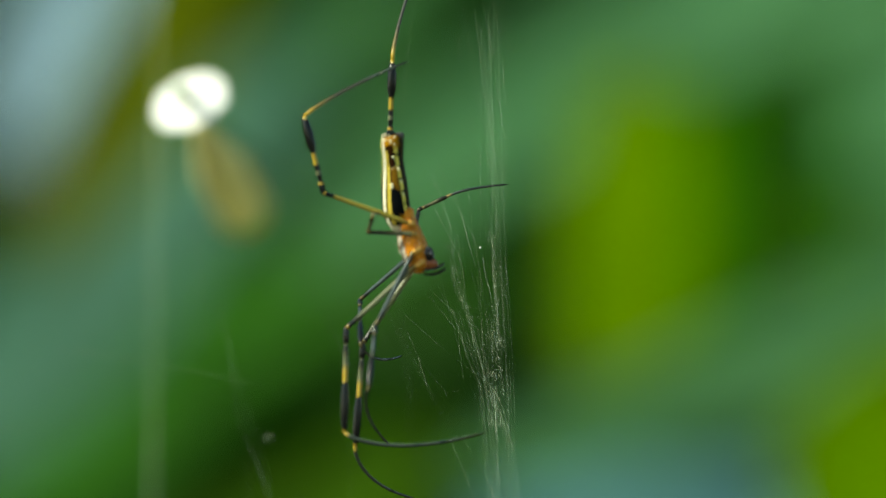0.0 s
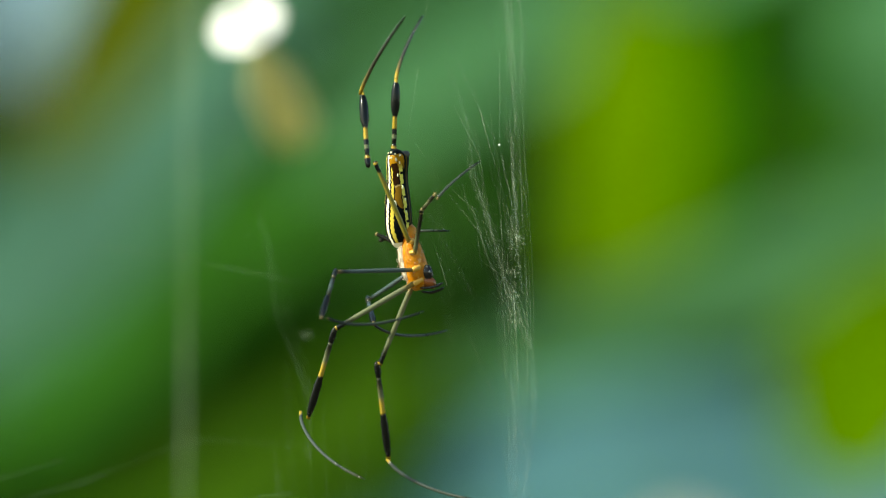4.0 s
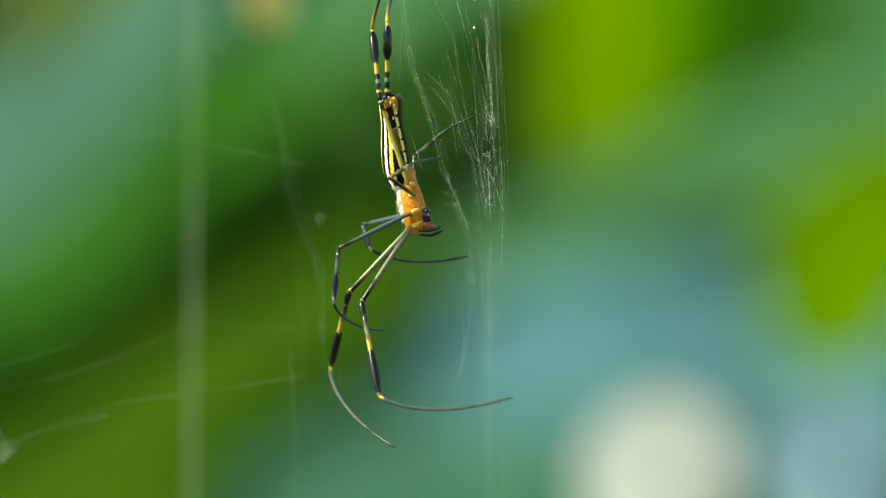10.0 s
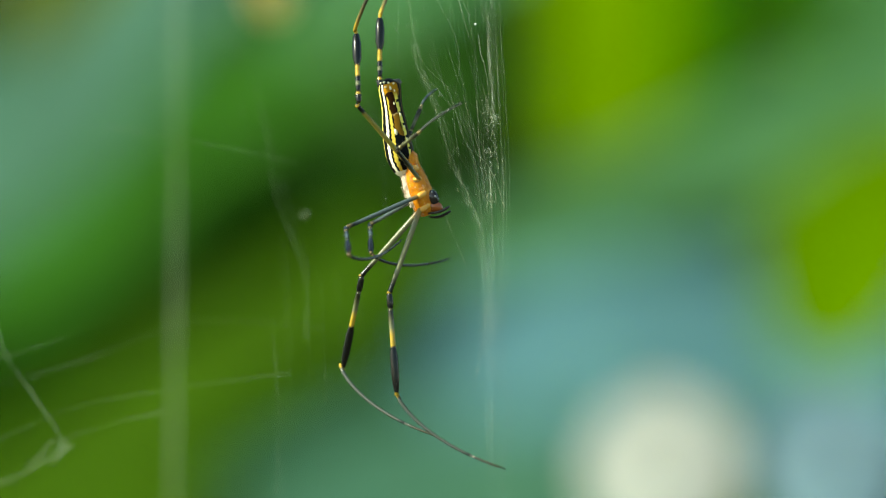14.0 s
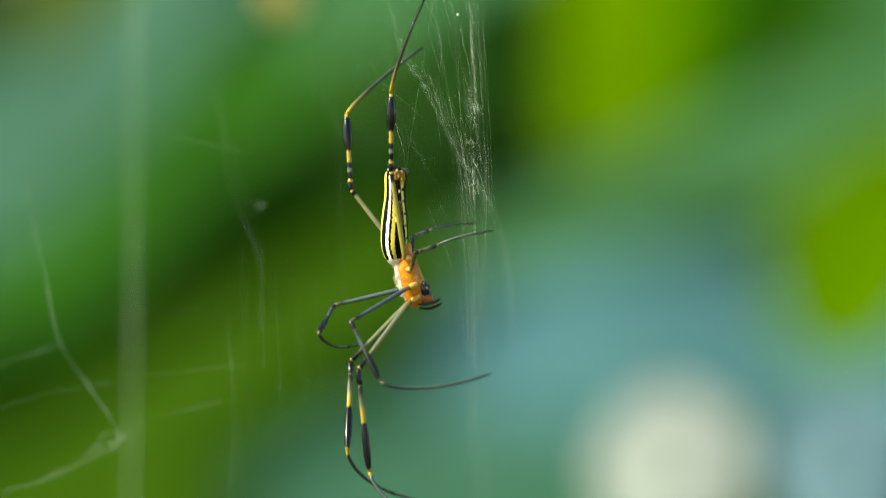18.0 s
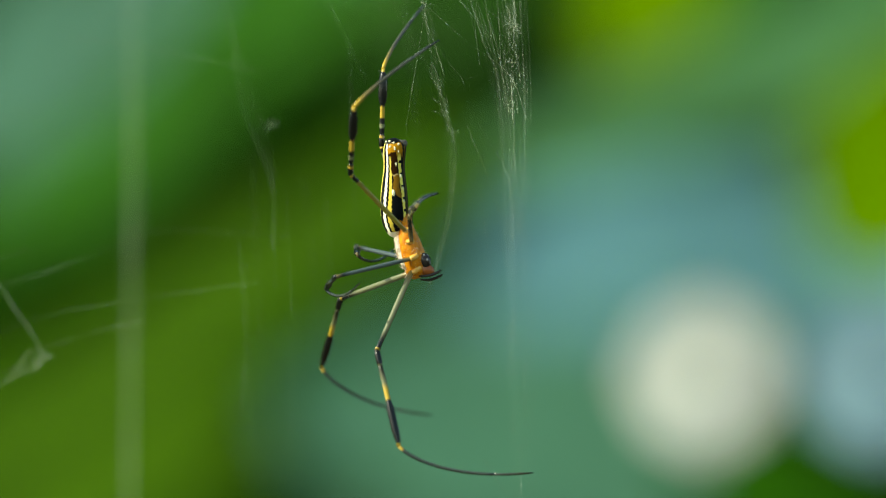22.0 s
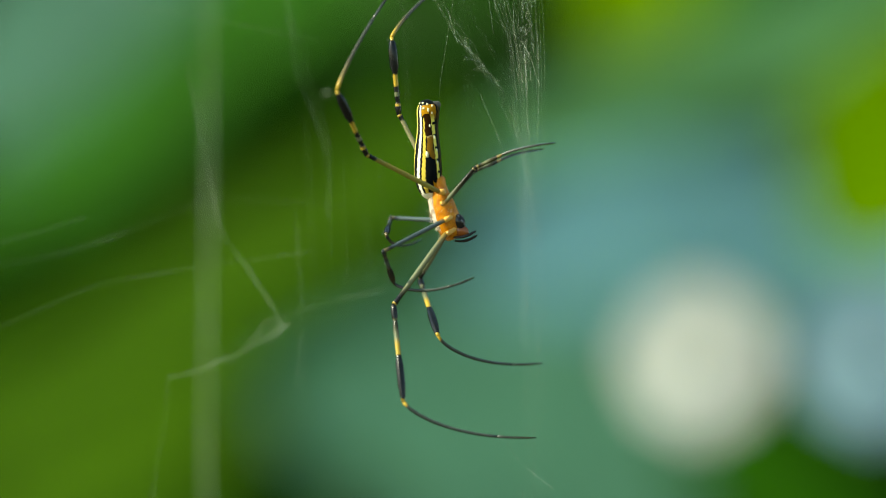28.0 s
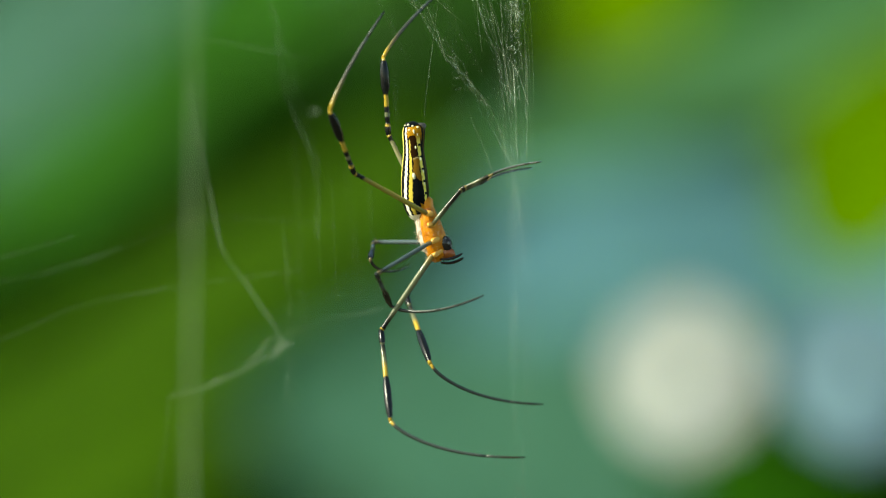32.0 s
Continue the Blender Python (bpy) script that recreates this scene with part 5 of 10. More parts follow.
    walk(parts_of["If_femur"], [
        (0, pose(-0.00062, 0.00131, -0.00646, -129, 0, 90)), (0.2667, pose(-0.00062, 0.00131, -0.00646, -130.0, -9.0, 79.7)), (0.5, pose(-0.00062, 0.00131, -0.00646, -129.6, -17, 70.6)), (1, pose(-0.00062, 0.00131, -0.00646, -137, -7, 80.4)),
        (1.5, pose(-0.00062, 0.00131, -0.00646, -134.7, -8.6, 78.7)), (2, pose(-0.00062, 0.00131, -0.00646, -133.7, -13.7, 73.4)), (2.5, pose(-0.00062, 0.00131, -0.00646, -126, -11.5, 76.6)),
        (3, pose(-0.00062, 0.00131, -0.00646, -129.1, -0.5, 90.4)), (3.5, pose(-0.00062, 0.00131, -0.00646, -140.7, -7.8, 84.5)), (5.5, pose(-0.00062, 0.00131, -0.00646, -139.6, -19.2, 74.9)),
        (6, pose(-0.00062, 0.00131, -0.00646, -137.9, -9.8, 84.1)), (6.5, pose(-0.00062, 0.00131, -0.00646, -138.2, -1.5, 91.6)), (7, pose(-0.00062, 0.00131, -0.00646, -137, -1.5, 91.6)),
        (7.5, pose(-0.00062, 0.00131, -0.00646, -142.5, -1.3, 91.7)), (8, pose(-0.00062, 0.00131, -0.00646, -144.7, -1.3, 91.8)), (8.5, pose(-0.00062, 0.00131, -0.00646, -135.9, -22.3, 72.6)),
        (9, pose(-0.00062, 0.00131, -0.00646, -132.8, -20, 75.3)), (9.5, pose(-0.00062, 0.00131, -0.00646, -133.8, -3.8, 93.6)), (10, pose(-0.00062, 0.00131, -0.00646, -124.5, -4.2, 92.9)),
        (10.5, pose(-0.00062, 0.00131, -0.00646, -103.3, -4.7, 91.1)), (11, pose(-0.00062, 0.00131, -0.00646, -110, -4.5, 91.6)), (11.5, pose(-0.00062, 0.00131, -0.00646, -108.8, -4.5, 91.5)),
        (12, pose(-0.00062, 0.00131, -0.00646, -110.9, -4.5, 91.7)), (12.5, pose(-0.00062, 0.00131, -0.00646, -110.5, -4.5, 91.7)), (13, pose(-0.00062, 0.00131, -0.00646, -110.5, -4.5, 91.7)),
        (13.5, pose(-0.00062, 0.00131, -0.00646, -114.3, -4.3, 92)), (15.5, pose(-0.00062, 0.00131, -0.00646, -133.5, -17.3, 78.7)), (16, pose(-0.00062, 0.00131, -0.00646, -122, -8, 95)),
        (16.5, pose(-0.00062, 0.00131, -0.00646, -95.8, -8.5, 90.9)), (16.7333, pose(-0.00062, 0.00131, -0.00646, -102.6, -8.2, 91.9)), (17, pose(-0.00062, 0.00131, -0.00646, -110.4, -7.7, 92.9)), (17.5, pose(-0.00062, 0.00131, -0.00646, -102.9, -8, 91.8)),
        (18, pose(-0.00062, 0.00131, -0.00646, -119.3, -16.7, 77)), (18.5, pose(-0.00062, 0.00131, -0.00646, -114.3, -12.9, 86.1)), (19, pose(-0.00062, 0.00131, -0.00646, -108.2, -10.6, 93.5)),
        (19.5, pose(-0.00062, 0.00131, -0.00646, -108.7, -10.6, 93.6)), (20, pose(-0.00062, 0.00131, -0.00646, -111, -20.5, 70.9)), (20.5, pose(-0.00062, 0.00131, -0.00646, -107.4, -14.9, 94.6)),
        (20.6333, pose(-0.00062, 0.00131, -0.00646, -104.8, -16.7, 87.6)), (20.7333, pose(-0.00062, 0.00131, -0.00646, -102.7, -17.8, 82.2)), (20.8667, pose(-0.00062, 0.00131, -0.00646, -99.6, -19.0, 74.9)), (21, pose(-0.00062, 0.00131, -0.00646, -96.5, -19.8, 67.6)), (21.5, pose(-0.00062, 0.00131, -0.00646, -100, -20.7, 62.7)), (22, pose(-0.00062, 0.00131, -0.00646, -93.8, -20.9, 59.5)),
        (22.5, pose(-0.00062, 0.00131, -0.00646, -92.6, -20.8, 63.7)), (23, pose(-0.00062, 0.00131, -0.00646, -81.3, -21.2, 66.3)), (23.5, pose(-0.00062, 0.00131, -0.00646, -81.5, -25.3, 86.4)),
        (24, pose(-0.00062, 0.00131, -0.00646, -87.9, -25.6, 71.8)), (24.5, pose(-0.00062, 0.00131, -0.00646, -103.3, -32, 50.2)), (25, pose(-0.00062, 0.00131, -0.00646, -96.7, -31.8, 52.4)),
        (25.5, pose(-0.00062, 0.00131, -0.00646, -99.5, -31.8, 52.7)), (26, pose(-0.00062, 0.00131, -0.00646, -104.9, -32.5, 51.0)), (26.5, pose(-0.00062, 0.00131, -0.00646, -110.3, -33.3, 49.3)), (27, pose(-0.00062, 0.00131, -0.00646, -115.8, -34.2, 47.7)), (27.5, pose(-0.00062, 0.00131, -0.00646, -121.2, -35.3, 46.2)), (28, pose(-0.00062, 0.00131, -0.00646, -119.2, -35.7, 45.5)),
        (28.5, pose(-0.00062, 0.00131, -0.00646, -121.6, -34.6, 47.7)), (29, pose(-0.00062, 0.00131, -0.00646, -124.4, -32.9, 50.8)), (29.5, pose(-0.00062, 0.00131, -0.00646, -124.1, -33.3, 50)),
        (30, pose(-0.00062, 0.00131, -0.00646, -123.1, -33.5, 49.6)), (30.5, pose(-0.00062, 0.00131, -0.00646, -122.7, -33.4, 49.8)), (31, pose(-0.00062, 0.00131, -0.00646, -122.4, -33.6, 49.5)),
        (31.5, pose(-0.00062, 0.00131, -0.00646, -119.1, -35.4, 45.8)), (32, pose(-0.00062, 0.00131, -0.00646, -116.4, -36.9, 42)),
    ])
    walk(parts_of["If_tibia"], [
        (0, pose(-0.01018, 0.00131, -0.01421, -158.8, 0, 90)), (0.2667, pose(-0.00967, 0.00421, -0.01428, -163.2, 20.8, 95.2)), (0.5, pose(-0.0088, 0.00662, -0.01397, -166, 39.2, 99)), (1, pose(-0.0087, 0.00379, -0.0154, -169.9, 18.5, 94.3)),
        (1.5, pose(-0.00895, 0.00429, -0.01502, -168.5, 11.5, 92.8)), (2, pose(-0.00857, 0.00577, -0.01472, -168.6, -0.1, 90.4)), (2.5, pose(-0.00997, 0.00502, -0.01355, -164.5, -21.3, 84.7)),
        (3, pose(-0.01017, 0.00131, -0.01423, -163.8, -13.8, 87.1)), (3.5, pose(-0.00824, 0.00335, -0.0159, -174.8, -16.2, 86.8)), (5.5, pose(-0.00751, 0.00636, -0.01532, -163.4, -25.3, 84)),
        (6, pose(-0.00867, 0.0037, -0.01546, -165.5, -13, 87.5)), (6.5, pose(-0.00882, 0.00131, -0.01564, -159.8, -0.8, 92.1)), (7, pose(-0.00901, 0.00131, -0.01547, -167.4, -19.8, 87.9)),
        (7.5, pose(-0.00811, 0.00131, -0.01622, -168.3, -24, 87)), (8, pose(-0.00772, 0.00131, -0.01651, -170.4, -34.9, 85)), (8.5, pose(-0.00779, 0.00707, -0.01463, -169.8, -14.9, 89.3)),
        (9, pose(-0.00862, 0.00637, -0.01432, -172.8, -27.1, 87.8)), (9.5, pose(-0.00951, 0.00131, -0.01497, -167.8, -22.8, 88.8)), (10, pose(-0.01078, 0.00131, -0.01341, -153.1, -40.4, 79.5)),
        (10.5, pose(-0.0126, 0.00131, -0.00928, -134.5, -29.3, 95.5)), (11, pose(-0.01219, 0.00131, -0.01066, -163.1, -25.2, 97)), (11.5, pose(-0.01227, 0.00131, -0.01041, -157.5, -25.1, 97)),
        (12, pose(-0.01212, 0.00131, -0.01084, -157.8, -28.1, 95.6)), (12.5, pose(-0.01215, 0.00131, -0.01075, -157.7, -29.2, 95.1)), (13, pose(-0.01215, 0.00131, -0.01076, -157.7, -29.4, 95)),
        (13.5, pose(-0.01184, 0.00131, -0.0115, -152.7, -32.4, 93.3)), (15.5, pose(-0.00887, 0.00552, -0.01456, -164.2, -3.6, 102.5)), (16, pose(-0.0111, 0.00131, -0.01291, -160.7, -26.4, 94.8)),
        (16.5, pose(-0.01286, 0.00131, -0.00769, -141.7, -25.1, 96)), (16.7333, pose(-0.01264, 0.00130, -0.00912, -146.1, -10.2, 106.9)), (17, pose(-0.01217, 0.00131, -0.01071, -147.6, 7.5, 117.8)), (17.5, pose(-0.01262, 0.00131, -0.00917, -140, 2.4, 113.5)),
        (18, pose(-0.01068, 0.00541, -0.01223, -151.5, 18.4, 122)), (18.5, pose(-0.01173, 0.0032, -0.01139, -151.3, 17, 121.2)), (19, pose(-0.01233, 0.00131, -0.01025, -150.5, 10.6, 117.4)),
        (19.5, pose(-0.01229, 0.00131, -0.01035, -150, 17.1, 121.2)), (20, pose(-0.01097, 0.00652, -0.01059, -151.3, 17.6, 121.5)), (20.5, pose(-0.0124, 0.00131, -0.01001, -137.6, 21.9, 125.5)),
        (20.6333, pose(-0.01247, 0.00271, -0.00947, -148.2, 4.6, 120.3)), (20.7333, pose(-0.01241, 0.00375, -0.00903, -155.6, -9.6, 118.4)), (20.8667, pose(-0.01216, 0.00511, -0.00841, -165.8, -28.7, 118.9)), (21, pose(-0.01174, 0.00640, -0.00778, -178.3, -46.3, 123.8)), (21.5, pose(-0.01104, 0.00754, -0.00846, 176.6, -51.7, 124.3)), (22, pose(-0.01105, 0.00779, -0.00722, 176.3, -52.0, 124.3)),
        (22.5, pose(-0.01155, 0.00693, -0.00698, 175.7, -55.5, 124.7)), (23, pose(-0.01203, 0.00559, -0.00473, -172.8, -51.2, 125.7)), (23.5, pose(-0.01281, 0.00131, -0.00482, -176.3, -56.8, 125.1)),
        (24, pose(-0.01236, 0.00497, -0.00606, 173.1, -59.7, 125.7)), (24.5, pose(-0.00885, 0.01014, -0.00887, -178.5, -51.6, 126.1)), (25, pose(-0.00984, 0.00936, -0.00768, 177.2, -62.7, 127.0)),
        (25.5, pose(-0.00963, 0.00951, -0.00819, -179.8, -58.8, 127.0)), (26, pose(-0.00879, 0.01012, -0.00913, -176.0, -50.6, 151.5)), (26.5, pose(-0.00784, 0.01062, -0.01003, -166.6, -42.9, 177.2)), (27, pose(-0.00679, 0.01100, -0.01088, -154.6, -38.8, -158.1)), (27.5, pose(-0.00567, 0.01125, -0.01166, -143.7, -38.5, -137.3)), (28, pose(-0.00582, 0.01133, -0.01134, -140.9, -41.1, -139.9)),
        (28.5, pose(-0.00590, 0.01107, -0.01178, -142.3, -38.3, -137.0)), (29, pose(-0.00609, 0.01065, -0.01230, -143.8, -35.3, -134.2)), (29.5, pose(-0.00597, 0.01077, -0.01223, -144.0, -35.5, -134.4)),
        (30, pose(-0.00607, 0.01082, -0.01206, -144.2, -36.2, -135.0)), (30.5, pose(-0.00615, 0.01079, -0.01201, -143.6, -36.7, -135.5)), (31, pose(-0.00615, 0.01083, -0.01195, -143.0, -37.2, -135.9)),
        (31.5, pose(-0.00590, 0.01129, -0.01134, -145.6, -35.8, -134.7)), (32, pose(-0.00556, 0.01170, -0.01083, -148.5, -33.9, -133.2)),
    ])
    walk(parts_of["If_metatarsus"], [
        (0, pose(-0.01518, 0.00131, -0.02712, 123.6, 32.6, -180)), (0.2667, pose(-0.01322, -0.00083, -0.02667, 135.3, 44.0, 178.4)), (0.5, pose(-0.01078, -0.00229, -0.02437, 147.5, 54, -180)), (1, pose(-0.01079, -0.0007, -0.02833, 107.8, 24.3, -180)),
        (1.5, pose(-0.01157, 0.00144, -0.02831, 128.2, 42.2, -180)), (2, pose(-0.01131, 0.00577, -0.02829, 164.4, 48.7, -180)), (2.5, pose(-0.01321, 0.01019, -0.02597, -159.8, 51.9, 180)),
        (3, pose(-0.01386, 0.00467, -0.02714, -164.9, 53, 180)), (3.5, pose(-0.00928, 0.00726, -0.02915, -163.3, 62, 180)), (5.5, pose(-0.01084, 0.01242, -0.02731, -126.2, 21.7, 180)),
        (6, pose(-0.012, 0.00687, -0.02852, -160.3, 36.5, 180)), (6.5, pose(-0.01361, 0.00131, -0.02863, 164.9, 33.5, -180)), (7, pose(-0.01187, 0.006, -0.02817, 163.2, 37.1, -180)),
        (7.5, pose(-0.01063, 0.00697, -0.02861, 166.4, 37, 180)), (8, pose(-0.00934, 0.00929, -0.02771, -168.4, 36.9, 180)), (8.5, pose(-0.01021, 0.0106, -0.0278, -159.9, 36.3, 180)),
        (9, pose(-0.01012, 0.01269, -0.02654, -162.1, 45.1, 180)), (9.5, pose(-0.01232, 0.00662, -0.02744, -154.6, 42.8, 180)), (10, pose(-0.01547, 0.01031, -0.02282, -138.7, 27.5, 180)),
        (10.5, pose(-0.02288, 0.00508, -0.01774, -136, 5, 180)), (11, pose(-0.01685, 0.00642, -0.02265, -153.3, 46.7, 180)), (11.5, pose(-0.01818, 0.00606, -0.022, -151, 44.6, 180)),
        (12, pose(-0.01793, 0.00681, -0.02215, -151.5, 43, 180)), (12.5, pose(-0.01793, 0.00707, -0.02194, -151.4, 42.6, 180)), (13, pose(-0.01793, 0.00712, -0.02192, -151.6, 42.1, 180)),
        (13.5, pose(-0.01857, 0.00752, -0.02189, -150.1, 33.4, 180)), (15.5, pose(-0.01273, 0.00552, -0.02785, 180, 44.3, -180)), (16, pose(-0.01614, 0.00672, -0.02462, 153.2, 46.9, -180)),
        (16.5, pose(-0.02188, 0.00499, -0.01753, 151.2, 47.9, -180)), (16.7333, pose(-0.02061, 0.00101, -0.02043, 141.8, 35.7, 178.7)), (17, pose(-0.01801, -0.00351, -0.0223, 132.6, 21.7, -180)), (17.5, pose(-0.02061, -0.00264, -0.01977, 156.1, 66.4, -180)),
        (18, pose(-0.01424, -0.00135, -0.02378, 129.5, 38, -180)), (18.5, pose(-0.01559, -0.00329, -0.023, 138.7, 45.6, -180)), (19, pose(-0.01735, -0.0038, -0.0221, 150.4, 51.1, -180)),
        (19.5, pose(-0.0164, -0.0053, -0.0218, 152.6, 47.3, -180)), (20, pose(-0.01472, -0.00009, -0.02217, 157.1, 43.7, -180)), (20.5, pose(-0.01778, -0.00723, -0.0195, 136.7, 29.1, -180)),
        (20.6333, pose(-0.01829, -0.00178, -0.02120, 138.2, 31.3, 179.9)), (20.7333, pose(-0.01843, 0.00288, -0.02147, 139.3, 32.9, 179.9)), (20.8667, pose(-0.01825, 0.00912, -0.02018, 140.9, 35.1, 179.9)), (21, pose(-0.01764, 0.01448, -0.01735, 142.5, 37.3, 180.0)), (21.5, pose(-0.01646, 0.01697, -0.01703, 148.1, 44.0, 179.9)), (22, pose(-0.01647, 0.01728, -0.01572, 153.7, 49.7, 179.9)),
        (22.5, pose(-0.01718, 0.01687, -0.01481, 157.7, 48.7, 179.9)), (23, pose(-0.01969, 0.01327, -0.01334, 154.7, 53.9, 179.9)), (23.5, pose(-0.02020, 0.01025, -0.01238, 156.4, 51.6, 179.9)),
        (24, pose(-0.01794, 0.01558, -0.01299, 155.6, 45.9, 179.9)), (24.5, pose(-0.01553, 0.01870, -0.01747, 157.9, 43.5, 180.0)), (25, pose(-0.01671, 0.01958, -0.01401, 127.6, 23.8, 179.9)),
        (25.5, pose(-0.01679, 0.01894, -0.01537, 131.8, 29.2, 180.0)), (26, pose(-0.01863, 0.01436, -0.01789, 135.6, 34.7, 179.3)), (26.5, pose(-0.01716, 0.00786, -0.01989, 139.6, 40.2, 178.9)), (27, pose(-0.01185, 0.00256, -0.02063, 144.0, 45.7, 179.1)), (27.5, pose(-0.0052, 0.00052, -0.02039, 148.8, 51.2, -180)), (28, pose(-0.00561, 0.00011, -0.01944, 142.4, 57.7, -180)),
        (28.5, pose(-0.00507, 0.00025, -0.02038, 149.1, 55.9, -180)), (29, pose(-0.00473, 0.00034, -0.02143, 157.6, 54.3, -180)), (29.5, pose(-0.0047, 0.00043, -0.02135, 156.7, 54.3, -180)),
        (30, pose(-0.00502, 0.00039, -0.02111, 155.1, 54.2, -180)), (30.5, pose(-0.00515, 0.00027, -0.02095, 154.5, 54.3, -180)), (31, pose(-0.00515, 0.0002, -0.02076, 154.2, 54.5, -180)),
        (31.5, pose(-0.00503, 0.00105, -0.02061, 152.9, 54.4, -180)), (32, pose(-0.00477, 0.00195, -0.02063, 152, 54.2, -180)),
    ])
    walk(parts_of["IIn_femur"], [
        (0, pose(-0.00023, -0.00177, -0.00462, -136.1, 0, 90)), (0.5, pose(-0.00023, -0.00177, -0.00462, -118.8, 8.8, 105.6)), (1, pose(-0.00023, -0.00177, -0.00462, -118.1, 15.4, 117.5)),
        (1.5, pose(-0.00023, -0.00177, -0.00462, -116, 12.9, 112.1)), (2, pose(-0.00023, -0.00177, -0.00462, -115, 12.6, 111.5)), (2.5, pose(-0.00023, -0.00177, -0.00462, -101.9, 12.7, 112.1)),
        (3, pose(-0.00023, -0.00177, -0.00462, -101.7, 12.6, 111.3)), (3.5, pose(-0.00023, -0.00177, -0.00462, -90.9, 12.6, 111.8)), (5.5, pose(-0.00023, -0.00177, -0.00462, -66.1, 14.3, 107.9)),
        (6, pose(-0.00023, -0.00177, -0.00462, -76, 18, 94.4)), (6.2667, pose(-0.00023, -0.00177, -0.00462, -76.6, 18.1, 94.2)), (6.5, pose(-0.00023, -0.00177, -0.00462, -77.1, 18.1, 94.1)), (7, pose(-0.00023, -0.00177, -0.00462, -89.2, 18.1, 90.3)),
        (7.5, pose(-0.00023, -0.00177, -0.00462, -84, 17.2, 105.1)), (8, pose(-0.00023, -0.00177, -0.00462, -90.8, 17.6, 89.8)), (8.5, pose(-0.00023, -0.00177, -0.00462, -96, 17.5, 88.2)),
        (9, pose(-0.00023, -0.00177, -0.00462, -104.2, 16.9, 85.8)), (9.2667, pose(-0.00023, -0.00177, -0.00462, -126.4, 29.3, 96.8)), (9.5, pose(-0.00023, -0.00177, -0.00462, -146.3, 42.5, 102.2)), (9.7333, pose(-0.00023, -0.00177, -0.00462, -128.6, 40.0, 94.2)), (10, pose(-0.00023, -0.00177, -0.00462, -108.4, 39.5, 84.6)),
        (10.5, pose(-0.00023, -0.00177, -0.00462, -142.8, 36.8, 82)), (11, pose(-0.00023, -0.00177, -0.00462, -103.1, 40.1, 95.4)), (11.5, pose(-0.00023, -0.00177, -0.00462, -100.9, 38.9, 83.1)),
        (12, pose(-0.00023, -0.00177, -0.00462, -103.3, 42.1, 96.1)), (12.5, pose(-0.00023, -0.00177, -0.00462, -107.1, 46, 109.6)), (13, pose(-0.00023, -0.00177, -0.00462, -111.8, 48.1, 116.4)),
        (13.2667, pose(-0.00023, -0.00177, -0.00462, -99.0, 49.0, 103.1)), (13.5, pose(-0.00023, -0.00177, -0.00462, -88, 51.4, 91.5)), (14, pose(-0.00023, -0.00177, -0.00462, -98.6, 53.8, 97.3)), (14.5, pose(-0.00023, -0.00177, -0.00462, -109.9, 57.0, 102.8)), (15, pose(-0.00023, -0.00177, -0.00462, -121.7, 60.7, 107.5)), (15.5, pose(-0.00023, -0.00177, -0.00462, -133.9, 64.7, 110.9)), (16, pose(-0.00023, -0.00177, -0.00462, -132.5, 65.6, 113)),
        (16.5, pose(-0.00023, -0.00177, -0.00462, -62.1, 65, 115.6)), (17, pose(-0.00023, -0.00177, -0.00462, -82.2, 67.2, 97.2)), (17.2667, pose(-0.00023, -0.00177, -0.00462, -114.2, 64.4, 83.6)), (17.5, pose(-0.00023, -0.00177, -0.00462, -137.3, 60, 76.7)),
        (18, pose(-0.00023, -0.00177, -0.00462, -123.7, 66.2, 92.6)), (18.5, pose(-0.00023, -0.00177, -0.00462, -131.2, 65.6, 90.9)), (19, pose(-0.00023, -0.00177, -0.00462, -136.6, 64.8, 88.9)),
        (19.5, pose(-0.00023, -0.00177, -0.00462, -124.3, 67.2, 96.6)), (20, pose(-0.00023, -0.00177, -0.00462, -116.3, 68.6, 103.1)), (20.5, pose(-0.00023, -0.00177, -0.00462, -139.6, 63.4, 89.6)),
        (21, pose(-0.00023, -0.00177, -0.00462, -123.6, 64.7, 93.8)), (21.2667, pose(-0.00023, -0.00177, -0.00462, -106.8, 64.5, 90.7)), (21.5, pose(-0.00023, -0.00177, -0.00462, -92.2, 64.7, 88)), (22, pose(-0.00023, -0.00177, -0.00462, -84.1, 66, 115.3)),
        (22.5, pose(-0.00023, -0.00177, -0.00462, -86.1, 68.1, 93.6)), (23, pose(-0.00023, -0.00177, -0.00462, -73.1, 67.2, 105.7)), (23.5, pose(-0.00023, -0.00177, -0.00462, -91.6, 67.3, 110.7)),
        (24, pose(-0.00023, -0.00177, -0.00462, -98.7, 67.4, 91.4)), (24.5, pose(-0.00023, -0.00177, -0.00462, -55.4, 62.4, 121.4)), (24.7333, pose(-0.00023, -0.00177, -0.00462, -78.5, 63.1, 110.9)), (25, pose(-0.00023, -0.00177, -0.00462, -104.4, 61.5, 99.5)),
        (25.5, pose(-0.00023, -0.00177, -0.00462, -112.3, 59.6, 86.4)), (27.5, pose(-0.00023, -0.00177, -0.00462, -108.6, 64.7, 107)), (28, pose(-0.00023, -0.00177, -0.00462, -110.5, 64.4, 105)),
        (28.5, pose(-0.00023, -0.00177, -0.00462, -110.1, 64.9, 108.1)), (29, pose(-0.00023, -0.00177, -0.00462, -110.3, 65.1, 109.1)), (29.5, pose(-0.00023, -0.00177, -0.00462, -112.8, 64.8, 107.7)),
        (30, pose(-0.00023, -0.00177, -0.00462, -114, 64.5, 105.9)), (30.5, pose(-0.00023, -0.00177, -0.00462, -113.9, 64.8, 107.3)), (31, pose(-0.00023, -0.00177, -0.00462, -113.7, 65.2, 109.4)),
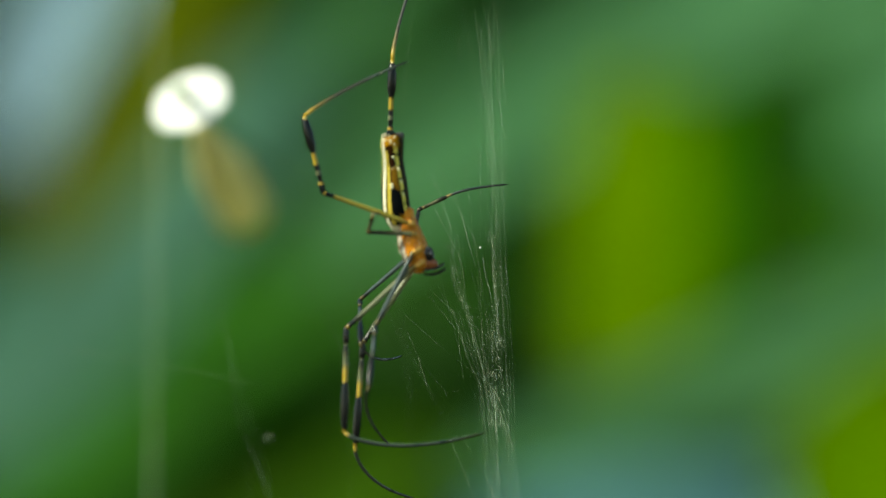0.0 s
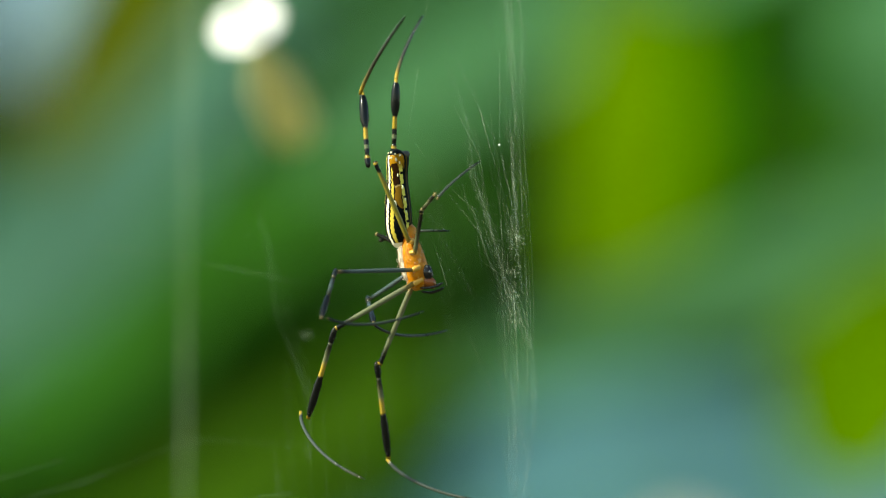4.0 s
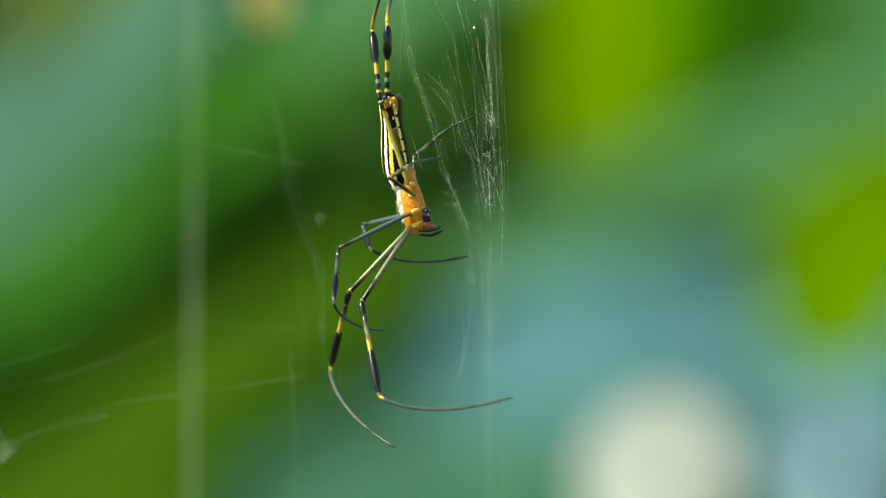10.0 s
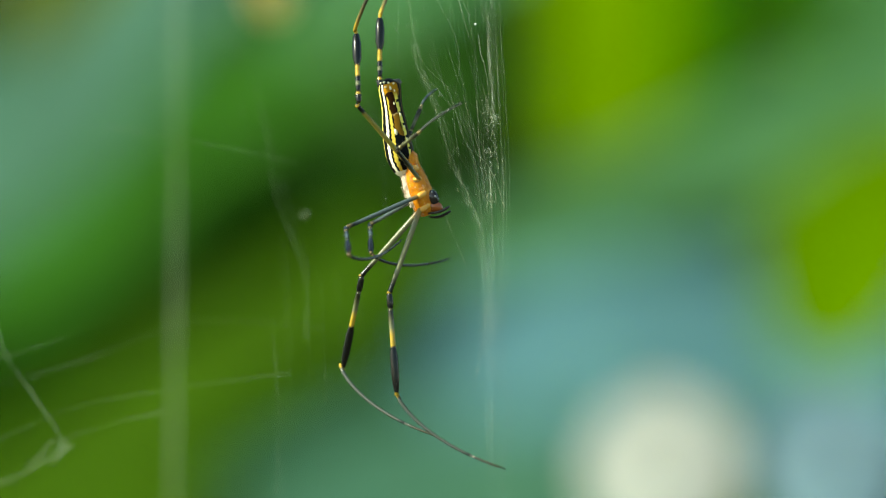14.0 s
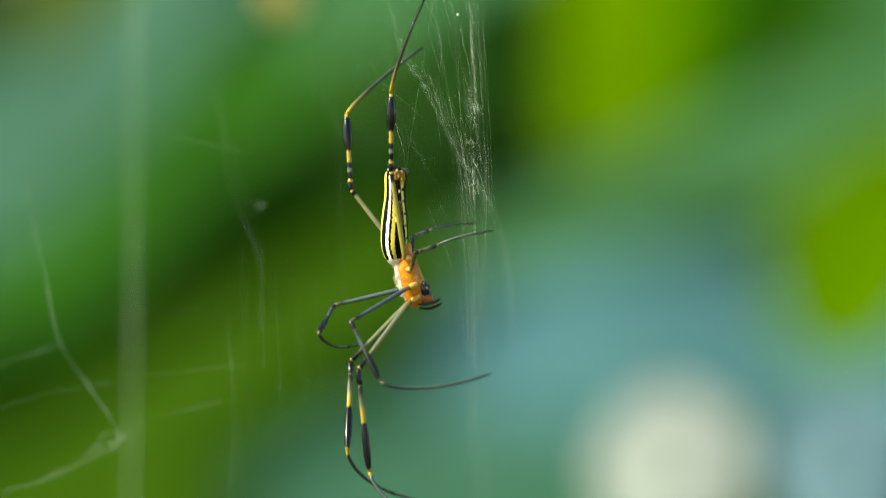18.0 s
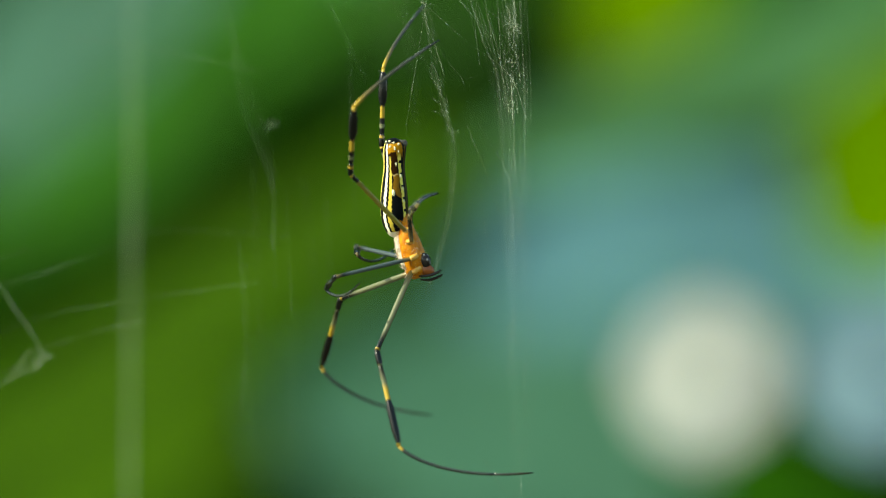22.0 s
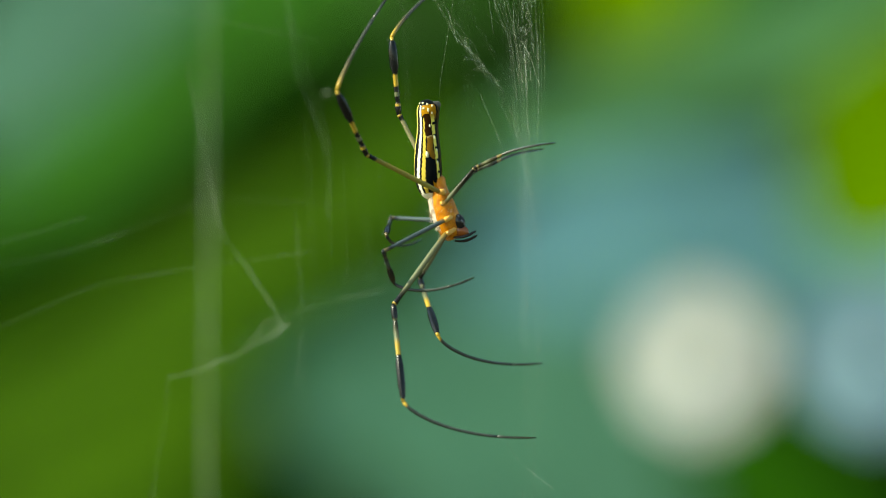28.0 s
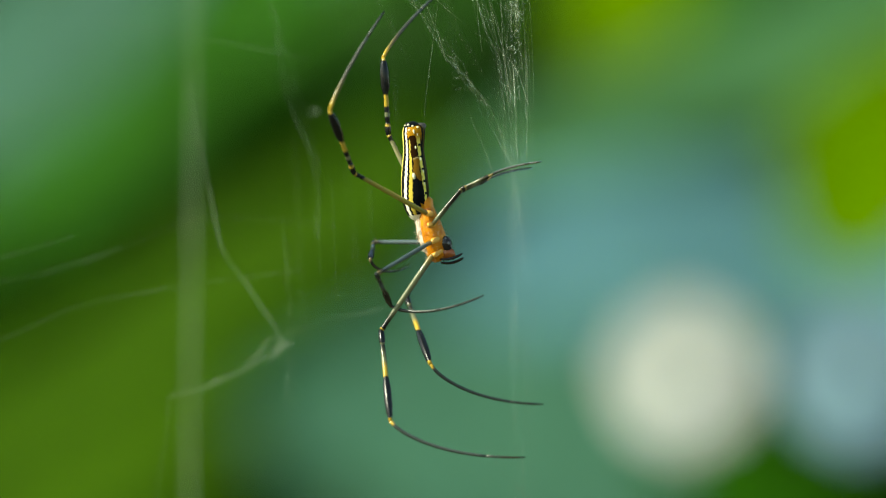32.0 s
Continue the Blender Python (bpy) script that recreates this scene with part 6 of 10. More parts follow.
        (31.5, pose(-0.00023, -0.00177, -0.00462, -115.1, 64.8, 107.5)), (32, pose(-0.00023, -0.00177, -0.00462, -117.7, 64.3, 105)),
    ])
    walk(parts_of["IIn_tibia"], [
        (0, pose(-0.00786, -0.00177, -0.01254, -154.8, 24.8, 101.2)), (0.5, pose(-0.0093, -0.00514, -0.00985, -168.7, 34.4, 103.3)), (1, pose(-0.0082, -0.00748, -0.0096, -169.7, 38.2, 104.1)),
        (1.5, pose(-0.00898, -0.00648, -0.00932, -170.5, 30.8, 102.5)), (2, pose(-0.00914, -0.00636, -0.00915, -173.8, 21, 101.3)), (2.5, pose(-0.01002, -0.00628, -0.00683, -164.8, 31.1, 104.2)),
        (3, pose(-0.01009, -0.00613, -0.00679, -163.9, 26, 102.5)), (3.5, pose(-0.01043, -0.00588, -0.00478, -162.2, 37.9, 106.7)), (5.5, pose(-0.01014, -0.00382, -0.0003, -85.8, 37.8, 111)),
        (6, pose(-0.01094, -0.00177, -0.00209, -67.6, 33, 130.1)), (6.2667, pose(-0.01096, -0.00177, -0.00219, -85.9, 35.7, 145.3)), (6.5, pose(-0.01098, -0.00177, -0.00228, -101.5, 41.2, 157.8)), (7, pose(-0.01123, -0.00177, -0.00446, -99.5, 40.5, 150.1)),
        (7.5, pose(-0.01088, -0.00429, -0.00352, -132.1, 31.3, 135.4)), (8, pose(-0.01123, -0.00177, -0.00477, -107.1, 43.2, 165.1)), (8.5, pose(-0.01118, -0.00177, -0.00572, -101.2, 43.8, 168.9)),
        (9, pose(-0.01092, -0.00177, -0.00719, -134.1, 30.1, 146.7)), (9.2667, pose(-0.00865, -0.00598, -0.01031, -133.4, 39.4, 156.7)), (9.5, pose(-0.00489, -0.0091, -0.01136, -130.7, 47.3, 166.9)), (9.7333, pose(-0.00848, -0.00680, -0.00987, -138.6, 36.3, 150.1)), (10, pose(-0.01083, -0.00298, -0.00729, -142.1, 22.4, 135.1)),
        (10.5, pose(-0.00755, -0.00604, -0.01163, -135.8, 37.5, 149.8)), (11, pose(-0.01075, -0.00438, -0.00652, -161.9, 17.3, 141.6)), (11.5, pose(-0.01111, -0.00177, -0.00623, -140, 22.5, 146.1)),
        (12, pose(-0.01069, -0.0046, -0.00649, -126.4, 25.6, 150.6)), (12.5, pose(-0.00936, -0.00748, -0.00686, -124.8, 32.3, 160.6)), (13, pose(-0.00802, -0.00904, -0.00735, -124, 38.3, 170.4)),
        (13.2667, pose(-0.01052, -0.00549, -0.00575, -115.4, 35.8, 158.9)), (13.5, pose(-0.01123, -0.00177, -0.00438, -107.7, 34.8, 148.7)), (14, pose(-0.01085, -0.00447, -0.00559, -121.7, 41.0, 153.2)), (14.5, pose(-0.00962, -0.00712, -0.00666, -137.6, 48.3, 155.9)), (15, pose(-0.00764, -0.00940, -0.00745, -155.7, 55.9, 155.5)), (15.5, pose(-0.00518, -0.01104, -0.00787, -177, 62.5, 150.3)), (16, pose(-0.00506, -0.01116, -0.00769, 179.8, 58.4, 150.4)),
        (16.25, pose(-0.00804, -0.00647, -0.00507, -152.2, 51.2, 129.8)), (16.5, pose(-0.01101, -0.00177, -0.00244, -124.5, 50.5, 107.9)), (17, pose(-0.01122, -0.00177, -0.00404, -123.4, 51, 109)),
        (17.2667, pose(-0.01066, -0.00468, -0.00656, -158.9, 45.1, 108.0)), (17.5, pose(-0.00909, -0.00687, -0.00866, 172.8, 40.4, 111.1)), (18, pose(-0.00911, -0.00777, -0.00708, 177.4, 22.6, 112.2)), (18.5, pose(-0.0084, -0.0085, -0.00761, 160.5, -5.7, 122.6)),
        (19, pose(-0.00793, -0.00885, -0.00802, 161.2, -1.7, 121.3)), (19.5, pose(-0.0086, -0.00849, -0.00702, 159.4, -4.9, 122.5)), (20, pose(-0.00881, -0.00842, -0.00639, 160.8, -0.7, 121)),
        (20.5, pose(-0.00742, -0.0092, -0.00837, 155.4, -8.4, 124.5)), (21, pose(-0.00901, -0.00786, -0.00722, 149.1, -13.8, 127.8)), (21.2667, pose(-0.01072, -0.00478, -0.00599, 151.0, -41.3, 140.2)), (21.5, pose(-0.01123, -0.00177, -0.0048, 143, -64.9, 158.4)),
        (22, pose(-0.01057, -0.0055, -0.00415, 109.4, -68, 173.7)), (22.5, pose(-0.01123, -0.00177, -0.00434, 131.3, -63, 155)), (23, pose(-0.01116, -0.00177, -0.00338, 141.6, -63.2, 155.5)),
        (23.5, pose(-0.01042, -0.00592, -0.00474, 138.3, -55.7, 138.6)), (24, pose(-0.01106, -0.00358, -0.00526, 121, -53.5, 131.6)), (24.25, pose(-0.01095, -0.00267, -0.00349, 163.3, -64.5, 130.2)),
        (24.5, pose(-0.01084, -0.00177, -0.00172, -133, -70.7, 105.9)), (24.7333, pose(-0.01100, -0.00379, -0.00363, -156.6, -66.8, 108.2)), (25, pose(-0.01034, -0.00589, -0.00592, -179.3, -62.3, 106.2)), (25.5, pose(-0.01061, -0.00473, -0.00673, 173.9, -61.4, 106)),
        (27.5, pose(-0.00928, -0.00784, -0.00612, 168.7, -59.8, 105.3)), (28, pose(-0.00928, -0.00779, -0.00628, 166.2, -60.7, 105.8)), (28.5, pose(-0.00899, -0.00823, -0.00622, 165.3, -59.5, 105.2)),
        (29, pose(-0.00884, -0.00842, -0.00623, 165, -58.2, 104.4)), (29.5, pose(-0.00871, -0.00854, -0.00643, 164.1, -58.5, 104.6)), (30, pose(-0.00879, -0.0084, -0.00654, 163.6, -59.4, 105.1)),
        (30.5, pose(-0.00864, -0.00861, -0.00651, 164, -59.2, 105)), (31, pose(-0.0084, -0.0089, -0.00647, 164, -58.9, 104.9)), (31.5, pose(-0.00847, -0.00879, -0.0066, 163.7, -59.3, 105.1)),
        (32, pose(-0.00845, -0.00874, -0.00684, 163.4, -59.2, 105)),
    ])
    walk(parts_of["IIn_metatarsus"], [
        (0, pose(-0.01117, -0.00615, -0.02043, 120.6, 3.3, -180)), (0.5, pose(-0.00991, -0.01076, -0.01763, 151.1, 51.2, -180)), (1, pose(-0.00844, -0.01357, -0.01704, 153.3, 63.5, -180)),
        (1.5, pose(-0.00948, -0.01156, -0.01747, 155.2, 67.7, -180)), (2, pose(-0.00949, -0.00992, -0.01807, 160.4, 72, -180)), (2.5, pose(-0.01129, -0.01154, -0.01478, 157.3, 73, -180)),
        (3, pose(-0.01182, -0.01067, -0.0151, 160.1, 70.8, -180)), (3.5, pose(-0.01163, -0.01212, -0.012, 155.1, 62.8, -180)), (4.5, pose(-0.01544, -0.00948, -0.00587, -66.2, 44.5, -24.1)),
        (5.5, pose(-0.01925, -0.00685, 0.00026, -72.8, -23.1, 0)), (6, pose(-0.01903, -0.00596, 0.00098, -54.9, -14, 0)), (6.2667, pose(-0.01675, -0.00943, -0.00163, -64.9, -17.0, -0.2)), (6.5, pose(-0.01337, -0.01097, -0.00372, -73.7, -19.7, 0)),
        (7, pose(-0.01506, -0.0105, -0.00567, -65.3, 41.3, 0)), (7.5, pose(-0.01351, -0.01172, -0.00903, 123.8, 87.2, -180)), (8, pose(-0.01173, -0.01115, -0.00683, -70.3, 76.4, 0)),
        (8.5, pose(-0.01171, -0.01127, -0.00707, -77.8, 68, 0)), (9, pose(-0.01191, -0.00938, -0.01299, 117.5, 79.3, -180)), (9.2667, pose(-0.00756, -0.01406, -0.01542, 131.5, 78.7, -179.7)), (9.5, pose(-0.00205, -0.01724, -0.01562, 143.1, 78.2, -180)),
        (9.7333, pose(-0.00795, -0.01444, -0.01569, 130.0, 64.3, 176.7)), (10, pose(-0.01295, -0.0092, -0.01431, 121.3, 48.4, -180)), (10.5, pose(-0.0073, -0.01394, -0.0171, 116.8, 60.3, -180)), (11, pose(-0.01048, -0.00841, -0.01524, 163.5, 76.9, -180)),
        (11.5, pose(-0.01222, -0.00847, -0.01304, 134.9, 70.1, -180)), (12, pose(-0.01235, -0.01256, -0.01163, 120, 57.1, -180)), (12.5, pose(-0.00921, -0.0159, -0.01149, 122.1, 72.7, -180)),
        (13, pose(-0.00606, -0.01745, -0.01157, 126.7, 85.3, -180)), (13.2667, pose(-0.01140, -0.01446, -0.00910, 114.7, 84.7, 179.4)), (13.5, pose(-0.01456, -0.01046, -0.00679, 105.2, 84.2, 180)), (14, pose(-0.01157, -0.01326, -0.00941, 90.3, 87.2, 150.7)), (14.5, pose(-0.00742, -0.01521, -0.01138, 9.2, 87.7, 54.9)), (15, pose(-0.00268, -0.01600, -0.01237, -15.7, 84.8, 15.2)), (15.5, pose(0.00198, -0.01568, -0.0123, -16.5, 81.6, 0)),
        (16, pose(0.00207, -0.01519, -0.01273, -21.2, 84, 0)), (16.5, pose(-0.01727, -0.0082, -0.0059, -40.5, 87.4, 0)), (17, pose(-0.01747, -0.00827, -0.00737, 141.8, 80.8, -180)),
        (17.2667, pose(-0.01198, -0.01179, -0.01290, 157.9, 77.1, -178.2)), (17.5, pose(-0.00574, -0.01221, -0.01593, 168.6, 73.8, -180)), (18, pose(-0.00731, -0.01103, -0.01594, -173.1, 79.1, 180)), (18.5, pose(-0.00618, -0.00601, -0.01663, -167.3, 82.6, 180)),
        (19, pose(-0.00542, -0.007, -0.01712, -162.5, 86.3, 180)), (19.5, pose(-0.00616, -0.00603, -0.01598, -160.2, 79, 180)), (20, pose(-0.00615, -0.0067, -0.01547, -162.9, 71.3, 180)),
        (20.5, pose(-0.00484, -0.00589, -0.01702, -163.8, 76.9, 180)), (21, pose(-0.00631, -0.00328, -0.01522, -163.6, 82.3, 180)), (21.2667, pose(-0.01201, 0.00235, -0.01231, -135.9, 80.9, -178.2)), (21.5, pose(-0.01556, 0.00617, -0.00805, -115, 79.7, 180)),
        (22, pose(-0.01252, 0.00384, -0.00535, -109.8, 84.3, 180)), (22.5, pose(-0.01329, 0.00717, -0.00722, -123, 77.4, 180)), (23, pose(-0.0148, 0.00645, -0.00677, -145.7, 81.7, 180)),
        (23.5, pose(-0.01063, 0.0028, -0.00878, -156.2, 89.3, 180)), (24, pose(-0.00755, 0.00487, -0.00821, -100.4, 77.6, 180)), (24.5, pose(-0.0193, 0.00226, -0.00388, -122.7, 56.4, 180)),
        (24.7333, pose(-0.01716, 0.00271, -0.00711, -126.7, 66.1, -178.8)), (25, pose(-0.01284, 0.00225, -0.01038, -133.6, 77.2, 180)), (25.5, pose(-0.01195, 0.00362, -0.01131, -138.5, 81.4, 180)), (27.5, pose(-0.00961, 0.00051, -0.01086, -139.4, 78.5, 180)),
        (28, pose(-0.00929, 0.00066, -0.01086, -136.5, 78.1, 180)), (28.5, pose(-0.00874, 0.00015, -0.01093, -137.8, 79.8, 180)), (29, pose(-0.00841, -0.00016, -0.01112, -138.9, 81.2, 180)),
        (29.5, pose(-0.00815, -0.00024, -0.01126, -140, 80.8, 180)), (30, pose(-0.00823, -0.00003, -0.01123, -140.6, 80.5, 180)), (30.5, pose(-0.00812, -0.00025, -0.01125, -142.9, 80.6, 180)),
        (31, pose(-0.00787, -0.00057, -0.01124, -145.6, 80.7, 180)), (31.5, pose(-0.00793, -0.00042, -0.01131, -146.3, 81.2, 180)), (32, pose(-0.00784, -0.00038, -0.01155, -147.4, 81.5, -180)),
    ])
    walk(parts_of["IIf_femur"], [
        (0, pose(-0.00023, 0.00177, -0.00462, -109, -11.6, 59.8)), (0.2667, pose(-0.00023, 0.00177, -0.00462, -95.4, -12.6, 75.2)), (0.5, pose(-0.00023, 0.00177, -0.00462, -84, -16.3, 88.3)), (0.7333, pose(-0.00023, 0.00177, -0.00462, -91.7, -18.9, 74.0)), (1, pose(-0.00023, 0.00177, -0.00462, -99.5, -24, 57.9)),
        (1.5, pose(-0.00023, 0.00177, -0.00462, -94.8, -24.2, 55.7)), (2, pose(-0.00023, 0.00177, -0.00462, -90.7, -24.4, 49.1)), (2.5, pose(-0.00023, 0.00177, -0.00462, -83.2, -25.4, 56.4)),
        (3, pose(-0.00023, 0.00177, -0.00462, -88.8, -25.7, 62.9)), (3.5, pose(-0.00023, 0.00177, -0.00462, -101.6, -26.9, 56.8)), (5.5, pose(-0.00023, 0.00177, -0.00462, -100.2, -33, 33.2)),
        (6, pose(-0.00023, 0.00177, -0.00462, -106.5, -29.6, 52.3)), (6.5, pose(-0.00023, 0.00177, -0.00462, -104.6, -26.1, 78.9)), (7, pose(-0.00023, 0.00177, -0.00462, -113.3, -30.4, 68.8)),
        (7.5, pose(-0.00023, 0.00177, -0.00462, -81.6, -29.9, 64.9)), (8, pose(-0.00023, 0.00177, -0.00462, -80.4, -28.7, 52.7)), (8.2667, pose(-0.00023, 0.00177, -0.00462, -93.7, -29.2, 76.4)), (8.5, pose(-0.00023, 0.00177, -0.00462, -104.5, -25.8, 96.4)),
        (8.7333, pose(-0.00023, 0.00177, -0.00462, -92.0, -26.5, 79.3)), (9, pose(-0.00023, 0.00177, -0.00462, -78.2, -23.3, 60.2)), (9.5, pose(-0.00023, 0.00177, -0.00462, -92.3, -23.5, 56.6)), (10, pose(-0.00023, 0.00177, -0.00462, -89.6, -24.5, 38.5)),
        (10.5, pose(-0.00023, 0.00177, -0.00462, -95.3, -24, 45.3)), (11, pose(-0.00023, 0.00177, -0.00462, -95.9, -26.9, 27.3)), (11.5, pose(-0.00023, 0.00177, -0.00462, -94.8, -26.5, 37.4)),
        (12, pose(-0.00023, 0.00177, -0.00462, -96.5, -26, 43.4)), (12.5, pose(-0.00023, 0.00177, -0.00462, -93.5, -26, 44)), (13, pose(-0.00023, 0.00177, -0.00462, -91.3, -25.9, 45.1)),
        (13.5, pose(-0.00023, 0.00177, -0.00462, -97.7, -25.8, 46)), (15.5, pose(-0.00023, 0.00177, -0.00462, -95.3, -25.8, 46.4)), (16, pose(-0.00023, 0.00177, -0.00462, -98.3, -24.8, 56.9)),
        (16.5, pose(-0.00023, 0.00177, -0.00462, -91.3, -25.5, 45.2)), (17, pose(-0.00023, 0.00177, -0.00462, -88.7, -25.6, 36)), (17.5, pose(-0.00023, 0.00177, -0.00462, -93.6, -26.1, 58.4)),
        (18, pose(-0.00023, 0.00177, -0.00462, -87.6, -27.6, 74.5)), (18.5, pose(-0.00023, 0.00177, -0.00462, -84.9, -27.2, 67.7)), (19, pose(-0.00023, 0.00177, -0.00462, -81.7, -27, 65.9)),
        (19.5, pose(-0.00023, 0.00177, -0.00462, -80.4, -26.1, 59)), (20, pose(-0.00023, 0.00177, -0.00462, -81.6, -25.2, 49.7)), (20.5, pose(-0.00023, 0.00177, -0.00462, -85.2, -27.2, 13.7)),
        (21, pose(-0.00023, 0.00177, -0.00462, -77.6, -33.1, 34.8)), (21.5, pose(-0.00023, 0.00177, -0.00462, -69.2, -31.4, 29.1)), (22, pose(-0.00023, 0.00177, -0.00462, -66.8, -31.3, 28.8)),
        (22.5, pose(-0.00023, 0.00177, -0.00462, -71.2, -34.7, 39.1)), (22.7333, pose(-0.00023, 0.00177, -0.00462, -61.6, -41.0, 48.5)), (23, pose(-0.00023, 0.00177, -0.00462, -51.3, -49.6, 58.6)), (23.5, pose(-0.00023, 0.00177, -0.00462, -48.4, -48.4, 56.5)),
        (23.7333, pose(-0.00023, 0.00177, -0.00462, -56.5, -45.3, 41.1)), (24, pose(-0.00023, 0.00177, -0.00462, -66.5, -43.6, 23.7)), (24.5, pose(-0.00023, 0.00177, -0.00462, -85.4, -43.9, 27.9)), (25, pose(-0.00023, 0.00177, -0.00462, -68.7, -41.6, 18.3)),
        (25.5, pose(-0.00023, 0.00177, -0.00462, -74.6, -42.2, 21.2)), (27.5, pose(-0.00023, 0.00177, -0.00462, -67.5, -44.2, 27.2)), (28, pose(-0.00023, 0.00177, -0.00462, -71.3, -44.3, 27.4)),
        (28.5, pose(-0.00023, 0.00177, -0.00462, -70.5, -44.7, 28.9)), (29, pose(-0.00023, 0.00177, -0.00462, -70.2, -45.4, 31.9)), (29.5, pose(-0.00023, 0.00177, -0.00462, -72.7, -45.6, 32.5)),
        (30, pose(-0.00023, 0.00177, -0.00462, -74.3, -45.9, 34.1)), (30.5, pose(-0.00023, 0.00177, -0.00462, -74.1, -45.9, 34)), (31, pose(-0.00023, 0.00177, -0.00462, -73.8, -45.7, 33.2)),
        (31.5, pose(-0.00023, 0.00177, -0.00462, -73.3, -45.8, 33.3)), (32, pose(-0.00023, 0.00177, -0.00462, -73.6, -45.7, 33.2)),
    ])
    walk(parts_of["IIf_tibia"], [
        (0, pose(-0.00886, 0.00763, -0.00812, -158.3, 46, 106)), (0.2667, pose(-0.01076, 0.00478, -0.00563, -149.6, 50.1, 109.8)), (0.5, pose(-0.01118, 0.00177, -0.00352, -140.9, 53.4, 114.2)), (0.7333, pose(-0.01077, 0.00490, -0.00492, -143.3, 59.3, 120.3)), (1, pose(-0.00904, 0.00815, -0.00627, -144.7, 66.2, 128.3)),
        (1.5, pose(-0.00907, 0.00826, -0.00546, -147.5, 64.2, 125.1)), (2, pose(-0.0085, 0.00902, -0.00473, -151.8, 62.2, 122.7)), (2.5, pose(-0.00964, 0.00734, -0.00344, -148.2, 60, 119.6)),
        (3, pose(-0.01007, 0.00668, -0.00441, -154.1, 50.3, 109.9)), (3.5, pose(-0.0087, 0.0085, -0.00658, -154.6, 63.8, 119.6)), (5.5, pose(-0.00527, 0.01141, -0.00625, -155.6, 57.1, 112.5)),
        (6, pose(-0.00763, 0.00944, -0.00733, -154.6, 55.6, 111.2)), (6.5, pose(-0.01044, 0.00502, -0.0071, -148.7, 54, 109.5)), (7, pose(-0.00886, 0.00747, -0.00836, -164.9, 43.4, 104.6)),
        (7.5, pose(-0.01042, 0.00566, -0.00322, -151.8, 42.7, 104.1)), (8, pose(-0.00939, 0.00765, -0.00301, -148.9, 54.2, 113.1)), (8.2667, pose(-0.01082, 0.00469, -0.00524, -178.9, 54.3, 113.1)), (8.5, pose(-0.01095, 0.00177, -0.0071, 154.9, 54.3, 113)),
        (8.7333, pose(-0.01100, 0.00398, -0.00496, 176.8, 56.3, 113.6)), (9, pose(-0.01002, 0.00635, -0.00254, -156.6, 58.2, 115.9)), (9.5, pose(-0.00931, 0.00796, -0.00502, -152.8, 63, 120.5)), (10, pose(-0.0071, 0.01036, -0.00454, -152.4, 64.8, 122.6)),
        (10.5, pose(-0.00772, 0.00977, -0.00555, -149.6, 68.3, 127.3)), (11, pose(-0.0048, 0.01172, -0.00563, -145.5, 70.2, 130.7)), (11.5, pose(-0.00656, 0.01073, -0.00544, -142.1, 70, 130.4)),
        (12, pose(-0.00734, 0.01009, -0.00573, -144.3, 69, 128.2)), (12.5, pose(-0.00765, 0.00987, -0.00522, -148.6, 67.7, 126)), (13, pose(-0.00795, 0.00961, -0.00483, -153.2, 65.9, 123.5)),
        (13.5, pose(-0.00762, 0.00981, -0.00594, -150.1, 64.6, 121.6)), (15.5, pose(-0.00785, 0.00965, -0.00553, -149.3, 53.7, 105.3)), (16, pose(-0.00898, 0.00828, -0.00606, -146.5, 61.6, 113.9)),
        (16.5, pose(-0.00796, 0.0096, -0.00484, -139.8, 71.6, 129.9)), (17, pose(-0.00678, 0.01061, -0.00439, -103.2, 76.4, 161.4)), (17.5, pose(-0.00942, 0.00778, -0.00524, -132.3, 71.5, 123)),
        (18, pose(-0.01088, 0.0045, -0.0042, -144.7, 65.9, 109.3)), (18.5, pose(-0.01054, 0.00552, -0.00375, -144.9, 64.7, 107.2)), (19, pose(-0.01046, 0.00556, -0.0032, -144, 63.6, 105.2)),
        (19.5, pose(-0.00994, 0.00667, -0.00298, -143.4, 66.3, 109.6)), (20, pose(-0.00898, 0.00828, -0.00316, -146.1, 67.9, 112.3)), (20.5, pose(-0.00324, 0.01232, -0.0038, -151.7, 69.5, 114.6)),
        (21, pose(-0.00743, 0.00985, -0.00263, -142.6, 73.7, 123.2)), (21.5, pose(-0.007, 0.00977, -0.00129, -129, 77.7, 138.5)), (22, pose(-0.00707, 0.00955, -0.00092, -125.2, 78.9, 145.9)),
        (22.5, pose(-0.00836, 0.00859, -0.00171, -104.9, 79.3, 152.6)), (22.7333, pose(-0.00975, 0.00562, -0.00068, -117.1, 78.4, 138.9)), (23, pose(-0.01029, 0.00177, -0.00016, -128.1, 76.7, 126.1)), (23.5, pose(-0.0101, 0.00177, 0.00023, -118, 78.1, 136.3)),
        (23.7333, pose(-0.00951, 0.00585, -0.00035, -124.2, 77.6, 132.5)), (24, pose(-0.00705, 0.00979, -0.00143, -130.7, 76.9, 128.6)), (24.5, pose(-0.00589, 0.01118, -0.00398, -136.5, 76.9, 128.9)), (25, pose(-0.00597, 0.01066, -0.00163, -138.3, 75.8, 124.4)),
        (25.5, pose(-0.0059, 0.01095, -0.00245, -141.8, 75, 121.8)), (27.5, pose(-0.00748, 0.00947, -0.0016, -147.1, 73.3, 117.4)), (28, pose(-0.00722, 0.00988, -0.00209, -143.3, 74.5, 120.5)),
